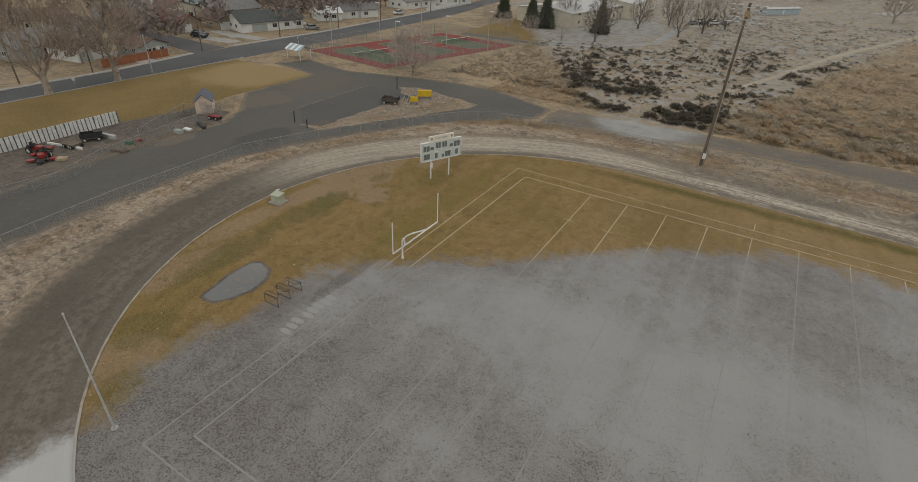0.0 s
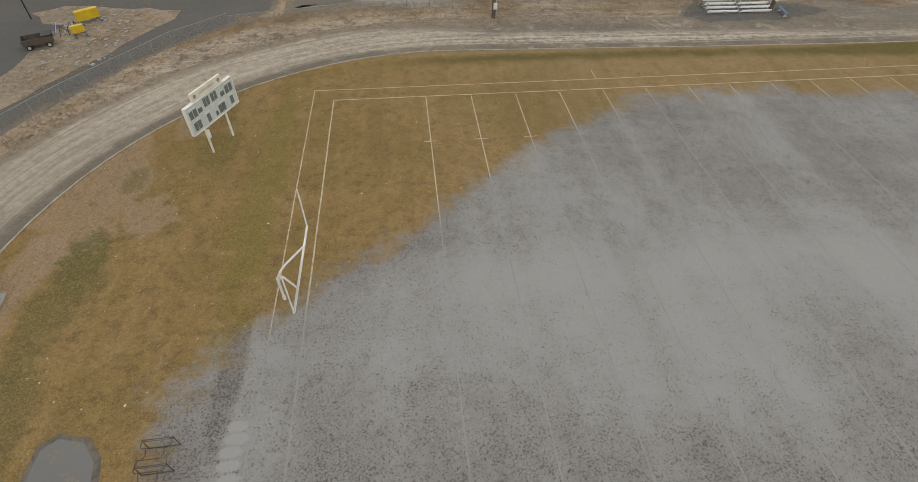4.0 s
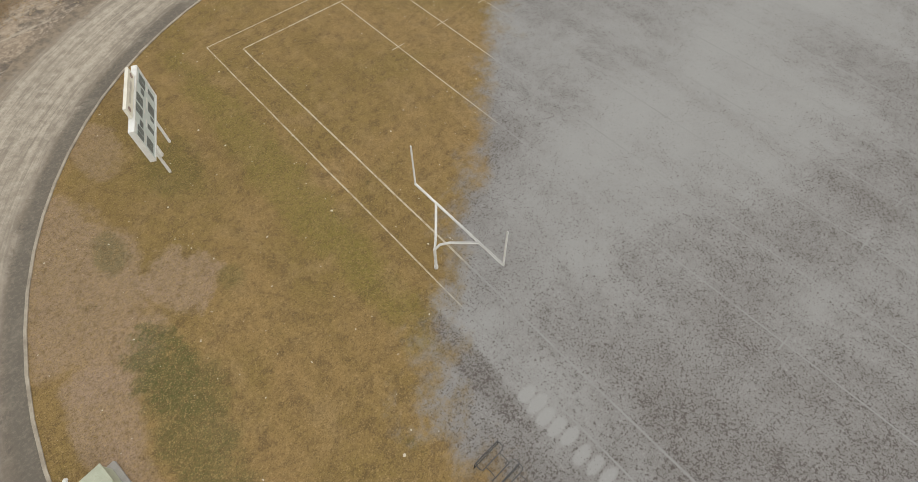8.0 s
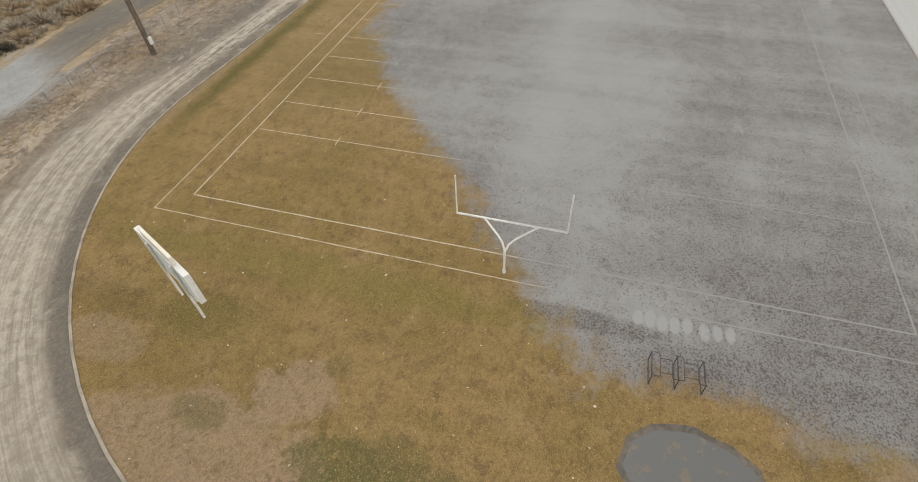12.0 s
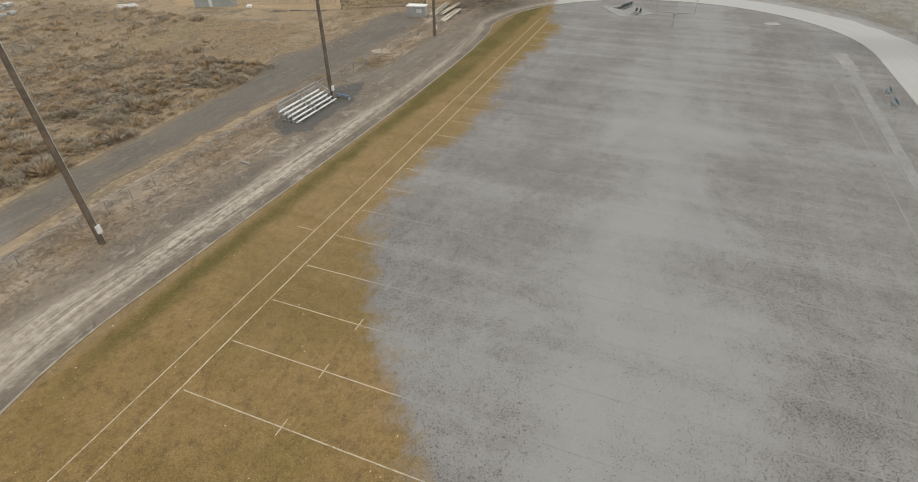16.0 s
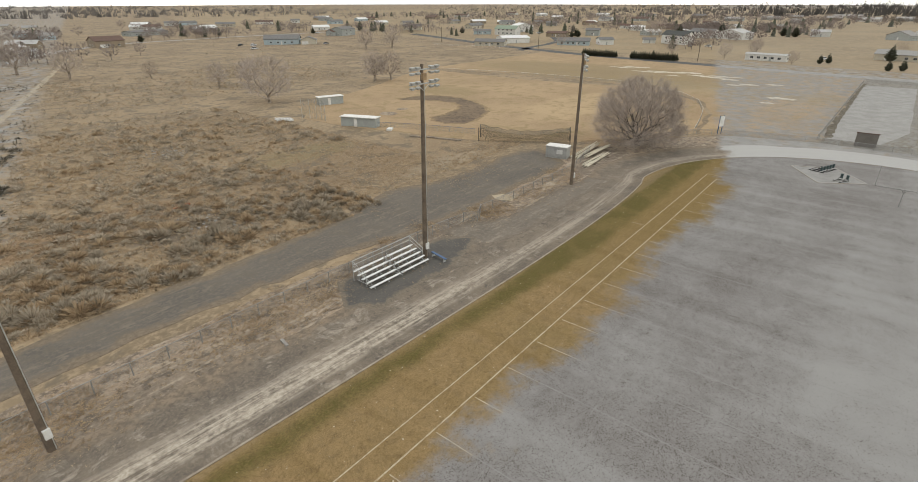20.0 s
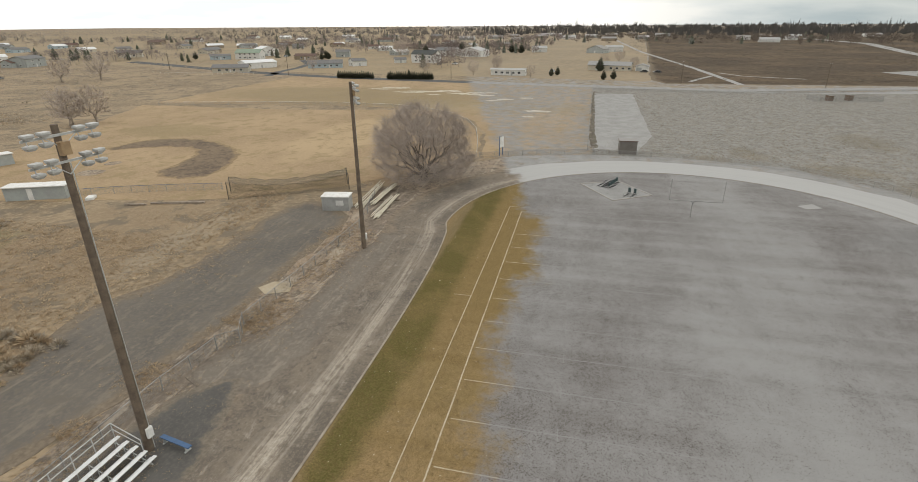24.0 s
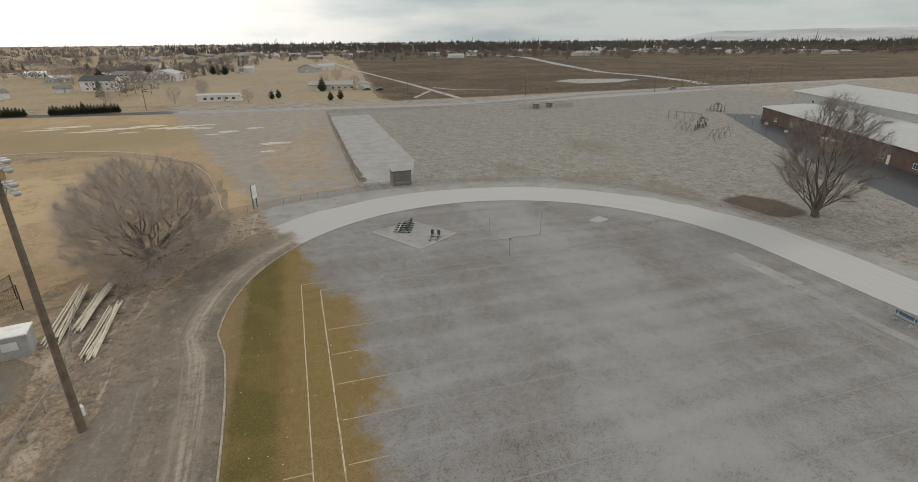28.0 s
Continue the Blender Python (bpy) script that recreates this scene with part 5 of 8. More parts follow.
def bleacher(m, rows, length, label, rails=True):
    t = thing("bleacher", label, "bleachers", m)
    for r in range(rows):
        y, z = r * 0.66, 0.42 + r * 0.26
        for s in ((-1, 1) if length > 5 else (0,)):
            ln = length / 2 - 0.25 if s else length
            g = Geo()
            g.box((s * (ln / 2 + 0.25), y, z), (ln, 0.27, 0.05), 0, 0.01)
            part("seat_plank", g, ALU, t)
            g = Geo()
            g.box((s * (ln / 2 + 0.25), y + 0.33, z - 0.26), (ln, 0.3, 0.05), 0, 0.01)
            part("foot_plank", g, ALU, t)
    top, back = 0.42 + (rows - 1) * 0.26, (rows - 1) * 0.66
    for i in range(5):
        x = -length / 2 + 0.4 + (length - 0.8) * i / 4
        g = Geo()
        g.tube((x, -0.1, 0.06), (x, back + 0.3, top - 0.02), 0.035)
        g.tube((x, -0.1, 0.06), (x, back + 0.3, 0.06), 0.035)
        for r in range(rows):
            g.tube((x, r * 0.66, 0.06), (x, r * 0.66, 0.4 + r * 0.26), 0.03)
        part("support", g, GALV, t)
    if rails:
        b = back + 0.4
        for i in range(7):
            x = -length / 2 + length * i / 6
            g = Geo()
            g.tube((x, b, 0.06), (x, b, top + 1.0), 0.036)
            part("rail_post", g, GALV, t)
        for z in (top + 0.5, top + 1.0):
            g = Geo()
            g.tube((-length / 2, b, z), (length / 2, b, z), 0.036)
            part("guard_rail", g, GALV, t)
        for x in (-length / 2, length / 2):
            g = Geo()
            g.line([(x, b, top + 1.0), (x, 0.9, 1.55), (x, 0.9, 0.06)], 0.036)
            g.tube((x, b, top + 0.5), (x, 0.9, 1.1), 0.03)
            part("side_rail", g, GALV, t)
        g = Geo()
        g.add([(-length / 2, b, 0.4), (length / 2, b, 0.4), (length / 2, b, top + 1.0), (-length / 2, b, top + 1.0)], [(0, 1, 2, 3)])
        part("rail_mesh", g, CHAIN, t)
        for y in (0.3, 1.6):
            g = Geo()
            z = 0.42 + y / 0.66 * 0.26
            g.line([(-0.12, y, z - 0.2), (-0.12, y, z + 0.75), (-0.12, y + 0.7, z + 1.0), (-0.12, y + 0.7, z + 0.1)], 0.034)
            part("aisle_rail", g, GALV, t)
    return t


bleacher(pose(51.6, 66.7, 0, 0, 0, -1.5), 5, 8.6, "five-row aluminium bleachers with guard rails beside the track")
bleacher(pose(91.6, 147.8, 0, 0, 0, 128), 4, 4.2, "small aluminium bleachers behind the backstop", False)


def bench(m, mat, label, back, length=2.2):
    t = thing("bench", label, "bench", m)
    g = Geo()
    g.box((0, 0, 0.45), (length, 0.34, 0.06), 0, 0.02)
    part("seat", g, mat, t)
    if back:
        g = Geo()
        g.box((0, 0.22, 0.78), (length, 0.05, 0.34))
        part("backrest", g, mat, t)
    for x in (-length * 0.38, length * 0.38):
        g = Geo()
        g.box((x, 0, 0.22), (0.08, 0.3, 0.42)), g.box((x, 0, 0.03), (0.12, 0.5, 0.06))
        if back:
            g.box((x, 0.2, 0.65), (0.06, 0.05, 0.5))
        part("leg", g, GALV, t)
    return t


TEAL = plain("teal_planks", (0.05, 0.115, 0.15), (0.04, 0.09, 0.12), 2.0, 0.6, snowy=0.4)
bench(pose(57.2, 66.1, 0.06, 0, 0, -100), BLUE, "long blue backless bench beside the bleachers", False, 2.7)
bench(pose(51, -5.6, 0.05, 0, 0, 184), TEAL, "dark teal team bench with a backrest in thin snow", True)
bench(pose(79.1, -5.7, 0.05, 0, 0, 178), TEAL, "dark teal team bench with a backrest in thin snow", True)
bench(pose(84, -6.1, 0.05, 0, 0, 172), TEAL, "dark teal team bench with a backrest beside the track kerb", True)
barrier = thing("low_barrier", "row of low grey concrete barrier blocks beside the track", "barrier", pose(73, -17.7, 0, 0, 0, 178))
for i in range(4):
    g = Geo()
    g.box((-3.45 + 2.3 * i, 0, 0.4), (2.26, 0.5, 0.75), 0, 0.05)
    part("block", g, CONCRETE, barrier)

# blocking sleds on the pad
SLED = plain("sled_pad_vinyl", (0.05, 0.085, 0.085), (0.04, 0.06, 0.06), 2.0, 0.6, snowy=0.35)
for m, k in ((pose(127.0, 35.2, 0.08, 0, 0, -22), 5), (pose(121.7, 32.0, 0.08, 0, 0, 65), 2)):
    t = thing("blocking_sled", "football blocking sled with %s dark upright pads" % ("five" if k == 5 else "two"), "training sled", m)
    for y in (-0.5, 0.9):
        g = Geo()
        g.box((0, y, 0.1), (k * 0.95, 0.1, 0.12))
        part("rail", g, GALV, t)
    for i in range(k):
        x = (i - (k - 1) / 2) * 0.95
        g = Geo()
        g.box((x, 0.2, 0.08), (0.14, 2.6, 0.1))
        g.tube((x, 0.8, 0.1), (x, -0.5, 0.7), 0.05)
        part("skid", g, BLACK, t)
        g = Geo()
        g.box((x, -0.6, 0.68), (0.42, 0.26, 0.72), 0, 0.08)
        part("pad", g, SLED, t)

# small two-post sign board and the storage shed by the south bend
sg = thing("sign_board", "tall white sign board on two blue posts beside the fence", "sign", pose(145.4, 57.5, 0, 0, 0, -28))
for x in (-0.55, 0.55):
    g = Geo()
    g.box((x, 0, 2.1), (0.16, 0.16, 4.2), 0, 0.02)
    part("post", g, BLUE, sg, "blue steel post")
g = Geo()
g.box((0, -0.14, 2.9), (1.3, 0.1, 2.3), 0, 0.02)
part("board", g, WHITE, sg)

# ---- fences ----
def fence(label, pts, h=1.4, gap=3.0, mat=None, rail=None, fabric=True, name="chain_link_fence"):
    mat = mat or FENCING
    t = thing(name, label, "fence", pose(*pts[0], 0))
    pts = [fit_to_view(*p) for p in pts]
    ox, oy = pts[0]
    post = Geo()
    post.tube((0, 0, 0), (0, 0, h), 0.045, n=6), post.tube((0, 0, h), (0, 0, h + 0.05), 0.055, 0.01, n=6)
    me = post.mesh("post", mat)
    for (x0, y0), (x1, y1) in zip(pts, pts[1:]):
        k = max(1, round(math.dist((x0, y0), (x1, y1)) / gap))
        for i in range(k + ((x1, y1) == pts[-1])):
            x, y = x0 + (x1 - x0) * i / k - ox, y0 + (y1 - y0) * i / k - oy
            part("post", me, None, t, "", pose(x, y, 0, random.uniform(-2, 2), random.uniform(-2, 2), 0))
        a, b = (x0 - ox, y0 - oy), (x1 - ox, y1 - oy)
        g = Geo()
        g.tube((*a, h), (*b, h), 0.03, n=5)
        part("top_rail", g, rail or mat, t)
        if fabric:
            g = Geo()
            g.add([(*a, 0.05), (*b, 0.05), (*b, h), (*a, h)], [(0, 1, 2, 3)])
            part("wire_mesh", g, CHAIN, t)
    return t


fence("galvanised chain-link fence between the track and the asphalt lot", [(-33.2, -25), (-33.3, 3.5), (-34.1, 15), (-34.7, 31.8), (-30.7, 42.2), (-26.2, 51.1), (-20, 64.2), (-15, 70.3)], 1.7, 3.0)
fence("sagging chain-link fence between the track and the service road", [(-15, 70.4), (2, 71.2), (20, 71.8), (40, 71.8), (62, 71.4), (67.8, 70.8)], 1.35, 2.9)
fence("chain-link fence beside the track bend", [(71.9, 70.9), (80, 70.6), (88.3, 70.4), (98, 70.2), (104, 71.5), (112, 73.5)], 1.35, 2.9)
fence("leaning chain-link gate panels at the service road", [(67.8, 70.8), (69.2, 69.4), (71.9, 70.9)], 1.5, 1.5)
fence("low chain-link fence round the south bend of the track", [(130, 68), (142, 61.5), (147, 50), (149.6, 38), (149.3, 20), (144.2, 1.2), (132.5, -10.8), (119, -17), (108, -18.5), (99, -20)], 1.2, 3.0)
fence("chain-link fence beside the west straight in snow", [(99, -20), (99, -31.5)], 1.2, 3.0)
fence("long chain-link fence across the grass", [(149.6, 37.6), (153.4, 39.2), (200, 38.6), (265, 37.7)], 1.3, 3.2)
fence("curved outfield fence with a pale top rail", [(196, 190), (205, 150), (208, 125), (207, 105), (203, 93), (194, 81), (183, 73), (170, 68), (157, 65), (142.4, 62.3)], 1.1, 3.2, rail=WHITE)
fence("ball field fence with a blue top rail", [(99, 131), (101, 124), (104.2, 118), (107.2, 110), (110, 101)], 1.3, 3.0, rail=BLUE)
fence("chain-link fence of the storage yard", [(-47.9, 4), (-46.2, 14), (-50.2, 21.6), (-55.5, 44), (-61.4, 41), (-54.5, 29)], 1.5, 2.6)
COURT_RIM = [on_court(*p) for p in ((-0.6, -0.6), (32.3, -0.6), (32.3, 54.6), (-0.6, 54.6), (-0.6, -0.6))]
fence("tall chain-link fence round the tennis courts", COURT_RIM, 3.0, 3.2)
fence("low fence along the county road", [(268, 37), (266, 0), (266, -20), (280, -75), (288, -95), (295, -172)], 1.1, 4.0)
fence("low white board fence before a house", [(305, 285), (303, 262), (309, 236), (312, 228)], 1.1, 3.0, WHITE, WHITE, False, "board_fence")

# white slatted yard fence
sf = thing("slat_fence", "storage yard fence of white upright slats with dark gaps", "fence", pose(-63.3, 3, 0))
me = Geo()
me.box((0, 0, 0.95), (0.03, 0.43, 1.9), 0, 0.005)
me = me.mesh("slat", WHITE)
for i in range(48):
    part("slat", me, None, sf, "", pose(-0.3 * i / 48, 0.565 * i, 0, random.uniform(-2, 2), 0, 1))
for z in (0.4, 1.5):
    g = Geo()
    g.box((-0.2, 13.4, z), (0.06, 27.2, 0.1), 0.65)
    part("rail", g, BLACK, sf)
# Thin dark sheet added behind the slats to give the gaps their tone.
g = Geo()
g.box((-0.26, 13.4, 0.95), (0.02, 27.2, 1.8), 0.65)
part("backing", g, plain("dark_gap_sheet", (0.16, 0.165, 0.155)), sf)

# ---- trees ----
def grow(seed, trunk_h, r_trunk, radius, mid, half, low, ends, twigs, pull=0.45, lean=0.0, power=0.6, spread=0.42, reach=2.3):
    """A bare tree that fills its crown evenly: each branch end is joined to the wood by the shortest way that also keeps the way
    to the root short. Trunk and limbs go in one mesh, branches and twigs in the other."""
    rng = np.random.default_rng(seed)
    want = []
    while len(want) < ends:
        p = rng.uniform(-1, 1, 3)
        d = np.linalg.norm(p)
        lump = 1 + 0.28 * noise.noise((p[0] * 2.2 + seed, p[1] * 2.2, p[2] * 2.2))
        if d > lump or d < 0.25 or rng.random() > 0.25 + 0.75 * d:
            continue
        q = np.array((p[0] * radius + lean, p[1] * radius, mid + p[2] * half))
        if q[2] > low + 0.9 * rng.random():
            want.append(q)
    top = np.array((0.0, 0.0, trunk_h))
    want.sort(key=lambda q: np.linalg.norm(q - top))
    size = ends * 14 + 20
    pos, path = np.zeros((size, 3)), np.zeros(size)
    up, n = [-1], 1
    for i in range(1, 6):
        pos[n] = (0.06 * math.sin(i * 2.1), 0.06 * math.cos(i * 1.7), trunk_h * i / 5)
        path[n] = trunk_h * i / 5
        up.append(n - 1)
        n += 1
    tips = []
    for q in want:
        cost = np.linalg.norm(pos[3:n] - q, axis=1) + pull * path[3:n]
        k = int(cost.argmin()) + 3
        start = pos[k].copy()
        d = q - start
        ln = float(np.linalg.norm(d))
        m = min(11, max(1, int(ln / 0.8)))
        bow = rng.normal(0, 0.02, 3) * ln
        for i in range(1, m + 1):
            f = i / m
            pos[n] = start + d * f + bow * math.sin(math.pi * f) + rng.normal(0, 0.035, 3) * (f < 1)
            path[n] = path[k] + np.linalg.norm(pos[n] - pos[k])
            up.append(k)
            k = n
            n += 1
        tips.append(n - 1)
    load = np.zeros(n)
    for t in tips:
        load[t] += 1
    for i in range(n - 1, 0, -1):
        load[up[i]] += load[i]
    r = r_trunk * (np.maximum(load, 0.5) / load[0]) ** power
    wood, fine = Geo(), Geo()
    for i in range(1, n):
        a, b = pos[up[i]], pos[i]
        ra, rb = min(r[up[i]], r[i] * 1.5), r[i]
        if up[i] == 0:
            ra = r_trunk * 1.4
        if rb > 0.065:
            wood.tube(a, b, ra, rb, n=9 if rb > 0.2 else 5, cap=False)
        else:
            fine.tube(a, b, max(0.009, ra), max(0.008, rb), n=3, cap=False)
    for i in range(6, n):
        if load[i] <= 4:
            d = pos[i] - pos[up[i]]
            d /= np.linalg.norm(d) + 1e-6
            for _ in range(twigs):
                e = d + rng.normal(0, spread, 3) + (0, 0, 0.08)
                e /= np.linalg.norm(e)
                root = pos[up[i]] + (pos[i] - pos[up[i]]) * rng.random()
                fine.blade(root, root + e * rng.uniform(0.4, reach) * min(1.0, radius / 6), 0.008)
    return wood, fine


def tree_kind(barks, seed, **kw):
    wood, fine = grow(seed, **kw)
    return wood.mesh("trunk", barks[0], True), fine.mesh("crown", barks[1])


def plant(name, label, meshes, x, y, s=1.0, rz=0.0, sz=None, group="", z=0.0):
    t = thing(name, label, "tree", Matrix.Translation((x, y, z)) @ pose(0, 0, 0, 0, 0, rz), group)
    m = Matrix.Diagonal((s, s, sz or s, 1))
    part("trunk", meshes[0], None, t, "", m)
    part("crown", meshes[1], None, t, "", m)
    return t


SPREADING = tree_kind((DARKBARK, HAZETWIG), 3, trunk_h=1.7, r_trunk=0.78, radius=9.2, mid=5.4, half=8.3, low=1.0, ends=1500, twigs=56, pull=0.55, power=0.57, spread=1.0, reach=2.6)
TALL = tree_kind((DARKBARK, TWIG), 8, trunk_h=0.9, r_trunk=0.62, radius=6.8, mid=10.2, half=8.8, low=3.2, ends=700, twigs=66, pull=0.85, power=0.56, spread=0.5, reach=2.3)
STREET = tree_kind((PALEBARK, PALETWIG), 12, trunk_h=4.0, r_trunk=0.55, radius=6.6, mid=12.0, half=8.2, low=4.8, ends=900, twigs=24, pull=0.7)
TALLFAR = tree_kind((BARK, BACKLITTWIG), 9, trunk_h=2.4, r_trunk=0.5, radius=6.6, mid=10.6, half=8.8, low=3.2, ends=420, twigs=24, pull=0.7)
ROUND = tree_kind((PALEBARK, HAZETWIG), 21, trunk_h=1.4, r_trunk=0.3, radius=5.0, mid=5.0, half=4.2, low=1.3, ends=520, twigs=32)
STEMS = tree_kind((PALEBARK, HAZETWIG), 33, trunk_h=0.6, r_trunk=0.3, radius=3.6, mid=4.9, half=3.9, low=1.4, ends=380, twigs=30, pull=0.5)
SMALL = tree_kind((PALEBARK, HAZETWIG), 41, trunk_h=1.5, r_trunk=0.22, radius=3.6, mid=4.8, half=3.4, low=1.8, ends=260, twigs=24, pull=0.6)


def conifer_mesh(seed, h, w, tiers, column=False):
    rng = random.Random(seed)
    stem, leaf = Geo(), Geo()
    stem.tube((0, 0, 0), (0, 0, h * 0.9), h * 0.022, h * 0.006, n=6)
    for i in range(tiers):
        f = i / tiers
        z = h * (0.06 + 0.92 * f)
        r = w * (math.sin(min(1, f * 3 + 0.35) * 1.57) * (1 - f) ** 0.6 if column else (1 - f) * 0.95 + 0.04)
        k = max(6, int(26 * (1 - f) + 6))
        for j in range(k):
            a = 6.2832 * (j + rng.random()) / k
            e = r * rng.uniform(0.65, 1.15)
            zz = z + rng.uniform(-0.5, 0.5) * h / tiers
            d = Vector((math.cos(a), math.sin(a), 0))
            tip = d * e + Vector((0, 0, zz + (h * 0.05 if column else -0.12 * e)))
            s = d.cross(Vector((0, 0, 1))) * (0.1 * e + 0.08)
            root = d * 0.12 * e + Vector((0, 0, zz))
            m = (root + tip) * 0.5 + Vector((0, 0, 0.08 * e))
            leaf.add([root, m - s, tip, m + s, m - Vector((0, 0, 0.25 * e))], [(0, 1, 2), (0, 2, 3), (0, 4, 2), (1, 4, 3)])
    return stem.mesh("trunk", BARK), leaf.mesh("crown", NEEDLE)


SPRUCE = conifer_mesh(5, 11.0, 2.9, 30)
JUNIPER = conifer_mesh(6, 4.2, 0.9, 12, True)
BUSHFIR = conifer_mesh(7, 6.5, 2.6, 11, True)

plant("tree", "broad bare willow with low drooping limbs beside the track bend", SPREADING, 123.4, 68.5, 1.0, 20)
plant("tree", "tall bare tree standing on bare brown ground", TALL, 111.6, -27.5, 1.0, 70)
plant("tree", "tall bare street tree with a pale trunk on the lawn", STREET, -91.2, 33.4, 1.0, 0)
plant("tree", "tall bare street tree with a pale trunk beside the kerb", STREET, -92.3, 46.8, 1.0, 130)
plant("tree", "round bare tree in the dry brush", ROUND, 103.8, 174.3, 1.5, 0)
for x, y, s, r in ((110, 215, 1.0, 40), (116.5, 206.9, 1.1, 90), (154.3, 182.7, 1.3, 0), (161.6, 181.2, 1.2, 120), (157, 185, 1.1, 220), (84.3, 282, 1.5, 10), (74.4, 311.7, 1.7, 70), (62, 300, 1.6, 150), (105, 258, 0.8, 200), (269.6, 291, 1.6, 30), (255, 300, 1.4, 80)):
    plant("tree", "bare multi-stemmed tree in the dry brush", STEMS, x, y, s, r, None, "bare brush trees")
for x, y, s, r in ((-59, 101, 0.62, 0), (-48.5, 91, 1.05, 50)):
    plant("tree", "bare tree beside the tennis court fence", ROUND, x, y, s, r)
for x, y, s, r in ((-75.5, 179, 0.8, 0), (-51.4, 163, 0.75, 50), (-40, 164, 0.7, 90), (-54, 205, 1.0, 120), (-30.7, 170.5, 0.95, 10), (-33.2, 190, 0.9, 77), (-27.7, 215, 0.9, 200), (-9.9, 202, 0.95, 30), (-4, 217, 1.0, 130), (-63, 168, 0.7, 20), (2, 232, 0.9, 60), (-20, 236, 0.9, 160)):
    plant("tree", "bare tree before a low building", SMALL if s < 0.9 else TALLFAR, x, y, s * (1.1 if s < 0.9 else 0.7), r, None, "bare courtyard trees")
for x, y, s in ((-84.2, 208, 1.2), (-57, 190, 1.3), (-36, 192, 1.2), (-62, 188, 1.2)):
    plant("conifer", "dark conifer before a low building", SPRUCE, x, y, s, x * 7, None, "dark conifers")
for x, y, s, r in ((325, 101, 1.0, 0), (348, 92, 1.0, 60), (317, 69, 0.8, 100), (376, 96, 1.0, 30), (432, 19, 1.1, 80), (380, 13, 0.9, 200), (395, 30, 1.0, 130), (340, 205, 1.1, 0), (480, 190, 1.6, 20), (489, 200, 1.6, 110), (500, 205, 1.6, 170), (330, 130, 1.0, 220)):
    plant("tree", "bare garden tree near the county road", SMALL, x, y, s, r, None, "bare garden trees")
for x, y, s in ((329.5, 59, 0.75), (334, 56, 0.8), (313.4, 32.2, 0.8), (316.9, 27.3, 0.85), (362, 33, 1.4), (310, 133, 0.7)):
    plant("round_shrub", "dark clipped juniper near the county road", BUSHFIR, x, y, s * 0.9, x * 3, None, "clipped junipers")
for x, y, s in ((490, 177, 2.0), (512, 150, 2.2), (560, 112, 1.6), (552, 102, 1.7), (430, 360, 1.2), (520, 290, 1.3), (440, 250, 1.1), (446, 247, 1.2), (452, 252, 1.3), (190, 480, 1.2), (120, 470, 1.0), (340, 470, 1.1)):
    plant("conifer", "dark conifer among far houses", BUSHFIR, x, y, s * 0.95, x * 7, s * 0.8, "far conifers")
hedge_m = JUNIPER
for (x0, y0), (x1, y1), k in (((298, 168), (298.5, 149), 17), ((297.5, 140), (299, 117), 21)):
    h = thing("hedge", "row of dark columnar junipers beside the road", "hedge", pose(x0, y0, 0), "juniper hedges")
    for i in range(k):
        s = random.uniform(0.85, 1.1)
        part("juniper", JUNIPER[1], None, h, "", pose((x1 - x0) * i / (k - 1), (y1 - y0) * i / (k - 1), 0, 0, 0, i * 47) @ Matrix.Diagonal((s * 1.6, s * 1.6, s * 0.95, 1)))

# ---- buildings ----
ROOFS = {"grey": plain("grey_shingles", (0.20, 0.195, 0.19), (0.15, 0.145, 0.14), 1.0, 0.9), "dark": plain("dark_shingles", (0.085, 0.09, 0.085), (0.065, 0.068, 0.065), 1.0, 0.9),
         "brown": plain("brown_shingles", (0.15, 0.095, 0.075), (0.115, 0.075, 0.06), 1.0, 0.9), "red": plain("red_brown_shingles", (0.17, 0.07, 0.055), (0.13, 0.055, 0.045), 1.0, 0.9),
         "white": plain("white_metal_roof", (0.72, 0.72, 0.71), (0.62, 0.62, 0.61), 0.6, 0.5), "green": plain("green_metal_roof", (0.24, 0.30, 0.22), (0.20, 0.25, 0.19), 0.6, 0.6)}
WALLS = {"white": plain("white_siding", (0.66, 0.65, 0.62), (0.57, 0.56, 0.53), 0.7, 0.7), "cream": plain("cream_siding", (0.52, 0.47, 0.38), (0.45, 0.41, 0.33), 0.7, 0.7), "tan": plain("tan_siding", (0.30, 0.24, 0.17), (0.25, 0.20, 0.145), 0.7, 0.7),
         "grey": plain("grey_siding", (0.36, 0.38, 0.36), (0.31, 0.32, 0.31), 0.7, 0.7), "blue": plain("pale_blue_siding", (0.38, 0.45, 0.48), (0.33, 0.39, 0.42), 0.7, 0.7), "brick": plain("brown_brick", (0.12, 0.083, 0.066), (0.09, 0.063, 0.052), 0.6, 0.9),
         "brown": plain("brown_siding", (0.17, 0.12, 0.085), (0.13, 0.095, 0.07), 0.7, 0.8)}


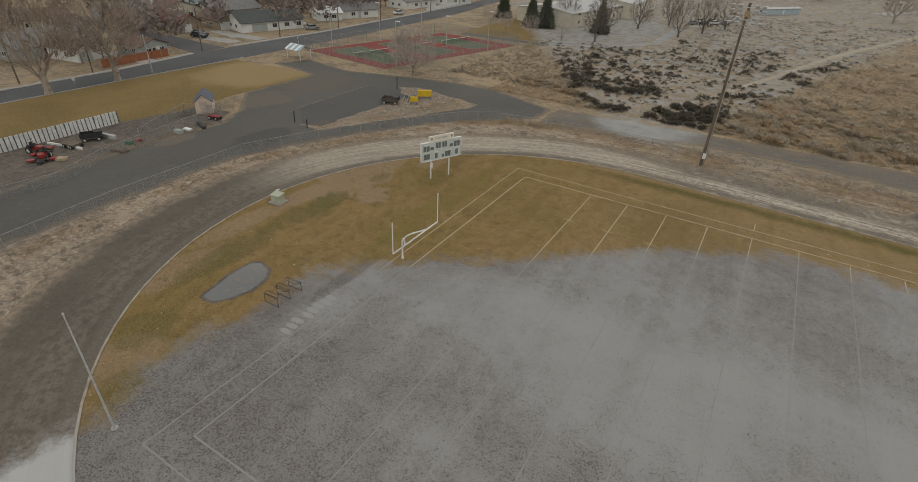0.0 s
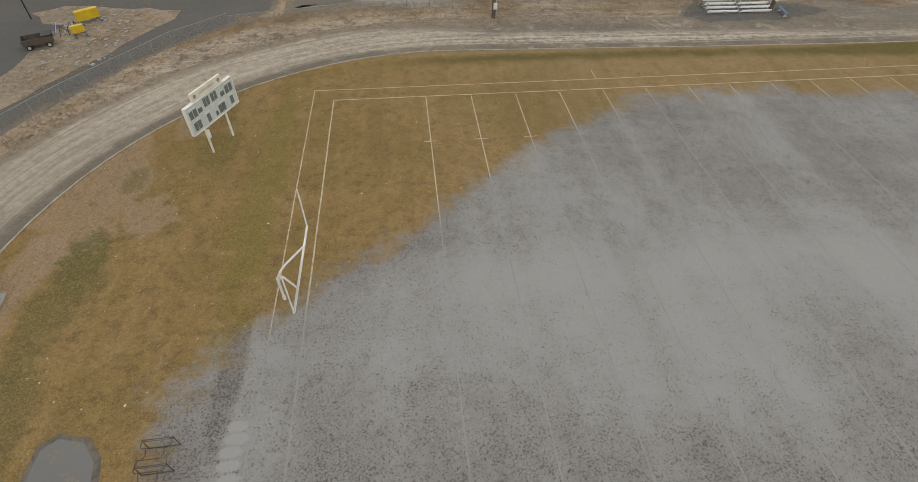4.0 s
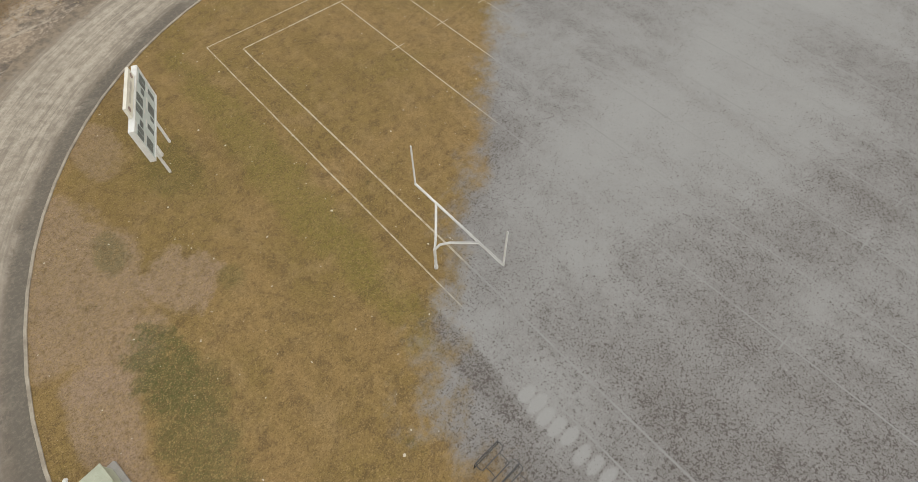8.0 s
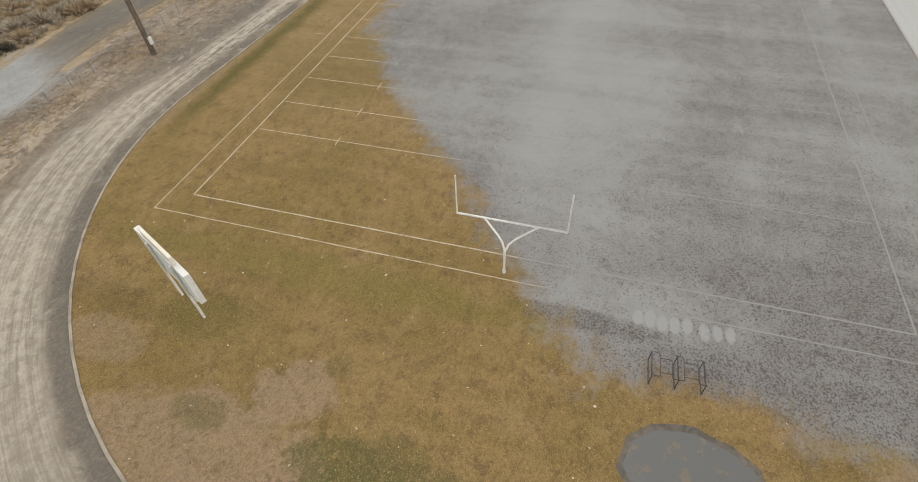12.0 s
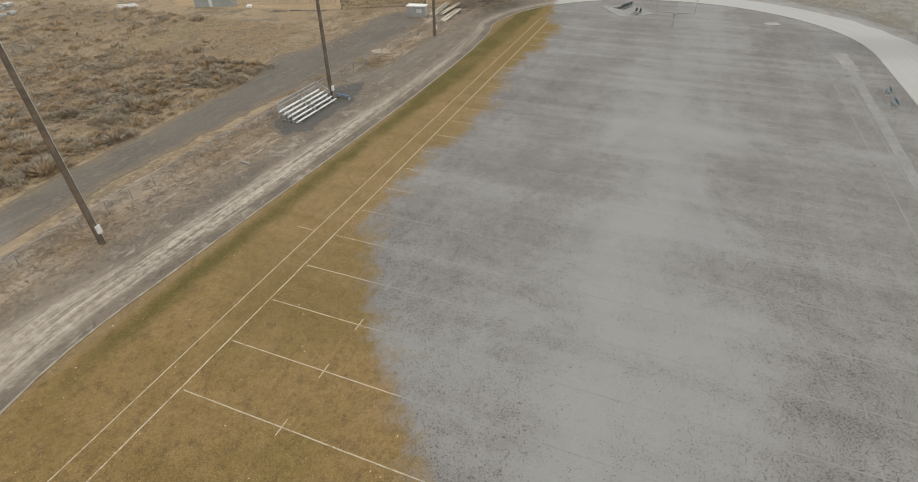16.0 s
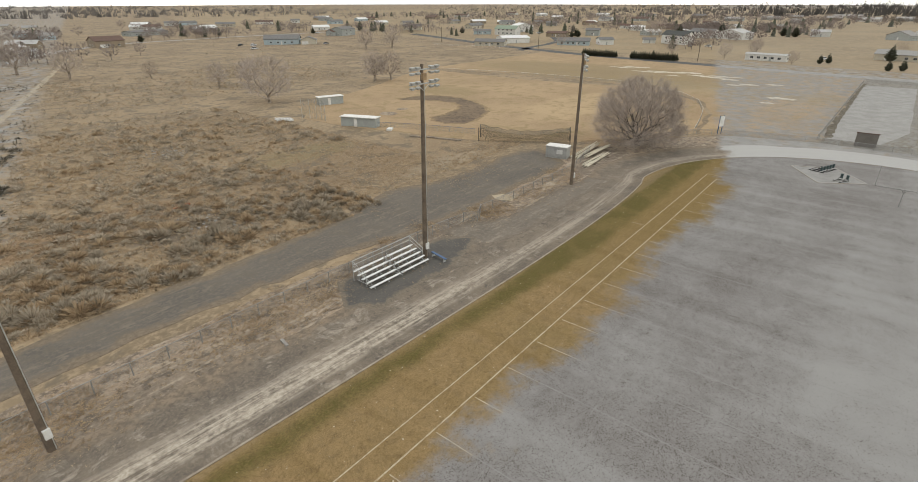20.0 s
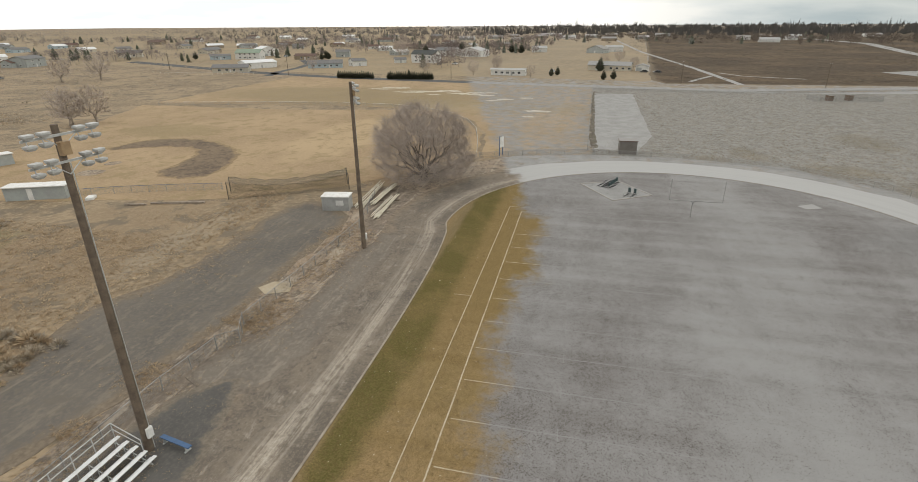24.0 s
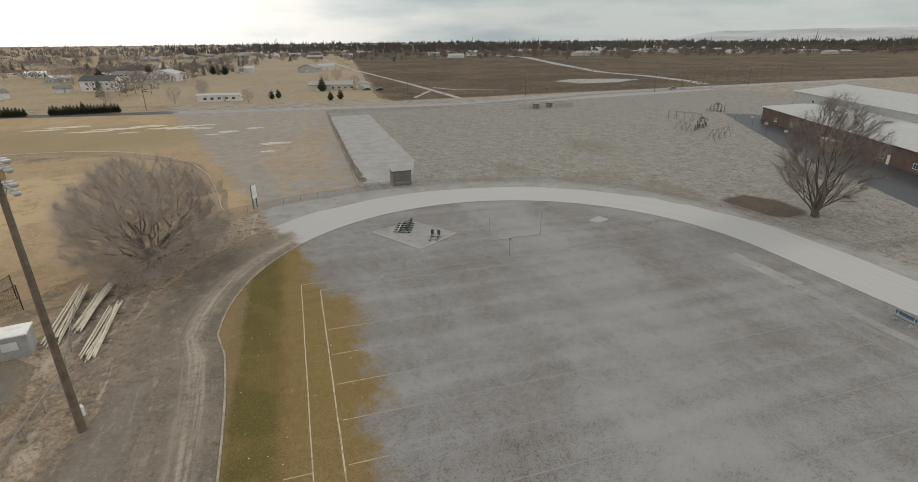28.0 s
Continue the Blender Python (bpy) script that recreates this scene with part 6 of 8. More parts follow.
def window(parent, x, y, z, w, h, turn):
    """A framed pane standing 3 cm proud of a wall; turn: the way that it faces, in degrees from -y."""
    m = pose(x, y, z, 0, 0, turn)
    g = Geo()
    for a, b, c, d in ((0, h / 2, w + 0.2, 0.1), (0, -h / 2, w + 0.2, 0.1), (-w / 2, 0, 0.1, h), (w / 2, 0, 0.1, h), (0, 0, 0.06, h)):
        g.box((a, -0.03, b), (c, 0.06, d))
    f = part("window", g, WALLS["white"], parent, "", m)
    g = Geo()
    g.box((0, -0.012, 0), (w - 0.06, 0.02, h - 0.06))
    part("pane", g, GLASS, f)


def house(L, R, depth, h, rise, wall, roof, label, name="house", category="house", gable_front=False, garage=False, wins=2, chimney=False):
    """A house whose front runs from L to R as seen, going back by depth."""
    w = math.dist(L, R)
    t = thing(name, label, category, pose(*L, 0, 0, 0, math.degrees(math.atan2(R[1] - L[1], R[0] - L[0]))))
    g = Geo()
    if gable_front:
        sec = [(0, 0), (w, 0), (w, h), (w / 2, h + rise), (0, h)]
        g.add([(x, 0, z) for x, z in sec] + [(x, depth, z) for x, z in sec], [(0, 1, 2, 3, 4), (9, 8, 7, 6, 5)] + [(i, i + 5, (i + 1) % 5 + 5, (i + 1) % 5) for i in range(5)])
    else:
        sec = [(0, 0), (depth, 0), (depth, h), (depth / 2, h + rise), (0, h)]
        g.add([(0, y, z) for y, z in sec] + [(w, y, z) for y, z in sec], [(4, 3, 2, 1, 0), (5, 6, 7, 8, 9)] + [(i, (i + 1) % 5, (i + 1) % 5 + 5, i + 5) for i in range(5)])
    part("wall", g, WALLS[wall], t)
    g = Geo()
    o, th = 0.45, 0.14
    half = (w if gable_front else depth) / 2
    run = depth if gable_front else w
    k = rise / half
    for s in (-1, 1):
        a = [(half + s * (half + o), h - o * k + 0.05), (half, h + rise + 0.05), (half, h + rise + 0.05 + th), (half + s * (half + o), h - o * k + 0.05 + th)]
        vs = [((u, v, z) if gable_front else (v, u, z)) for v in (-o, run + o) for u, z in a]
        g.add(vs, [(0, 1, 2, 3), (7, 6, 5, 4), (0, 4, 5, 1), (1, 5, 6, 2), (2, 6, 7, 3), (3, 7, 4, 0)])
    rf = part("roof", g, ROOFS[roof], t)
    if chimney:
        g = Geo()
        g.box((w * 0.6, depth * 0.5, h + rise + 0.3), (0.6, 0.6, 1.1))
        part("chimney", g, WALLS["brick"], rf)
    zz = min(1.5, h * 0.55)
    n = wins
    for i in range(n):
        x = w * (i + 1) / (n + 1) + (w * 0.12 if garage else 0)
        if garage and x < w * 0.45:
            continue
        window(t, x, 0, zz, min(1.5, w / (n + 2)), 1.1, 0)
        if h > 4.5:
            window(t, x, 0, zz + 2.7, min(1.5, w / (n + 2)), 1.1, 0)
    for y in (depth * 0.35, depth * 0.7):
        window(t, 0, y, zz, 1.2, 1.0, 270)
        window(t, w, y, zz, 1.2, 1.0, 90)
    g = Geo()
    x = w * (0.28 if garage else 0.5 if n % 2 == 0 else 0.62)
    g.box((x, -0.03, 1.05), (min(4.6, w * 0.42) if garage else 0.95, 0.06, 2.1))
    part("garage_door" if garage else "door", g, WALLS["white" if wall != "white" else "grey"], t)
    return t


# west of the street
house((-116, 51), (-117.2, 57.5), 9, 2.5, 1.5, "white", "brown", "white house with a brown roof behind a cedar fence", gable_front=True, garage=True, wins=0)
house((-110.2, 63), (-110.8, 69.5), 8, 2.4, 1.3, "grey", "brown", "small grey-green house with a white trimmed window band", gable_front=True, wins=3)
house((-126, 43), (-131, 62), 10, 2.6, 2.4, "grey", "grey", "grey house with a broad grey shingle roof")
house((-139, 93), (-139.8, 99.5), 11, 2.5, 1.9, "tan", "red", "tan house with a red-brown roof and garage", gable_front=True, garage=True, wins=0)
house((-136, 104), (-134.8, 111), 12, 2.5, 2.2, "tan", "brown", "brown-roofed house with a white garage door", gable_front=True, garage=True, wins=0)
house((-126, 105), (-121, 123.5), 10, 2.6, 2.3, "white", "dark", "white corner house with a dark hipped roof", garage=True, wins=4)
house((-152, 82), (-151, 96), 10, 2.6, 2.2, "brown", "red", "brown house with a red-brown roof")
house((-130, 143), (-126, 150), 7, 2.4, 1.2, "white", "white", "white outbuilding with a pale metal roof")
house((-128, 153), (-123, 167), 9, 2.6, 1.7, "white", "grey", "white house with a pale roof")
house((-130, 199), (-128, 217), 10, 2.6, 1.9, "white", "grey", "white corner house behind a white wall", chimney=True)
house((-154, 149), (-149, 167), 10, 2.6, 2.0, "tan", "brown", "tan house with a brown roof")
house((-158, 118), (-155, 134), 10, 2.7, 2.4, "cream", "grey", "cream house with a grey roof", chimney=True)
house((-168, 104), (-166, 118), 10, 2.8, 2.4, "cream", "brown", "cream house with a brown roof", gable_front=True)
house((-150, 180), (-147, 196), 10, 2.7, 2.0, "grey", "brown", "grey house with a brown roof")
house((-148, 20), (-150, 40), 10, 2.6, 2.2, "grey", "grey", "grey house behind bare trees")
house((-122, 6), (-122, 24), 9, 2.5, 2.0, "tan", "brown", "tan house behind bare trees")
house((-124, 225), (-121, 240), 10, 2.6, 1.8, "white", "grey", "white house beside the street")
house((-190, 130), (-186, 152), 14, 6, 1.2, "blue", "dark", "two-storey glass-fronted building with dark windows", "office_building", "building", wins=6)
for i, (x, y, r) in enumerate(((-175, 60, 0), (-180, 90, 1), (-185, 170, 2), (-172, 215, 0), (-200, 200, 1), (-170, 10, 2), (-205, 40, 0), (-215, 110, 2), (-160, 245, 1), (-140, 275, 0), (-180, 280, 2))):
    house((x, y), (x + 3, y + 15), 10, 2.7, 2.1, ("cream", "grey", "white")[r], ("brown", "grey", "dark")[r], "%s house with a %s roof among bare trees" % (("cream", "grey", "white")[r], ("brown", "grey", "dark")[r]))
CEDAR = plain("cedar_boards", (0.32, 0.125, 0.055), (0.25, 0.095, 0.045), 1.2, 0.8)
cf = thing("cedar_fence", "orange cedar board fence along the pavement", "fence", pose(-106.5, 51.5, 0))
bd = Geo()
bd.box((0, 0, 0.85), (0.03, 0.42, 1.7), 0, 0.005)
bd = bd.mesh("board", CEDAR)
for i in range(34):
    part("board", bd, None, cf, "", pose(-0.03 * i, 0.45 * i, 0, random.uniform(-1, 1), 0, 3))
WW = Geo()
WW.box((*fit_to_view(-121.5, 222), 0.6), (0.2, 36, 1.2), 4)
solid("white_wall", WW, WALLS["white"], "low white wall beside the street", "wall", kind="structure")

# north: the long low building and its neighbours
house((-49, 196), (-41, 254), 22, 4.6, 1.6, "cream", "white", "long low cream building behind bare trees", "civic_building", "building", wins=9)
house((-38, 246), (-40, 292), 16, 5.2, 1.2, "cream", "white", "cream wing with a pale flat roof", "civic_building", "building", wins=7)
house((12, 296), (25, 316), 4, 2.6, 0.3, "blue", "white", "long pale blue storage container", "storage_container", "container", wins=0)

# east: houses beyond the brush
house((232, 381), (250, 365), 12, 3.6, 2.6, "blue", "grey", "pale blue house with a grey roof beyond the brush", wins=4)
house((250, 363), (258, 356), 9, 3.0, 2.0, "cream", "grey", "cream garage with a grey roof", gable_front=True, garage=True, wins=0)
house((147, 442), (165, 442), 14, 4.2, 2.6, "tan", "brown", "tan barn with pale garage doors", "barn", "barn", garage=True)
house((105, 430), (112, 445), 8, 3, 1.2, "white", "white", "white mobile home beyond the brush")
house((118, 470), (128, 486), 8, 3, 1.5, "white", "grey", "white house among bare trees")
house((214, 560), (250, 570), 12, 3.2, 1.2, "grey", "grey", "long low grey building beyond the brush", wins=6)
house((332, 417), (350, 421), 12, 5.5, 1.8, "grey", "grey", "two-storey grey house beyond the brush")
house((437, 445), (448, 430), 10, 4, 2, "cream", "grey", "cream house with a grey roof")
house((95, 402), (103, 398), 8, 3, 1.4, "white", "white", "white shed behind a fence")
rng = random.Random(77)
for i in range(34):
    x, y = rng.uniform(60, 640), rng.uniform(390, 820)
    a = rng.choice((0, 0.4, 1.2, -0.6))
    c, r = rng.choice(("white", "cream", "grey", "blue", "tan")), rng.choice(("grey", "brown", "white"))
    ln = rng.uniform(12, 22)
    house((x, y), (x + ln * math.cos(a), y - ln * abs(math.sin(a))), 10, 3.2, 2.0, c, r, "%s far house with a %s roof among trees" % (c, r), wins=2)

for i in range(40):
    x, y = rng.uniform(360, 820), rng.uniform(100, 480)
    if noise.noise((x * 0.008, y * 0.008, 5)) < -0.05:
        continue
    a = rng.choice((-1.4, -1.2, -0.5))
    c, r = rng.choice(("white", "white", "cream", "grey", "blue", "tan")), rng.choice(("grey", "brown", "white"))
    ln = rng.uniform(11, 20)
    house((x, y), (x + ln * math.cos(a), y + ln * math.sin(a)), 9, 3.1, 1.7, c, r, "%s house with a %s roof beyond the county road" % (c, r), wins=2)

# south: houses across the county road
house((317, 259), (325, 240), 9, 2.7, 1.6, "cream", "grey", "cream house behind a low white fence", wins=4)
house((344, 254), (362, 243), 12, 3.6, 1.4, "white", "white", "long white metal shed", "shed", "shed", wins=0)
house((356, 217), (365, 197), 10, 2.8, 1.9, "blue", "grey", "pale blue ranch house with a grey roof", wins=5)
house((375, 194), (382, 187), 8, 3.4, 1.5, "white", "grey", "white shed with a grey roof", "shed", "shed", wins=0)
house((431, 323), (435, 303), 12, 5.0, 2.6, "white", "green", "white two-storey house with a green roof", wins=4)
house((472, 327), (488, 317), 14, 5.5, 2.8, "white", "white", "large white metal barn", "barn", "barn", gable_front=True, garage=True, wins=0)
house((421, 339), (431, 327), 9, 3.0, 1.2, "blue", "grey", "pale blue house beyond the road")
house((434, 271), (437, 254), 10, 3.0, 1.4, "tan", "brown", "tan house with a brown roof")
house((468, 251), (471, 240), 8, 4.4, 1.6, "grey", "grey", "grey shed among trees", "shed", "shed", wins=1)
house((416, 166), (409, 147), 9, 6.0, 2.6, "white", "dark", "white two-storey house with a dark roof", wins=4, chimney=True)
house((500, 172), (494, 152), 11, 4.6, 2.2, "white", "grey", "white house wing with a grey roof", wins=5)
house((494, 149), (486, 128), 14, 4.8, 2.8, "white", "white", "white metal barn with a low gable", "barn", "barn", gable_front=True, wins=0)
house((409, 176), (413, 169), 5, 2.4, 1.3, "white", "grey", "small white garden shed", "shed", "shed", wins=0)
house((329, 92), (327, 73), 4.5, 3.0, 0.5, "white", "white", "long white mobile home beside the road", "mobile_home", "mobile home", wins=5)
house((369, 40), (364.5, 16), 10, 3.0, 1.8, "cream", "grey", "cream ranch house with a grey roof and carport", wins=6, garage=True)
house((366, 13), (365, 6), 8, 2.6, 1.2, "white", "grey", "white garage beside the ranch house", gable_front=True, garage=True, wins=0)
house((565, 92), (568, 79), 10, 4.0, 1.6, "white", "white", "white metal shed in the brush", "shed", "shed", wins=0)
house((560, 42), (552, 27), 12, 3.5, 3.2, "grey", "brown", "grey barn with a steep brown roof", "barn", "barn", gable_front=True, wins=0)
house((581, 23), (584, 8), 8, 4.2, 1.6, "white", "white", "white open-sided hay shed", "shed", "shed", wins=0)
for i in range(46):
    y = rng.uniform(-820, 760)
    x = rng.uniform(880, 1250) - abs(y) * 0.25
    c, r = rng.choice(("white", "cream", "grey", "tan")), rng.choice(("grey", "brown", "white"))
    ln = rng.uniform(16, 30)
    house((x, y), (x + rng.uniform(-4, 4), y - ln), 11, 3.5, 2.4, c, r, "%s far house with a %s roof at the town's edge" % (c, r), wins=2)

# the brick school to the south-west
house((195.4, -103.5), (96, -57.6), 26, 4.4, 0.9, "brick", "white", "long brown brick school wing with a pale roof", "school_building", "building", wins=9)
house((214, -138), (150, -110), 34, 6.8, 2.4, "grey", "white", "tall grey school hall with a pale low gable roof", "school_building", "building", wins=4)


def dugout(L, R, label):
    w = math.dist(L, R)
    t = thing("dugout", label, "dugout", pose(*L, 0, 0, 0, math.degrees(math.atan2(R[1] - L[1], R[0] - L[0]))), "baseball dugouts")
    g = Geo()
    for c, s in (((w / 2, 0.1, 1.1), (w, 0.2, 2.2)), ((0.1, 1.3, 1.1), (0.2, 2.2, 2.2)), ((w - 0.1, 1.3, 1.1), (0.2, 2.2, 2.2))):
        g.box(c, s)
    part("wall", g, WALLS["grey"], t, "grey block wall")
    g = Geo()
    g.box((w / 2, 1.2, 2.28), (w + 0.4, 2.9, 0.14), 0, 0.03)
    part("roof", g, WHITE, t)
    g = Geo()
    g.box((w * 0.42, -0.02, 1.0), (0.8, 0.05, 1.95))
    part("door", g, WHITE, t, "white door")
    for x in (w * 0.33, w * 0.66):
        g = Geo()
        g.box((x, 2.3, 1.1), (0.12, 0.12, 2.2))
        part("post", g, GALV, t)


dugout((96.9, 132.3), (100.4, 123.7), "grey block dugout with a white roof and door")
dugout((110.2, 158.4), (117.2, 156.0), "weathered grey dugout across the infield")
bs = thing("backstop", "tall chain-link backstop behind home plate", "backstop", pose(98, 143.5, 0, 0, 0, 100))
for i in range(5):
    g = Geo()
    g.tube((-4 + 2 * i, 0.25 * (i - 2) ** 2, 0), (-4 + 2 * i, 0.25 * (i - 2) ** 2, 5.0), 0.05)
    part("post", g, GALV, bs)
    if i:
        g = Geo()
        a, b = (-6 + 2 * i, 0.25 * (i - 3) ** 2), (-4 + 2 * i, 0.25 * (i - 2) ** 2)
        g.add([(*a, 0), (*b, 0), (*b, 5), (*a, 5)], [(0, 1, 2, 3)])
        part("wire_mesh", g, CHAIN, bs)

# batting cage, storage box, stacked pipes
cage = thing("batting_cage", "sagging black net batting cage beside the ball field", "batting cage", pose(111.8, 88.9, 0, 0, 0, math.degrees(math.atan2(-17.2, 9.7))))
for x in (-9.8, 9.8):
    for y in (-1.8, 1.8):
        g = Geo()
        g.tube((x, y, 0), (x, y, 3.0), 0.06)
        part("post", g, BLACK, cage)
g = Geo()
for i in range(20):
    def sag(k):
        return 2.9 - 1.1 * math.sin(math.pi * k / 20) + 0.15 * math.sin(k * 1.9)
    a, b = -9.8 + 0.98 * i, -9.8 + 0.98 * (i + 1)
    for y in (-1.8, 1.8):
        g.add([(a, y, 0), (b, y, 0), (b, y, sag(i + 1)), (a, y, sag(i))], [(0, 1, 2, 3)])
    g.add([(a, -1.8, sag(i)), (b, -1.8, sag(i + 1)), (b, 1.8, sag(i + 1)), (a, 1.8, sag(i))], [(0, 1, 2, 3)])
part("netting", g, NETTING, cage)
for y in (-1.8, 1.8):
    g = Geo()
    g.line([(-9.8 + 0.98 * i, y, sag(i)) for i in range(21)], 0.03, 4)
    part("cable", g, BLACK, cage)
sbx = thing("storage_shed", "grey steel storage shed with a white flat roof and door patch", "shed", pose(105.3, 77.0, 0, 0, 0, -80))
g = Geo()
g.box((0, 0, 1.1), (4.2, 2.3, 2.2), 0, 0.03)
SHEDSTEEL = plain("grey_shed_steel", (0.40, 0.395, 0.375), (0.31, 0.305, 0.29), 0.9, 0.6)
part("body", g, SHEDSTEEL, sbx)
rib = Geo()
rib.box((0, 0, 1.1), (0.12, 0.05, 2.1))
rib = rib.mesh("rib", SHEDSTEEL)
for i in range(14):
    for y in (-1.16, 1.16):
        part("rib", rib, None, sbx, "", pose(-1.95 + 0.3 * i, y, 0))
g = Geo()
g.box((0, 0, 2.26), (4.4, 2.5, 0.12), 0, 0.03)
part("roof", g, WHITE, sbx)
PATCH = Geo()
PATCH.box((0.7, -1.19, 1.3), (1.2, 0.04, 0.8), 0, 0.01)
part("patch", PATCH, WALLS["white"], sbx, "white paint patch")
PIPE = plain("pale_plastic_pipe", (0.70, 0.65, 0.53), (0.55, 0.49, 0.38), 1.0, 0.5)
rng = random.Random(5)
for (x0, y0), (x1, y1) in (((106.6, 73.9), (118.6, 74.8)), ((108.4, 72.3), (118.2, 72.0)), ((102.6, 69.7), (113.6, 69.8))):
    t = thing("pipe_stack", "loose stack of long pale irrigation pipes", "pipes", pose(x0, y0, 0, 0, 0, math.degrees(math.atan2(y1 - y0, x1 - x0))), "pipe stacks")
    ln = math.dist((x0, y0), (x1, y1))
    for i in range(16):
        y, z, o = rng.uniform(-0.7, 0.7), 0.1 + rng.uniform(0, 0.3), rng.uniform(-1.2, 0.6)
        g = Geo()
        g.tube((o, y, z), (o + ln * rng.uniform(0.82, 1.0), y * 0.5 + rng.uniform(-0.35, 0.35), z + rng.uniform(-0.05, 0.5)), 0.06, n=7)
        part("pipe", g, PIPE, t)
    for x in (ln * 0.2, ln * 0.75):
        g = Geo()
        g.box((x, 0, 0.05), (0.15, 2.0, 0.1))
        part("bearer", g, POLEWOOD, t)
DULLBROWN = plain("brown_grey_panel", (0.19, 0.172, 0.152), (0.145, 0.13, 0.115), 0.8, 0.7)
shed = thing("storage_shed", "small brown-grey storage shed beside the south bend", "shed", pose(152.9, 30.7, 0, 0, 0, 92))
g = Geo()
g.box((0, 0, 1.4), (3.7, 2.6, 2.8), 0, 0.02)
part("body", g, DULLBROWN, shed)
rib = Geo()
rib.box((0, 0, 1.4), (0.08, 0.04, 2.6))
rib = rib.mesh("rib", DULLBROWN)
for i in range(9):
    part("rib", rib, None, shed, "", pose(-1.6 + 0.4 * i, 1.31, 0))
g = Geo()
g.box((0, 0, 2.88), (4.0, 2.9, 0.16), 0, 0.03)
part("roof", g, ROOFS["brown"], shed)

# ---- brush, weeds and far woods ----
rng = random.Random(9)


def brush_free(x, y):
    """Bare places: the service road, the ball field, paths and the dirt in front of the dugouts."""
    if y < 85 and x > -30 or y < 92 and x < -8:
        return True
    if 66 < x < 125 and y < 122 - (x - 66) * 0.1 and noise.noise((x * 0.05, y * 0.05, 4)) < 0.35:
        return True
    if x > 90 and 62 < y < 200:
        return True
    if abs((x - 6) - (y - 93) * 0.36) < 2.0:
        return True
    return -75 < x < -5 and y > 150


def shrub(g, x, y, r, h, k, lean=0.0):
    """A rounded bush of stiff twigs that fan out from its foot."""
    for _ in range(k):
        a, u = rng.uniform(0, 6.2832), rng.random()
        s, c = math.sqrt(1 - u * u), u
        f = rng.uniform(0.75, 1.12)
        tip = Vector((x + math.cos(a) * s * r * f, y + math.sin(a) * s * r * f, h * c * f + 0.04))
        root = Vector((x + math.cos(a) * s * r * 0.35, y + math.sin(a) * s * r * 0.35, h * c * 0.3))
        w = r * (rng.uniform(0.028, 0.06) if k > 100 else rng.uniform(0.05, 0.1))
        e = Vector((rng.uniform(-1, 1), rng.uniform(-1, 1), rng.uniform(-0.6, 0.6))).normalized() * w
        m = root.lerp(tip, 0.6)
        g.add([root, m - e, tip, m + e], [(0, 1, 2, 3)])


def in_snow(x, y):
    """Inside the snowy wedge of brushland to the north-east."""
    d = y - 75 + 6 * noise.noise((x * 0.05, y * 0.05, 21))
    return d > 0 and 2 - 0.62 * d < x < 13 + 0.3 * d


# wet gathers sage darkened in colour to match the dimmer snowy side
near, tawny, wet = Geo(), Geo(), Geo()
for i in range(2100):
    x, y = (rng.uniform(-24, 66), 85.0 + abs(rng.gauss(0, 17))) if i < 1300 else (rng.uniform(-20, 110), rng.uniform(100, 178))
    if not brush_free(x, y) and noise.noise((x * 0.09, y * 0.09, 6)) > -0.12:
        r = rng.uniform(0.55, 1.0) * (1.75 if rng.random() < 0.3 else 1.0)
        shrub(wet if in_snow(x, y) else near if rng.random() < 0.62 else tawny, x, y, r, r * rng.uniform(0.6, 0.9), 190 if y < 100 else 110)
for i in range(26000):
    x, y = rng.uniform(-40, 170), 84 + 190 * rng.random() ** 1.5
    if brush_free(x, y) or noise.noise((x * 0.05, y * 0.05, 0)) < rng.uniform(-0.7, 0.25):
        continue
    r = rng.uniform(0.18, 0.62) * (1.8 if rng.random() < 0.2 else 1) * (1.35 if y > 118 else 1)
    kind = near if rng.random() < 0.72 else tawny
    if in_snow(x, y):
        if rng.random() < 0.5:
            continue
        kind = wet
    shrub(kind, x, y, r, r * rng.uniform(0.6, 0.95), 54 if y < 120 else 26 if y < 160 else 14)
tagged(new("dimmed_sagebrush", wet.mesh("dimmed_sagebrush", DARKBRUSH)), "sagebrush bushes standing in thin snow, in a darkened twig colour", "bushes", kind="stuff")
tagged(new("sagebrush", near.mesh("sagebrush", SAGE)), "grey-brown sagebrush bushes scattered over dry ground", "bushes", kind="stuff")
tagged(new("rabbitbrush", tawny.mesh("rabbitbrush", STRAW)), "tawny dry rabbitbrush clumps among the sage", "bushes", kind="stuff")
farb, flatb = Geo(), Geo()
for i in range(8200):
    if i < 2200:
        g, x, y = farb, rng.uniform(-60, 420), rng.uniform(230, 520)
    else:
        g, x, y = flatb, 318 + 580 * rng.random() ** 1.4, rng.uniform(-420, -2)
        if noise.noise((x * 0.012, y * 0.012, 3)) < rng.uniform(-0.5, 0.4):
            continue
    if x < 0 and y > 150:
        continue
    shrub(g, x, y, rng.uniform(0.6, 1.9), rng.uniform(0.5, 1.2), 10)
tagged(new("far_brush", farb.mesh("far_brush", SAGE)), "low brush over the far dry ground", "bushes", kind="stuff")
tagged(new("flats_brush", flatb.mesh("flats_brush", DARKBRUSH)), "dark low brush over the far flats", "bushes", kind="stuff")

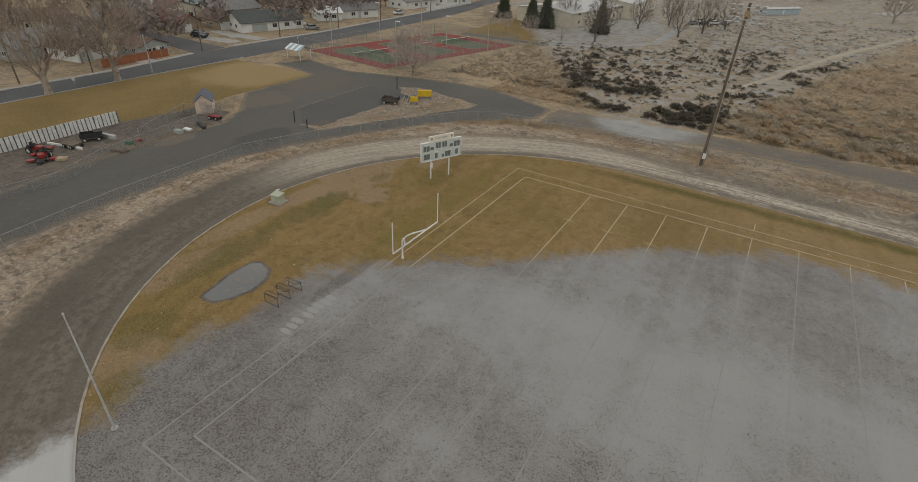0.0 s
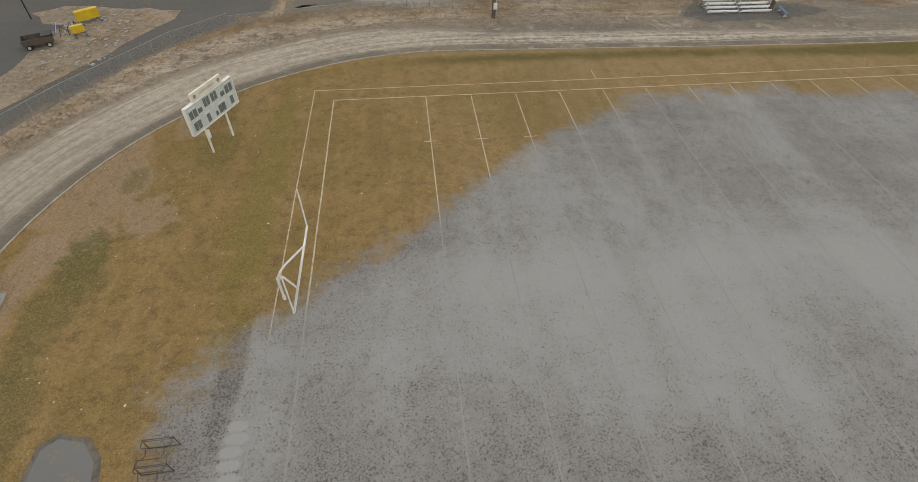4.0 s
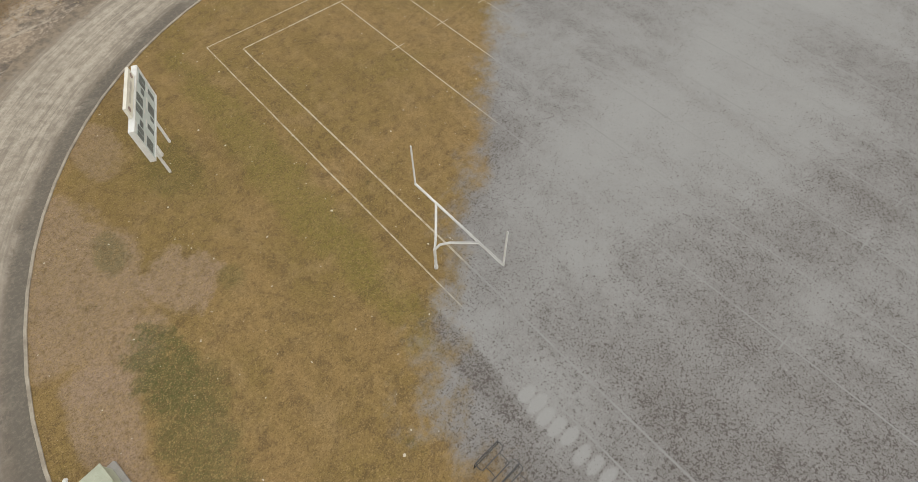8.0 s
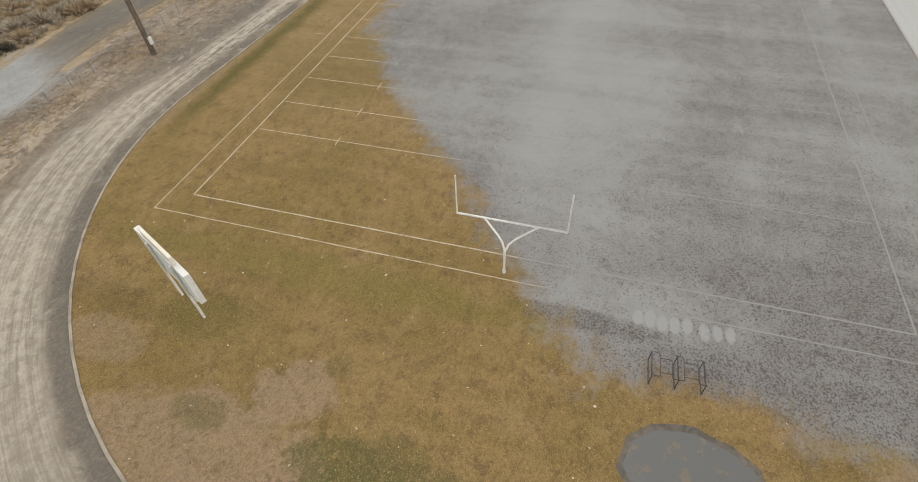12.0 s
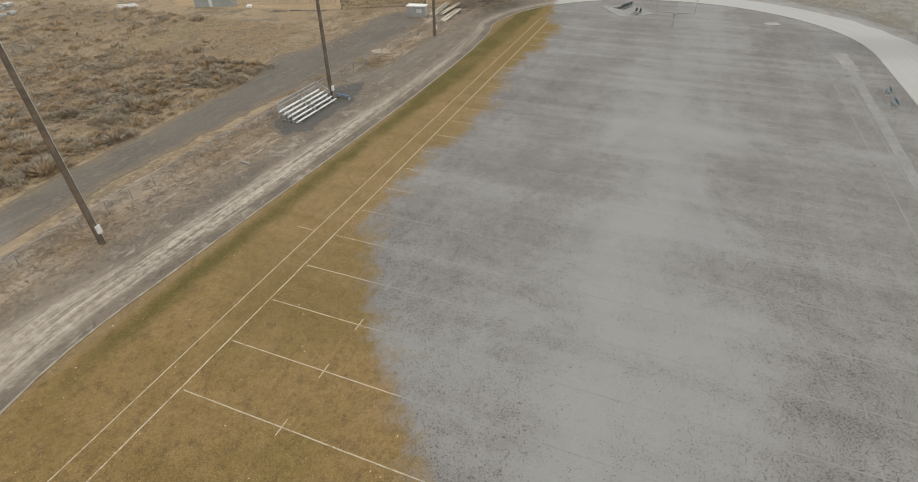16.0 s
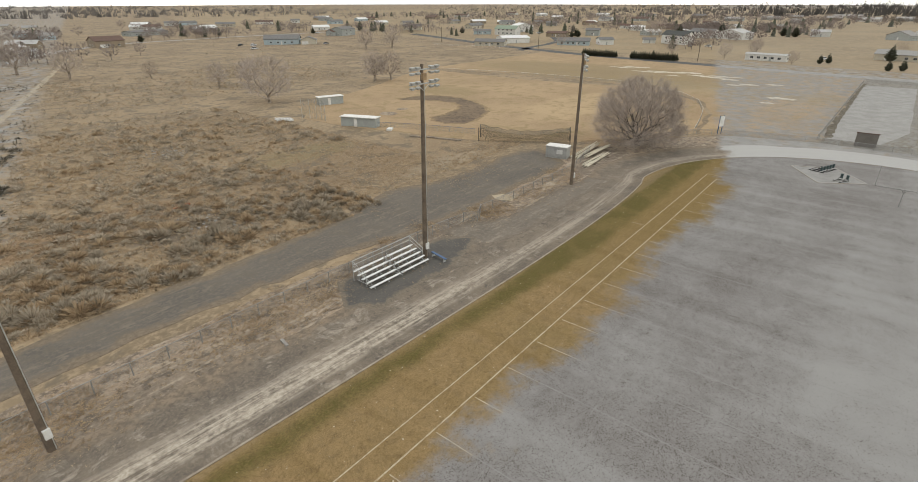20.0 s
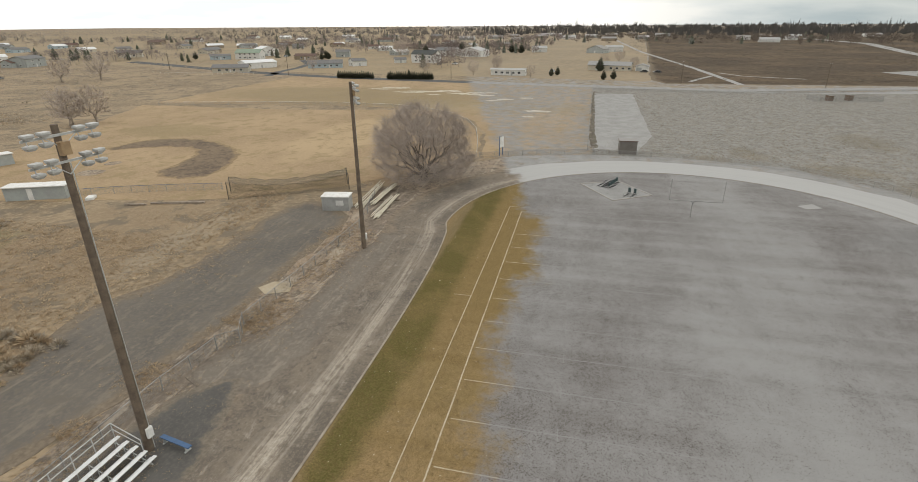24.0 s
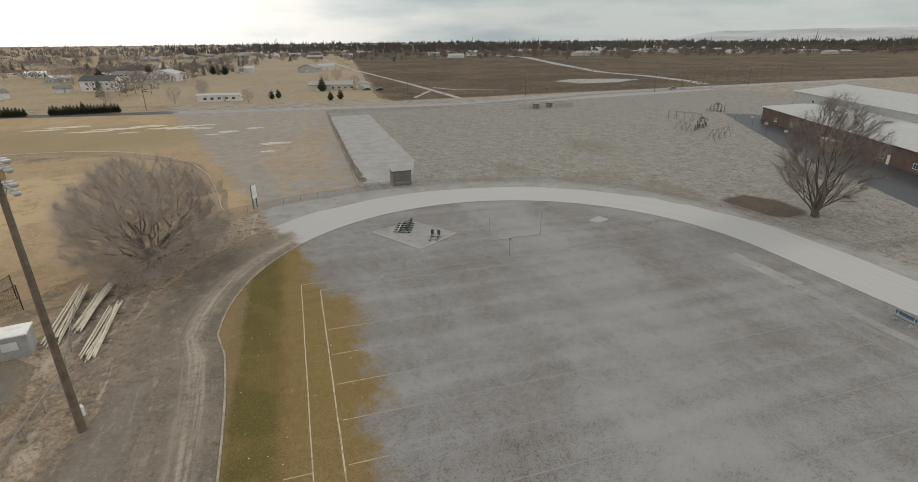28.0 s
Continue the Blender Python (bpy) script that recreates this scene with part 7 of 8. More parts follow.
weeds = Geo()
grass = Geo()
for i in range(52000):
    x, y = rng.uniform(-25, 110), 84.5 + 85 * rng.random() ** 1.4
    if (y < 88 and x > 60) or (x > 90 and y > 95) or noise.noise((x * 0.06, y * 0.06, 11)) < rng.uniform(-0.9, 0.25):
        continue
    if in_snow(x, y) and rng.random() < 0.8:
        continue
    h = rng.uniform(0.12, 0.42)
    for _ in range(4):
        a = rng.uniform(0, 6.2832)
        p = Vector((x + rng.uniform(-0.2, 0.2), y + rng.uniform(-0.2, 0.2), 0))
        grass.blade(p, p + Vector((math.cos(a) * h * 0.8, math.sin(a) * h * 0.8, h * rng.uniform(0.4, 1.0))), 0.06)
tagged(new("dry_grass", grass.mesh("dry_grass", STRAW)), "tufts of dry bunch grass among the brush", "grass", kind="stuff")


def tuft(x, y, h):
    x, y = fit_to_view(x, y)
    for _ in range(7):
        a = rng.uniform(0, 6.2832)
        w = rng.uniform(0.1, 0.5) * h
        p = Vector((x + rng.uniform(-0.12, 0.12), y + rng.uniform(-0.12, 0.12), 0))
        weeds.blade(p, p + Vector((math.cos(a) * w * 1.6, math.sin(a) * w * 1.6, h * rng.uniform(0.15, 0.7))), 0.035)


def weed_row(pts, n, spread, side):
    for _ in range(n):
        i = rng.randrange(len(pts) - 1)
        f = rng.random()
        x, y = pts[i][0] + (pts[i + 1][0] - pts[i][0]) * f, pts[i][1] + (pts[i + 1][1] - pts[i][1]) * f
        d = Vector((pts[i + 1][1] - pts[i][1], pts[i][0] - pts[i + 1][0], 0)).normalized() * (side + rng.gauss(0, spread))
        if noise.noise((x * 0.16, y * 0.16, 8)) > rng.uniform(-0.5, 0.3):
            tuft(x + d.x, y + d.y, rng.uniform(0.08, 0.3))


F1 = [(-33.3, 3.5), (-34.1, 15), (-34.7, 31.8), (-30.7, 42.2), (-26.2, 51.1), (-20, 64.2), (-15, 70.3)]
E1 = [(-15, 70.4), (2, 71), (20, 71.4), (40, 71.3), (62, 70.5), (98, 70.3)]
weed_row(F1, 4200, 1.0, 1.8), weed_row(E1, 5200, 0.9, 1.2), weed_row(E1, 7000, 1.8, 2.6), weed_row(E1, 3500, 0.7, -2.6), weed_row(E1, 5200, 0.8, -0.8)
weed_row([(60, 90), (80, 94), (108, 98)], 5200, 5, 0), weed_row([(-38, 49), (-33, 58), (-30, 68), (-27, 76)], 2600, 1.6, 0), weed_row([(-27, 76), (-38, 79)], 500, 1.2, 0), weed_row([(-51, 8), (-52, 40)], 500, 1.0, 0)
weed_row([(78, 83), (92, 84), (104, 92)], 900, 2.0, 0), weed_row([(56, 74.4), (65, 74.2)], 1500, 1.0, 0), weed_row([(71.5, 71.2), (77.5, 69.6)], 1500, 1.5, 0), weed_row([(95, 73.5), (100, 71)], 700, 1.2, 0), weed_row([(119, 79), (128, 70), (140, 62.5)], 900, 1.6, 0)
tagged(new("dead_weeds", weeds.mesh("dead_weeds", STRAW)), "low dead tumbleweed and straw along the fences", "weeds", kind="stuff")

stones = Geo()
for i in range(260):
    x, y = (rng.gauss(59, 2.4), rng.gauss(140, 2.6)) if i < 90 else (rng.gauss(46, 3), rng.gauss(98, 3)) if i < 150 else (rng.uniform(-36, -27), rng.uniform(60, 78))
    stones.box((*fit_to_view(x, y), 0.06), (rng.uniform(0.1, 0.5), rng.uniform(0.1, 0.4), rng.uniform(0.1, 0.3)), rng.uniform(0, 90), 0.05)
tagged(new("rubble", stones.mesh("rubble", CONCRETE)), "scattered pale rubble in the brush", "rubble", kind="stuff")

woods, firs, dim_woods = Geo(), Geo(), Geo()


def far_tree(x, y, h, fir):
    x, y = fit_to_view(x, y)
    if fir:
        w = h * rng.uniform(0.26, 0.4)
        for i in range(7):
            z = h * i / 7.5
            k = 6
            for j in range(k):
                a, b = 6.2832 * (j + rng.random() * 0.5) / k, 6.2832 * (j + 1 + rng.random() * 0.5) / k
                r = w * (1 - (i / 7.4) ** 2) * rng.uniform(0.75, 1.2)
                firs.add([(x + r * math.cos(a), y + r * math.sin(a), z), (x + r * math.cos(b), y + r * math.sin(b), z), (x, y, z + h * 0.24)], [(0, 1, 2)])
        return
    w = h * rng.uniform(0.42, 0.62)
    g = dim_woods if y < 0.1 * x - 40 and x > 300 else woods
    g.tube((x, y, 0), (x, y, h * 0.5), h * 0.022, h * 0.012, 4, False)
    for _ in range(110):
        d = Vector((rng.gauss(0, 1), rng.gauss(0, 1), rng.gauss(0, 1))).normalized() * rng.random() ** 0.4
        p = Vector((x + d.x * w, y + d.y * w, h * 0.58 + d.z * h * 0.42))
        q = p + (Vector((d.x, d.y, abs(d.z) + 0.4)) + Vector((rng.uniform(-1, 1), rng.uniform(-1, 1), rng.uniform(-0.5, 1))) * 0.7) * h * 0.09
        g.blade(p, q, h * rng.uniform(0.03, 0.065))


def clump(x, y, k, spread, low, high, fir=0.05):
    for _ in range(k):
        u, v = x + rng.gauss(0, spread), y + rng.gauss(0, spread)
        if u < 318 and v < 345 and u > -60 or (u < 345 and v < 300 and u > 0):
            continue
        far_tree(u, v, rng.uniform(low, high), rng.random() < fir)


for i in range(46):
    clump(rng.uniform(340, 860), rng.uniform(95, 620), rng.randrange(3, 12), rng.uniform(5, 16), 5, 10, 0.1 if i % 3 else 0.4)
for i in range(26):
    clump(rng.uniform(-40, 420), rng.uniform(370, 720), rng.randrange(4, 14), rng.uniform(7, 20), 6, 11)
for x, y, k in ((150, 300, 14), (130, 330, 16), (92, 365, 12), (560, 170, 26), (575, 190, 20), (420, 420, 10)):
    clump(x, y, k, 9, 7, 11, 0.0)
for i in range(900):
    y = rng.uniform(-1100, 900)
    clump(980 - abs(y) * 0.22 + rng.gauss(0, 90), y, 1, 4, 5, 11, 0.1)
for i in range(300):
    x, y = rng.uniform(-240, -112), rng.uniform(-20, 330)
    if x > -122 - (y - 120) * 0.1 and y > 80 or noise.noise((x * 0.05, y * 0.05, 2)) < -0.1:
        continue
    far_tree(x, y, rng.uniform(5, 11), rng.random() < 0.07)
CLUMP = plain("far_clump_twigs", (0.25, 0.205, 0.18), (0.175, 0.145, 0.128), 0.1, 0.95, snowy=0.0)
tagged(new("far_woods", woods.mesh("far_woods", CLUMP)), "bare trees round the far houses", "trees", kind="stuff")
tagged(new("far_woods", dim_woods.mesh("far_woods", BACKLITTWIG)), "dark bare trees beyond the brush flats", "trees", kind="stuff")
tagged(new("far_conifers", firs.mesh("far_conifers", NEEDLE)), "dark conifers round the far houses", "trees", kind="stuff")

belt, pale_belt = Geo(), Geo()
for i in range(5600):
    a = radians(rng.uniform(-80, 105))
    d = rng.uniform(1250, 2300) if i < 3000 else rng.uniform(2300, 4300)
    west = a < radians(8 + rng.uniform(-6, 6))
    poplar = west and noise.noise((a * 9, 1, 4)) > 0.12 and rng.random() < 0.4
    x, y, h = d * math.cos(a), d * math.sin(a), rng.uniform(7, 17) * (1.5 if rng.random() < 0.1 else 1) * (1.25 if west else 0.85)
    w = h * (rng.uniform(0.1, 0.16) if poplar else rng.uniform(0.3, 0.6))
    h *= 1.7 if poplar else 1
    for _ in range(9):
        u = rng.uniform(-1, 1)
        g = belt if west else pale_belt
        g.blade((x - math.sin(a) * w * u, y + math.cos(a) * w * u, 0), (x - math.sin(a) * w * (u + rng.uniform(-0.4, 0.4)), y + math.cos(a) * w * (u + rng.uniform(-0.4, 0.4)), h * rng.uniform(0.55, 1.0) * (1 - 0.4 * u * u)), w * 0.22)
tagged(new("skyline_woods", belt.mesh("skyline_woods", plain("far_wood", (0.105, 0.098, 0.09), (0.07, 0.068, 0.062), 0.02, 0.95, snowy=0))), "dark tree belt with poplars along the horizon", "trees", kind="stuff")
# Eastern belt: the haze of distance is put into its paler wood colour.
tagged(new("skyline_woods", pale_belt.mesh("skyline_woods", plain("haze_tinted_wood", (0.21, 0.19, 0.175), (0.155, 0.143, 0.13), 0.02, 0.95, snowy=0))), "bare tree belt along the horizon, paled by haze in its colour", "trees", kind="stuff")

# low far ridge to the south-west
g = Geo()
n = 80
def ridge(k):
    a = -37.5 - 45 * k / n
    rise = min(1.0, k / 7) ** 0.6
    h = 4200 * math.tan(radians(0.38)) * rise * (1.0 + 0.3 * min(1, k / 30) + 0.35 * noise.noise((k * 0.12, 3, 1))) + 34 * rise
    return (4200 * math.cos(radians(a)), 4200 * math.sin(radians(a)), h)
for i in range(n):
    p, q = ridge(i), ridge(i + 1)
    o = 0.86
    g.add([(p[0] * o, p[1] * o, 0), (q[0] * o, q[1] * o, 0), q, p, (q[0] * 1.08, q[1] * 1.08, 0), (p[0] * 1.08, p[1] * 1.08, 0)], [(1, 0, 3, 2), (2, 3, 5, 4)])
solid("hills", g, HAZEHILL, "low snowy hills on the horizon, haze in their colour", "hills", kind="structure")

# ---- poles, vehicles, yard clutter, playground ----
def utility_pole(x, y, h, label="dark timber utility pole beside the road", arm=0.0, mat=None):
    t = thing("utility_pole", label, "utility pole", pose(x, y, 0, random.uniform(-1, 1), random.uniform(-1, 1), arm), "utility poles")
    g = Geo()
    g.tube((0, 0, 0), (0, 0, h), 0.16, 0.1, n=8)
    part("mast", g, mat or POLEWOOD, t)
    g = Geo()
    g.box((0, 0.12, h - 0.7), (2.2, 0.1, 0.12))
    part("crossarm", g, POLEWOOD, t)
    for s in (-1, 0, 1):
        g = Geo()
        g.tube((s, 0.12, h - 0.64), (s, 0.12, h - 0.45), 0.05, n=6)
        part("insulator", g, GALV, t)
    return t


for x, y, h in ((-103.8, 47.7, 9.5), (-104.5, 34, 9.5), (-108.5, 78, 9.5), (-112, 108, 9.5), (-110.5, 133, 9.5), (-113.5, 160, 9.5), (-117, 200, 10)):
    utility_pole(x, y, h)
utility_pole(-93.8, 55.2, 7.5, "pale grey street lamp pole on the lawn", 0, GALV)
for x, y in ((299.7, -2.2), (305, 108.5), (311, 205), (289.7, -131), (300.7, -157), (322, -190), (330, -215), (307.7, -210), (295, -60), (330, 300), (313, -240)):
    utility_pole(x, y, 10.3)
for x, y in ((0.0, 4), (0.0, 22), (0.0, 40), (31.7, 8), (31.7, 26), (31.7, 44)):
    a, b = on_court(x, y)
    t = thing("court_light", "slim steel light pole beside the tennis courts", "light pole", pose(a, b, 0, 0, 0, 10 if x else 190), "court lights")
    g = Geo()
    g.tube((0, 0, 0), (0, 0, 9.8), 0.09, 0.06, n=8)
    part("mast", g, GALV, t)
    g = Geo()
    g.box((-0.5, 0, 9.75), (1.1, 0.35, 0.16), 0, 0.03)
    part("lamp_head", g, ALU, t)

TYRE = plain("tyre_rubber", (0.025, 0.025, 0.025), (0.035, 0.033, 0.03), 3.0, 0.85, snowy=0)
PAINTS = {"dark": plain("dark_car_paint", (0.04, 0.042, 0.045), (0.05, 0.05, 0.052), 1.0, 0.3), "white": plain("white_car_paint", (0.62, 0.62, 0.62), (0.55, 0.55, 0.55), 1.0, 0.3), "silver": plain("silver_car_paint", (0.33, 0.34, 0.35), (0.3, 0.3, 0.31), 1.0, 0.3, 0.4),
          "red": plain("red_car_paint", (0.28, 0.035, 0.03), (0.22, 0.03, 0.028), 1.0, 0.35)}


def wheel(parent, x, y, r=0.33, w=0.22):
    g = Geo()
    g.tube((x, y - w / 2, r), (x, y + w / 2, r), r, n=14)
    wh = part("wheel", g, TYRE, parent)
    g = Geo()
    g.tube((x, y - w / 2 - 0.01, r), (x, y + w / 2 + 0.01, r), r * 0.58, n=12)
    part("rim", g, GALV, wh)


def car(x, y, rz, paint, label, truck=False):
    t = thing("pickup_truck" if truck else "car", label, "truck" if truck else "car", pose(x, y, 0.03, 0, 0, rz), "parked vehicles")
    g = Geo()
    sec = [(-2.2, 0.35), (2.2, 0.35), (2.25, 0.75), (1.3, 0.95), (-2.1, 1.0), (-2.25, 0.7)]
    k = len(sec)
    g.add([(a, -0.88, z) for a, z in sec] + [(a, 0.88, z) for a, z in sec], [tuple(range(k)), tuple(range(2 * k - 1, k - 1, -1))] + [(i, i + k, (i + 1) % k + k, (i + 1) % k) for i in range(k)])
    part("body", g, PAINTS[paint], t)
    c = [(-0.3, 0.95), (1.1, 0.92), (0.55, 1.55), (-0.15, 1.6)] if truck else [(-1.7, 0.98), (1.1, 0.93), (0.4, 1.45), (-1.2, 1.47)]
    g = Geo()
    g.add([(a, -0.76, z) for a, z in c] + [(a, 0.76, z) for a, z in c], [(0, 1, 2, 3), (7, 6, 5, 4), (0, 4, 5, 1), (1, 5, 6, 2), (2, 6, 7, 3), (3, 7, 4, 0)])
    part("cabin_glass", g, GLASS, t)
    g = Geo()
    g.box(((c[2][0] + c[3][0]) / 2, 0, c[2][1] + 0.03), (c[2][0] - c[3][0], 1.4, 0.06))
    part("cabin_roof", g, PAINTS[paint], t)
    for a in (-1.4, 1.4):
        for b in (-0.8, 0.8):
            wheel(t, a, b)
    return t


for x, y, r, p in ((-128, 91, 10, "dark"), (-131, 93.5, 12, "dark"), (-122, 183, 80, "white"), (-116, 126, 70, "silver"), (-127, 130, 20, "white"), (-12, 245, 70, "silver"), (-8, 247, 70, "dark"), (-4, 249, 70, "white"), (0, 251, 70, "silver"), (-10, 253, 70, "white"),
                   (-6, 256, 70, "dark"), (222, 378, 20, "white"), (216, 384, 30, "dark"), (262, 350, 10, "silver"), (207, 352, 0, "white"), (358, 9, 90, "dark"), (356, 2, 95, "dark"), (395, 150, 40, "dark"), (398, 140, 10, "silver"), (402, 130, 60, "white"),
                   (352, 60, 30, "white"), (300, -150, 100, "silver"), (345, 470, 0, "white"), (360, 465, 20, "silver"), (470, 300, 0, "white")):
    car(x, y, r, p, "parked %s car near a house" % p)

# mowers and carts in the storage yard
for x, y, rz, s in ((-59.9, 17.8, 20, 1.0), (-56.5, 17.0, -35, 1.1)):
    t = thing("mower", "red ride-on field mower with a black seat", "mower", pose(x, y, 0.04, 0, 0, rz), "field mowers")
    g = Geo()
    g.box((0.55, 0, 0.78), (1.0, 0.7, 0.42), 0, 0.1), g.box((-0.3, 0, 0.55), (1.1, 0.8, 0.2), 0, 0.05)
    part("body", g, PAINTS["red"], t)
    g = Geo()
    g.box((-0.95, 0, 0.7), (0.5, 0.75, 0.45), 0, 0.06)
    part("engine", g, BLACK, t, "black engine block")
    g = Geo()
    g.line([(-0.75, -0.42, 0.6), (-0.75, -0.42, 1.75), (-0.75, 0.42, 1.75), (-0.75, 0.42, 0.6)], 0.03)
    part("roll_bar", g, BLACK, t)
    g = Geo()
    g.box((-0.4, 0, 0.9), (0.5, 0.5, 0.12), 0, 0.05), g.box((-0.65, 0, 1.15), (0.12, 0.5, 0.5), 0, 0.03)
    part("seat", g, BLACK, t)
    g = Geo()
    g.tube((0.1, 0, 0.9), (-0.1, 0, 1.2), 0.03), g.tube((-0.12, 0, 1.2), (-0.1, 0, 1.23), 0.2, n=14)
    part("steering_wheel", g, BLACK, t)
    for dy in (-1.2, 0, 1.2):
        g = Geo()
        g.box((1.6 if dy == 0 else 0.7, dy, 0.3), (0.7, 0.85, 0.16), 0, 0.06)
        part("cutting_deck", g, PAINTS["red"] if dy else BLACK, t)
    for a, b, r in ((-0.6, -0.65, 0.42), (-0.6, 0.65, 0.42), (0.9, -0.55, 0.28), (0.9, 0.55, 0.28)):
        wheel(t, a, b, r, 0.26)


def cart(x, y, rz, w, d, mat, label, boxy=True):
    t = thing("utility_cart", label, "cart", pose(x, y, 0.04, 0, 0, rz))
    g = Geo()
    g.box((0, 0, 0.55), (w, d, 0.12), 0, 0.02)
    part("bed", g, mat, t)
    if boxy:
        for a, b, c, e in ((0, d / 2, w, 0.06), (0, -d / 2, w, 0.06), (-w / 2, 0, 0.06, d)):
            g = Geo()
            g.box((a, b, 0.85), (c, e, 0.5))
            part("side_panel", g, mat, t)
        g = Geo()
        g.box((w * 0.35, 0, 1.25), (w * 0.35, d * 0.9, 0.08)), g.tube((w * 0.2, -d * 0.4, 0.6), (w * 0.2, -d * 0.4, 1.25), 0.03), g.tube((w * 0.2, d * 0.4, 0.6), (w * 0.2, d * 0.4, 1.25), 0.03)
        part("canopy", g, BLACK, t)
    for a in (-w * 0.33, w * 0.33):
        for b in (-d * 0.5, d * 0.5):
            wheel(t, a, b, 0.28, 0.18)


cart(-59.3, 24.7, 60, 2.6, 1.4, BLACK, "black utility cart with a canopy in the storage yard")
cart(-37.0, 67.6, 25, 3.0, 1.8, plain("rusty_dark_steel", (0.07, 0.062, 0.055), (0.11, 0.08, 0.06), 1.0, 0.8), "dark weathered field roller cart on the asphalt")
cart(-58.4, 21.6, 10, 2.0, 1.5, POLEWOOD, "grey wooden flat cart in the storage yard", False)
cart(-54.0, 41.6, 12, 1.9, 0.9, PAINTS["red"], "small red line-marking cart beside the shed", False)
for x, y, rz, s, mat, lab in ((-53.5, 26.8, 20, (0.9, 0.6, 0.35), plain("green_tub", (0.07, 0.17, 0.10)), "green plastic tub"), (-53.4, 28.2, -15, (0.8, 0.6, 0.4), PAINTS["red"], "faded red crate"), (-51.6, 24.4, 12, (2.4, 1.0, 0.25), POLEWOOD, "stack of grey planks"),
                              (-52.2, 33.8, 8, (1.3, 0.8, 0.5), WALLS["grey"], "grey steel box lying on its side"), (-52.6, 35.6, 5, (1.4, 0.7, 0.2), ALU, "pale metal trough"), (-52.6, 38, 70, (0.5, 3.2, 0.3), BLACK, "dark heap of harrow frames"),
                              (-59.5, 21, 15, (6.0, 0.25, 0.25), WHITE, "long white pipe lying in the yard"), (-58.8, 26.5, 10, (3.4, 0.5, 0.5), GALV, "grey roller lying in the yard"), (-54.5, 18.3, 40, (1.2, 1.0, 0.3), TRODDEN, "pale tarpaulin heap"),
                              (101, 119.5, 30, (1.8, 1.2, 0.4), WHITE, "white boards lying by the fence"), (102, 103.5, 105, (8.6, 0.3, 0.25), PALEBARK, "long grey log lying in the dirt"), (99.8, 109.6, 105, (3.5, 0.3, 0.2), PALEBARK, "short grey log lying in the dirt"),
                              (46, 107, 10, (2.8, 0.3, 0.25), CEDAR, "reddish timber beam lying in the brush"), (45, 93, 0, (1.4, 0.6, 0.15), CONCRETE, "broken concrete slab in the brush"), (36, 66, 80, (1.2, 0.3, 0.12), CONCRETE, "broken kerb piece beside the track")):
    g = Geo()
    g.box((0, 0, s[2] / 2), s, 0, 0.04)
    g.box((s[0] * 0.05, 0, s[2] + 0.02), (s[0] * 0.86, s[1] * 0.8, 0.04), 3, 0.02)
    solid("yard_item", g, mat, lab + " beside the lot" if x < 0 else lab, "clutter", pose(x, y, 0.04, 0, 0, rz))
wsh = thing("garden_shed", "small pinkish shed with a blue-grey gable roof", "shed", pose(-62.6, 44.6, 0.03, 0, 0, -40))
g = Geo()
sec = [(0, 0), (2.6, 0), (2.6, 1.95), (1.3, 3.0), (0, 1.95)]
g.add([(4.2, y, z) for y, z in sec] + [(0, y, z) for y, z in sec], [(0, 1, 2, 3, 4), (9, 8, 7, 6, 5)] + [(i, i + 5, (i + 1) % 5 + 5, (i + 1) % 5) for i in range(5)])
part("wall", g, plain("pinkish_siding", (0.58, 0.46, 0.37), (0.50, 0.40, 0.32)), wsh)
g = Geo()
for s in (-1, 1):
    a = [(1.3 + s * 1.5, 1.83), (1.3, 3.04), (1.3, 3.13), (1.3 + s * 1.5, 1.92)]
    g.add([(x, y, z) for x in (-0.15, 4.35) for y, z in a], [(0, 1, 2, 3), (7, 6, 5, 4), (0, 4, 5, 1), (1, 5, 6, 2), (2, 6, 7, 3), (3, 7, 4, 0)])
part("roof", g, plain("blue_grey_roof", (0.10, 0.11, 0.14), (0.08, 0.09, 0.115)), wsh)
g = Geo()
g.box((4.22, 1.3, 1.0), (0.05, 1.2, 1.9))
part("door", g, plain("pink_door", (0.50, 0.40, 0.33)), wsh)

# yellow pads on the weed island
YELLOW = plain("yellow_vinyl", (0.62, 0.42, 0.02), (0.52, 0.34, 0.02), 1.2, 0.5)
for x, y, rz, s in ((-34.1, 74.8, 40, (2.6, 0.7, 1.1)), (-33.5, 70.3, 35, (1.4, 0.5, 0.8))):
    t = thing("yellow_sled", "yellow padded training sled on blue steel skids", "training sled", pose(x, y, 0.05, 0, 0, rz), "yellow sleds")
    g = Geo()
    g.box((0, 0, 0.35 + s[2] / 2), s, 0, 0.12)
    part("pad", g, YELLOW, t)
    for a in (-s[0] * 0.4, s[0] * 0.4):
        g = Geo()
        g.tube((a, -1.2, 0.08), (a, 1.3, 0.08), 0.06), g.tube((a, 1.1, 0.1), (a, 0.1, 0.8), 0.05), g.tube((a, -1.2, 0.08), (a, -1.4, 0.3), 0.06)
        part("skid", g, BLUE, t)
tang = thing("sled_frames", "tangle of blue and grey steel sled frames on the weedy island", "frames", pose(-35.8, 71.8, 0.05, 0, 0, 30))
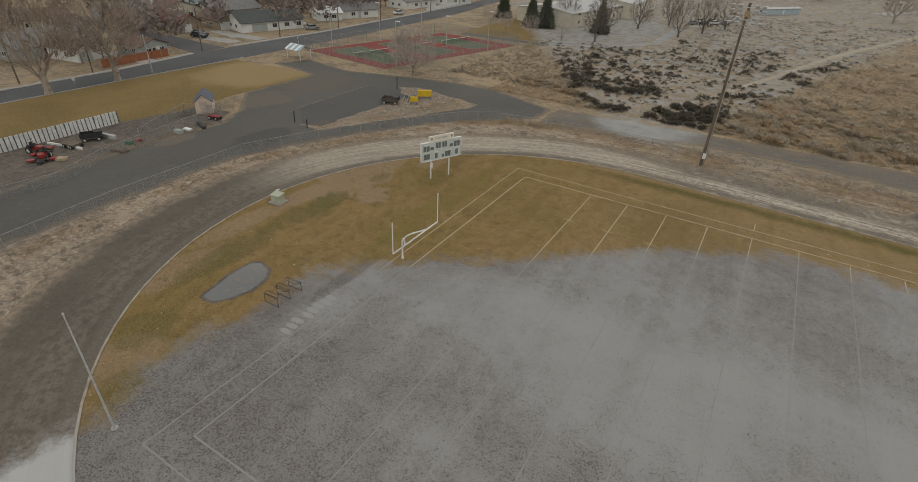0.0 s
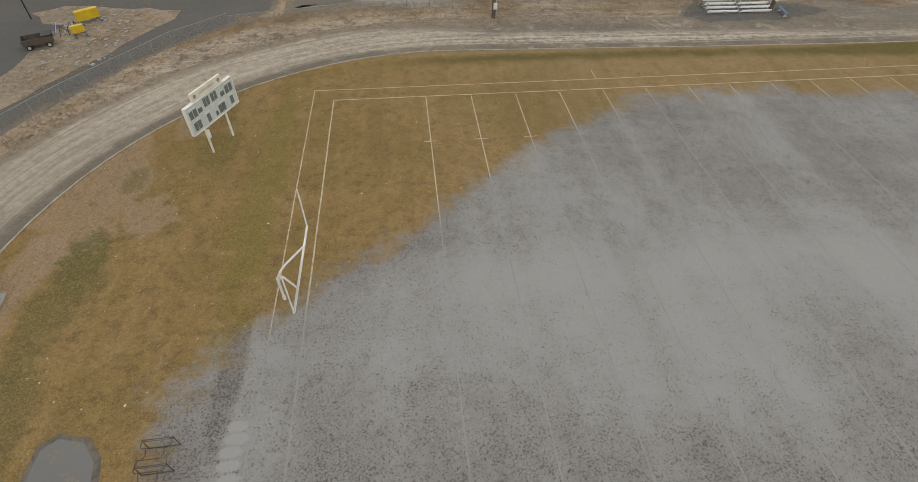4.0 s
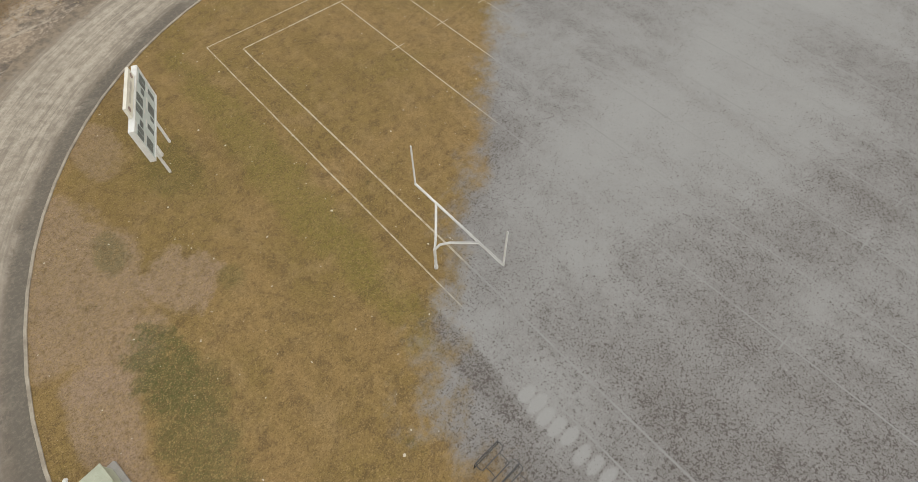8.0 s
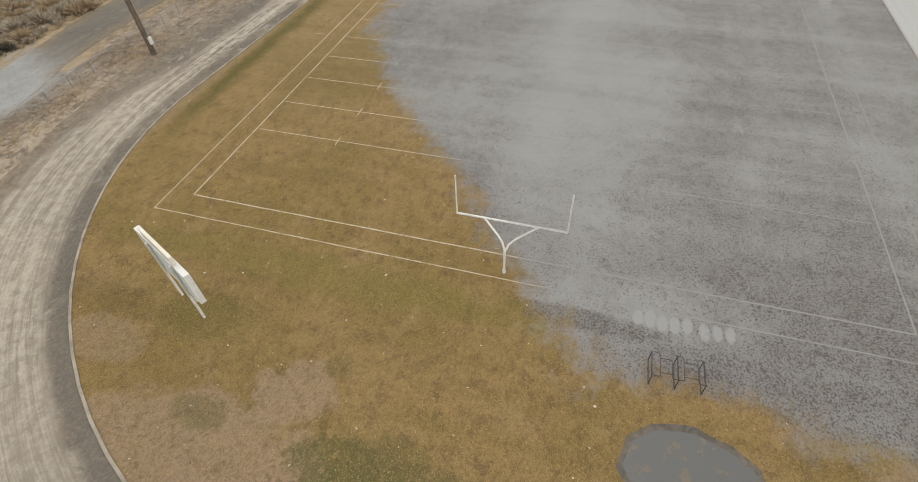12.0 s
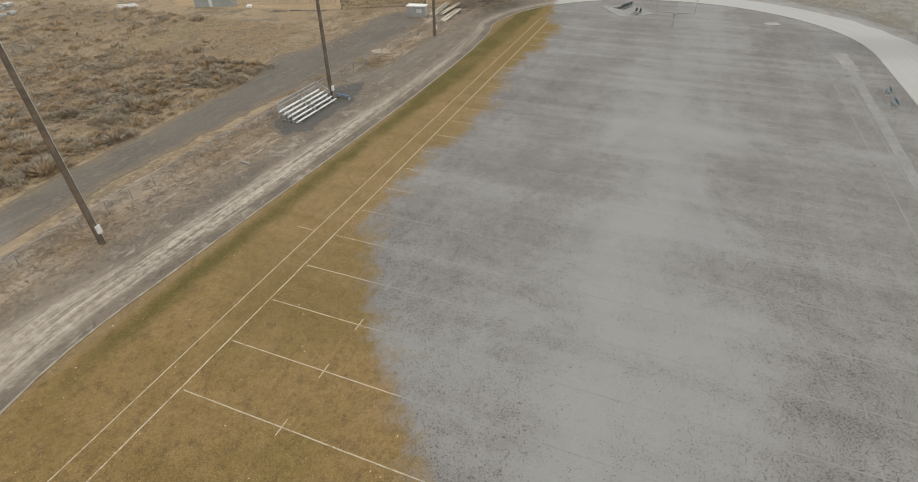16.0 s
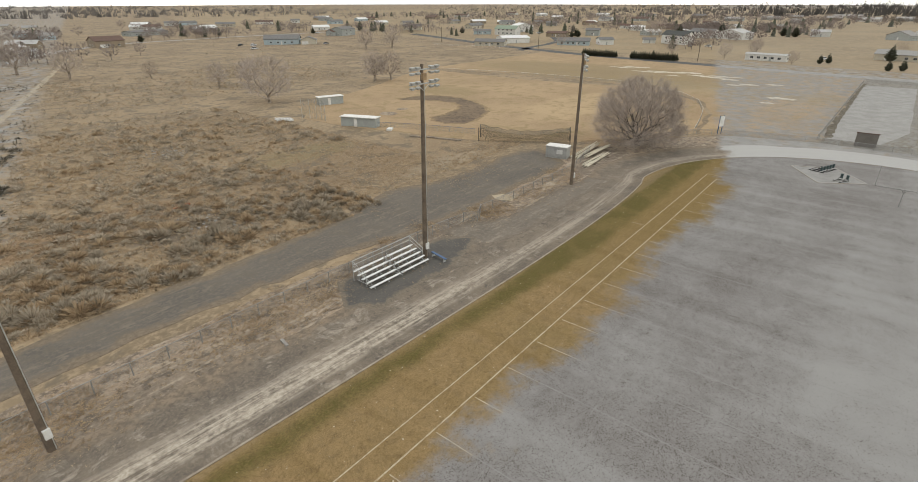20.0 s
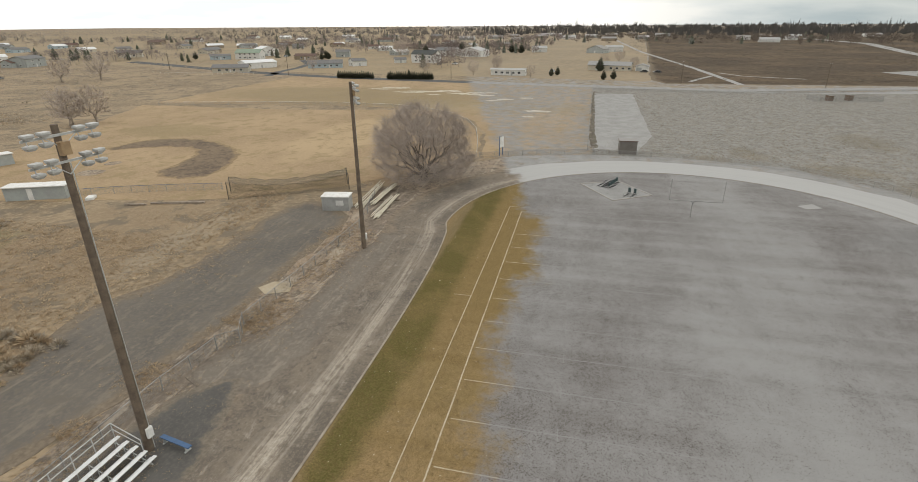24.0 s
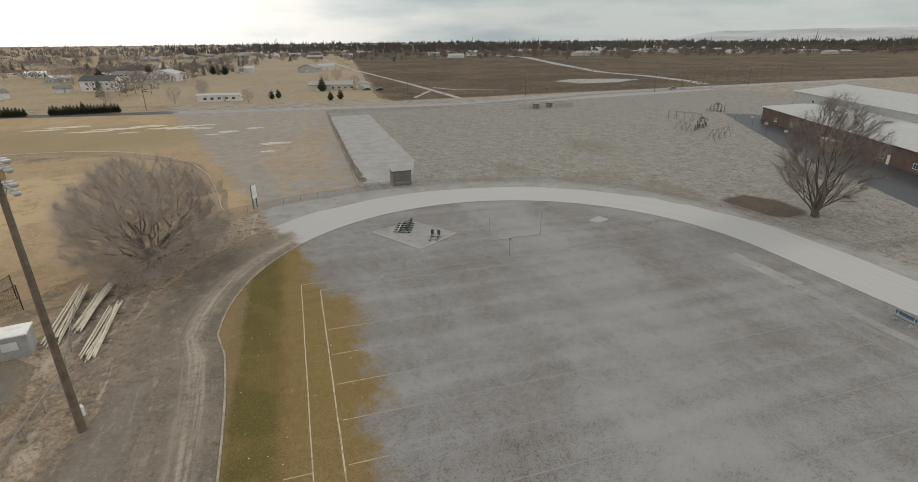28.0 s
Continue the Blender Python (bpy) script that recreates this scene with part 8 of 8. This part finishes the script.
for k in range(9):
    a, b = 0.7 * k, 0.9 * math.sin(k * 2.3)
    g = Geo()
    g.line([(-1.4 + 0.3 * k, b - 0.8, 0.06), (-1.2 + 0.28 * k, b, 0.25 + 0.09 * (k % 4)), (-0.9 + 0.25 * k, b + 0.5 * math.cos(a), 0.7 + 0.12 * (k % 3)), (-0.2 + 0.2 * k, b + 1.3 * math.cos(a), 0.08)], 0.045)
    part("bar", g, (BLUE, GALV, BLACK)[k % 3], tang)
for x, y, h, lab in ((-42.4, 48.4, 1.9, "dark steel bollard post in the lot"), (-38.5, 47.4, 1.4, "short steel post in the lot"), (-42.4, 76.7, 2.6, "thin dark post beside the weed island")):
    g = Geo()
    g.tube((0, 0, 0), (0, 0, h), 0.08, n=8), g.tube((0, 0, h), (0, 0, h + 0.05), 0.08, 0.02, n=8)
    solid("post", g, BLACK, lab, "post", pose(x, y, 0, 2, 3, 0))

# striped shelter by the street
cn = thing("shelter", "open shelter with a blue and white striped gable roof", "shelter", pose(-84.3, 85.6, 0.03, 0, 0, -4))
for x in (0, 4.4):
    for y in (0, 3.2):
        g = Geo()
        g.tube((x, y, 0), (x, y, 2.3), 0.07, n=8)
        part("leg", g, WHITE, cn)
PALEBLUE = plain("pale_blue_panel", (0.30, 0.42, 0.48), (0.26, 0.36, 0.42))
for i in range(6):
    for s in (-1, 1):
        g = Geo()
        x0, x1 = -0.3 + i * 0.835, -0.3 + (i + 1) * 0.835
        a, b = (1.6, 3.2), (1.6 + s * 2.0, 2.2)
        g.add([(x, y, z + dz) for dz in (0, 0.06) for x, (y, z) in ((x0, a), (x1, a), (x1, b), (x0, b))], [(0, 3, 2, 1), (4, 5, 6, 7), (0, 1, 5, 4), (1, 2, 6, 5), (2, 3, 7, 6), (3, 0, 4, 7)])
        part("roof_panel", g, PALEBLUE if i % 2 else WHITE, cn)
for x, y, h in ((-108.5, 66, 2.3), (-95.5, 40, 1.2), (-96.5, 101, 2.2)):
    t = thing("street_sign", "white street sign on a thin post", "sign", pose(x, y, 0, 0, 0, -60), "street signs")
    g = Geo()
    g.tube((0, 0, 0), (0, 0, h), 0.04, n=6)
    part("post", g, GALV, t)
    g = Geo()
    g.box((0, -0.05, h - 0.25), (0.7, 0.03, 0.5), 0, 0.005)
    part("plate", g, WHITE, t)

# playground beside the school
STEEL = plain("dark_tube_steel", (0.09, 0.085, 0.08), (0.12, 0.10, 0.09), 2.0, 0.6, snowy=0.3)
for x, y, rz, w, k in ((203, -77.8, 32, 11, 4), (185, -63, -21, 9, 2), (171.6, -64, -70, 9, 3)):
    t = thing("swing_frame", "dark tubular swing frame in the snow", "swing", pose(x, y, 0, 0, 0, rz), "playground frames")
    for i in range(k + 1):
        a = -w / 2 + w * i / k
        for s in (-1, 1):
            g = Geo()
            g.tube((a, s * 1.1, 0), (a, 0, 2.9), 0.045)
            part("leg", g, STEEL, t)
    g = Geo()
    g.tube((-w / 2, 0, 2.9), (w / 2, 0, 2.9), 0.05)
    part("beam", g, STEEL, t)
    for i in range(k * 2):
        a = -w / 2 + w * (i + 0.5) / (k * 2)
        g = Geo()
        g.tube((a - 0.2, 0, 2.9), (a - 0.2, 0, 0.6), 0.012, n=4), g.tube((a + 0.2, 0, 2.9), (a + 0.2, 0, 0.6), 0.012, n=4), g.box((a, 0, 0.58), (0.46, 0.18, 0.05))
        part("swing_seat", g, STEEL, t)
for x, y, rz in ((187.5, -72.0, -56), (216, -107, 10)):
    t = thing("climbing_frame", "timber and steel climbing frame with a slide", "playground", pose(x, y, 0, 0, 0, rz), "climbing frames")
    for a in range(4):
        for b in range(2):
            g = Geo()
            g.box((a * 1.6, b * 1.6, 1.3), (0.14, 0.14, 2.6))
            part("post", g, POLEWOOD, t)
    for a in range(3):
        g = Geo()
        g.box((a * 1.6 + 0.8, 0.8, 1.2), (1.5, 1.5, 0.1))
        part("deck", g, POLEWOOD, t)
    g = Geo()
    g.add([(4.9, 0.5, 1.3), (4.9, 1.1, 1.3), (7.4, 1.1, 0.2), (7.4, 0.5, 0.2), (4.9, 0.5, 1.22), (4.9, 1.1, 1.22), (7.4, 1.1, 0.12), (7.4, 0.5, 0.12)], [(0, 3, 2, 1), (4, 5, 6, 7), (0, 1, 5, 4), (1, 2, 6, 5), (2, 3, 7, 6), (3, 0, 4, 7)])
    if x < 200:
        for a in range(9):
            q = Geo()
            q.box((-6.4 + 0.7 * a, 0.3 + 0.25 * (a % 3), 0.9), (0.16, 0.16, 1.5 + 0.35 * (a % 2) + 0.3))
            part("stake", q, POLEWOOD, t)
    part("slide", g, plain("slide_plastic", (0.20, 0.13, 0.07)), t)
    g = Geo()
    g.add([(1.4, -0.2, 2.6), (3.4, -0.2, 2.6), (3.4, 1.8, 2.6), (1.4, 1.8, 2.6), (2.4, 0.8, 3.5)], [(0, 1, 4), (1, 2, 4), (2, 3, 4), (3, 0, 4), (3, 2, 1, 0)])
    part("roof", g, BLACK, t)
for i, (x, y) in enumerate(((196, -93), (184, -88), (172, -81), (160, -75))):
    t = thing("basketball_hoop", "basketball hoop on a bent steel post at the yard's edge", "basketball hoop", pose(x, y, 0, 0, 0, 200), "basketball hoops")
    g = Geo()
    g.line([(0, 0, 0), (0, 0, 2.6), (0, -0.9, 3.3)], 0.06)
    part("post", g, STEEL, t)
    g = Geo()
    g.box((0, -0.95, 3.3), (1.0, 0.06, 0.65))
    part("backboard", g, WALLS["grey"], t)
    g = Geo()
    for k in range(10):
        a, b = 6.2832 * k / 10, 6.2832 * (k + 1) / 10
        g.tube((0.23 * math.cos(a), -1.22 + 0.23 * math.sin(a), 3.05), (0.23 * math.cos(b), -1.22 + 0.23 * math.sin(b), 3.05), 0.015, n=4)
    part("rim", g, PAINTS["red"], t)
cont = thing("storage_container", "tan and blue storage container beside the school", "container", pose(150, -78, 0.03, 0, 0, 155))
g = Geo()
g.box((0, 0, 1.25), (6.0, 2.4, 2.5), 0, 0.03)
part("body", g, WALLS["tan"], cont)
rib = Geo()
rib.box((0, 0, 1.25), (0.12, 0.05, 2.3))
rib = rib.mesh("rib", WALLS["tan"])
for i in range(15):
    part("rib", rib, None, cont, "", pose(-2.8 + 0.4 * i, 1.21, 0))
g = Geo()
g.box((0, 0, 2.55), (6.1, 2.5, 0.08))
part("lid", g, WALLS["grey"], cont)
pump = fence("small fenced pump yard beside the county road", [(252, -38), (258, -60), (251, -62), (246, -40), (252, -38)], 1.8, 3.0)
for x, y in ((251, -45), (253, -52)):
    g = Geo()
    g.box((0, 0, 0.9), (2.2, 1.6, 1.8), 0, 0.05), g.box((0, 0, 1.86), (2.4, 1.8, 0.12), 0, 0.05)
    solid("pump_cabinet", g, WALLS["brown"], "dark pump cabinet inside a small fenced yard", "cabinet", pose(x, y, 0, 0, 0, 15), group="pump cabinets")
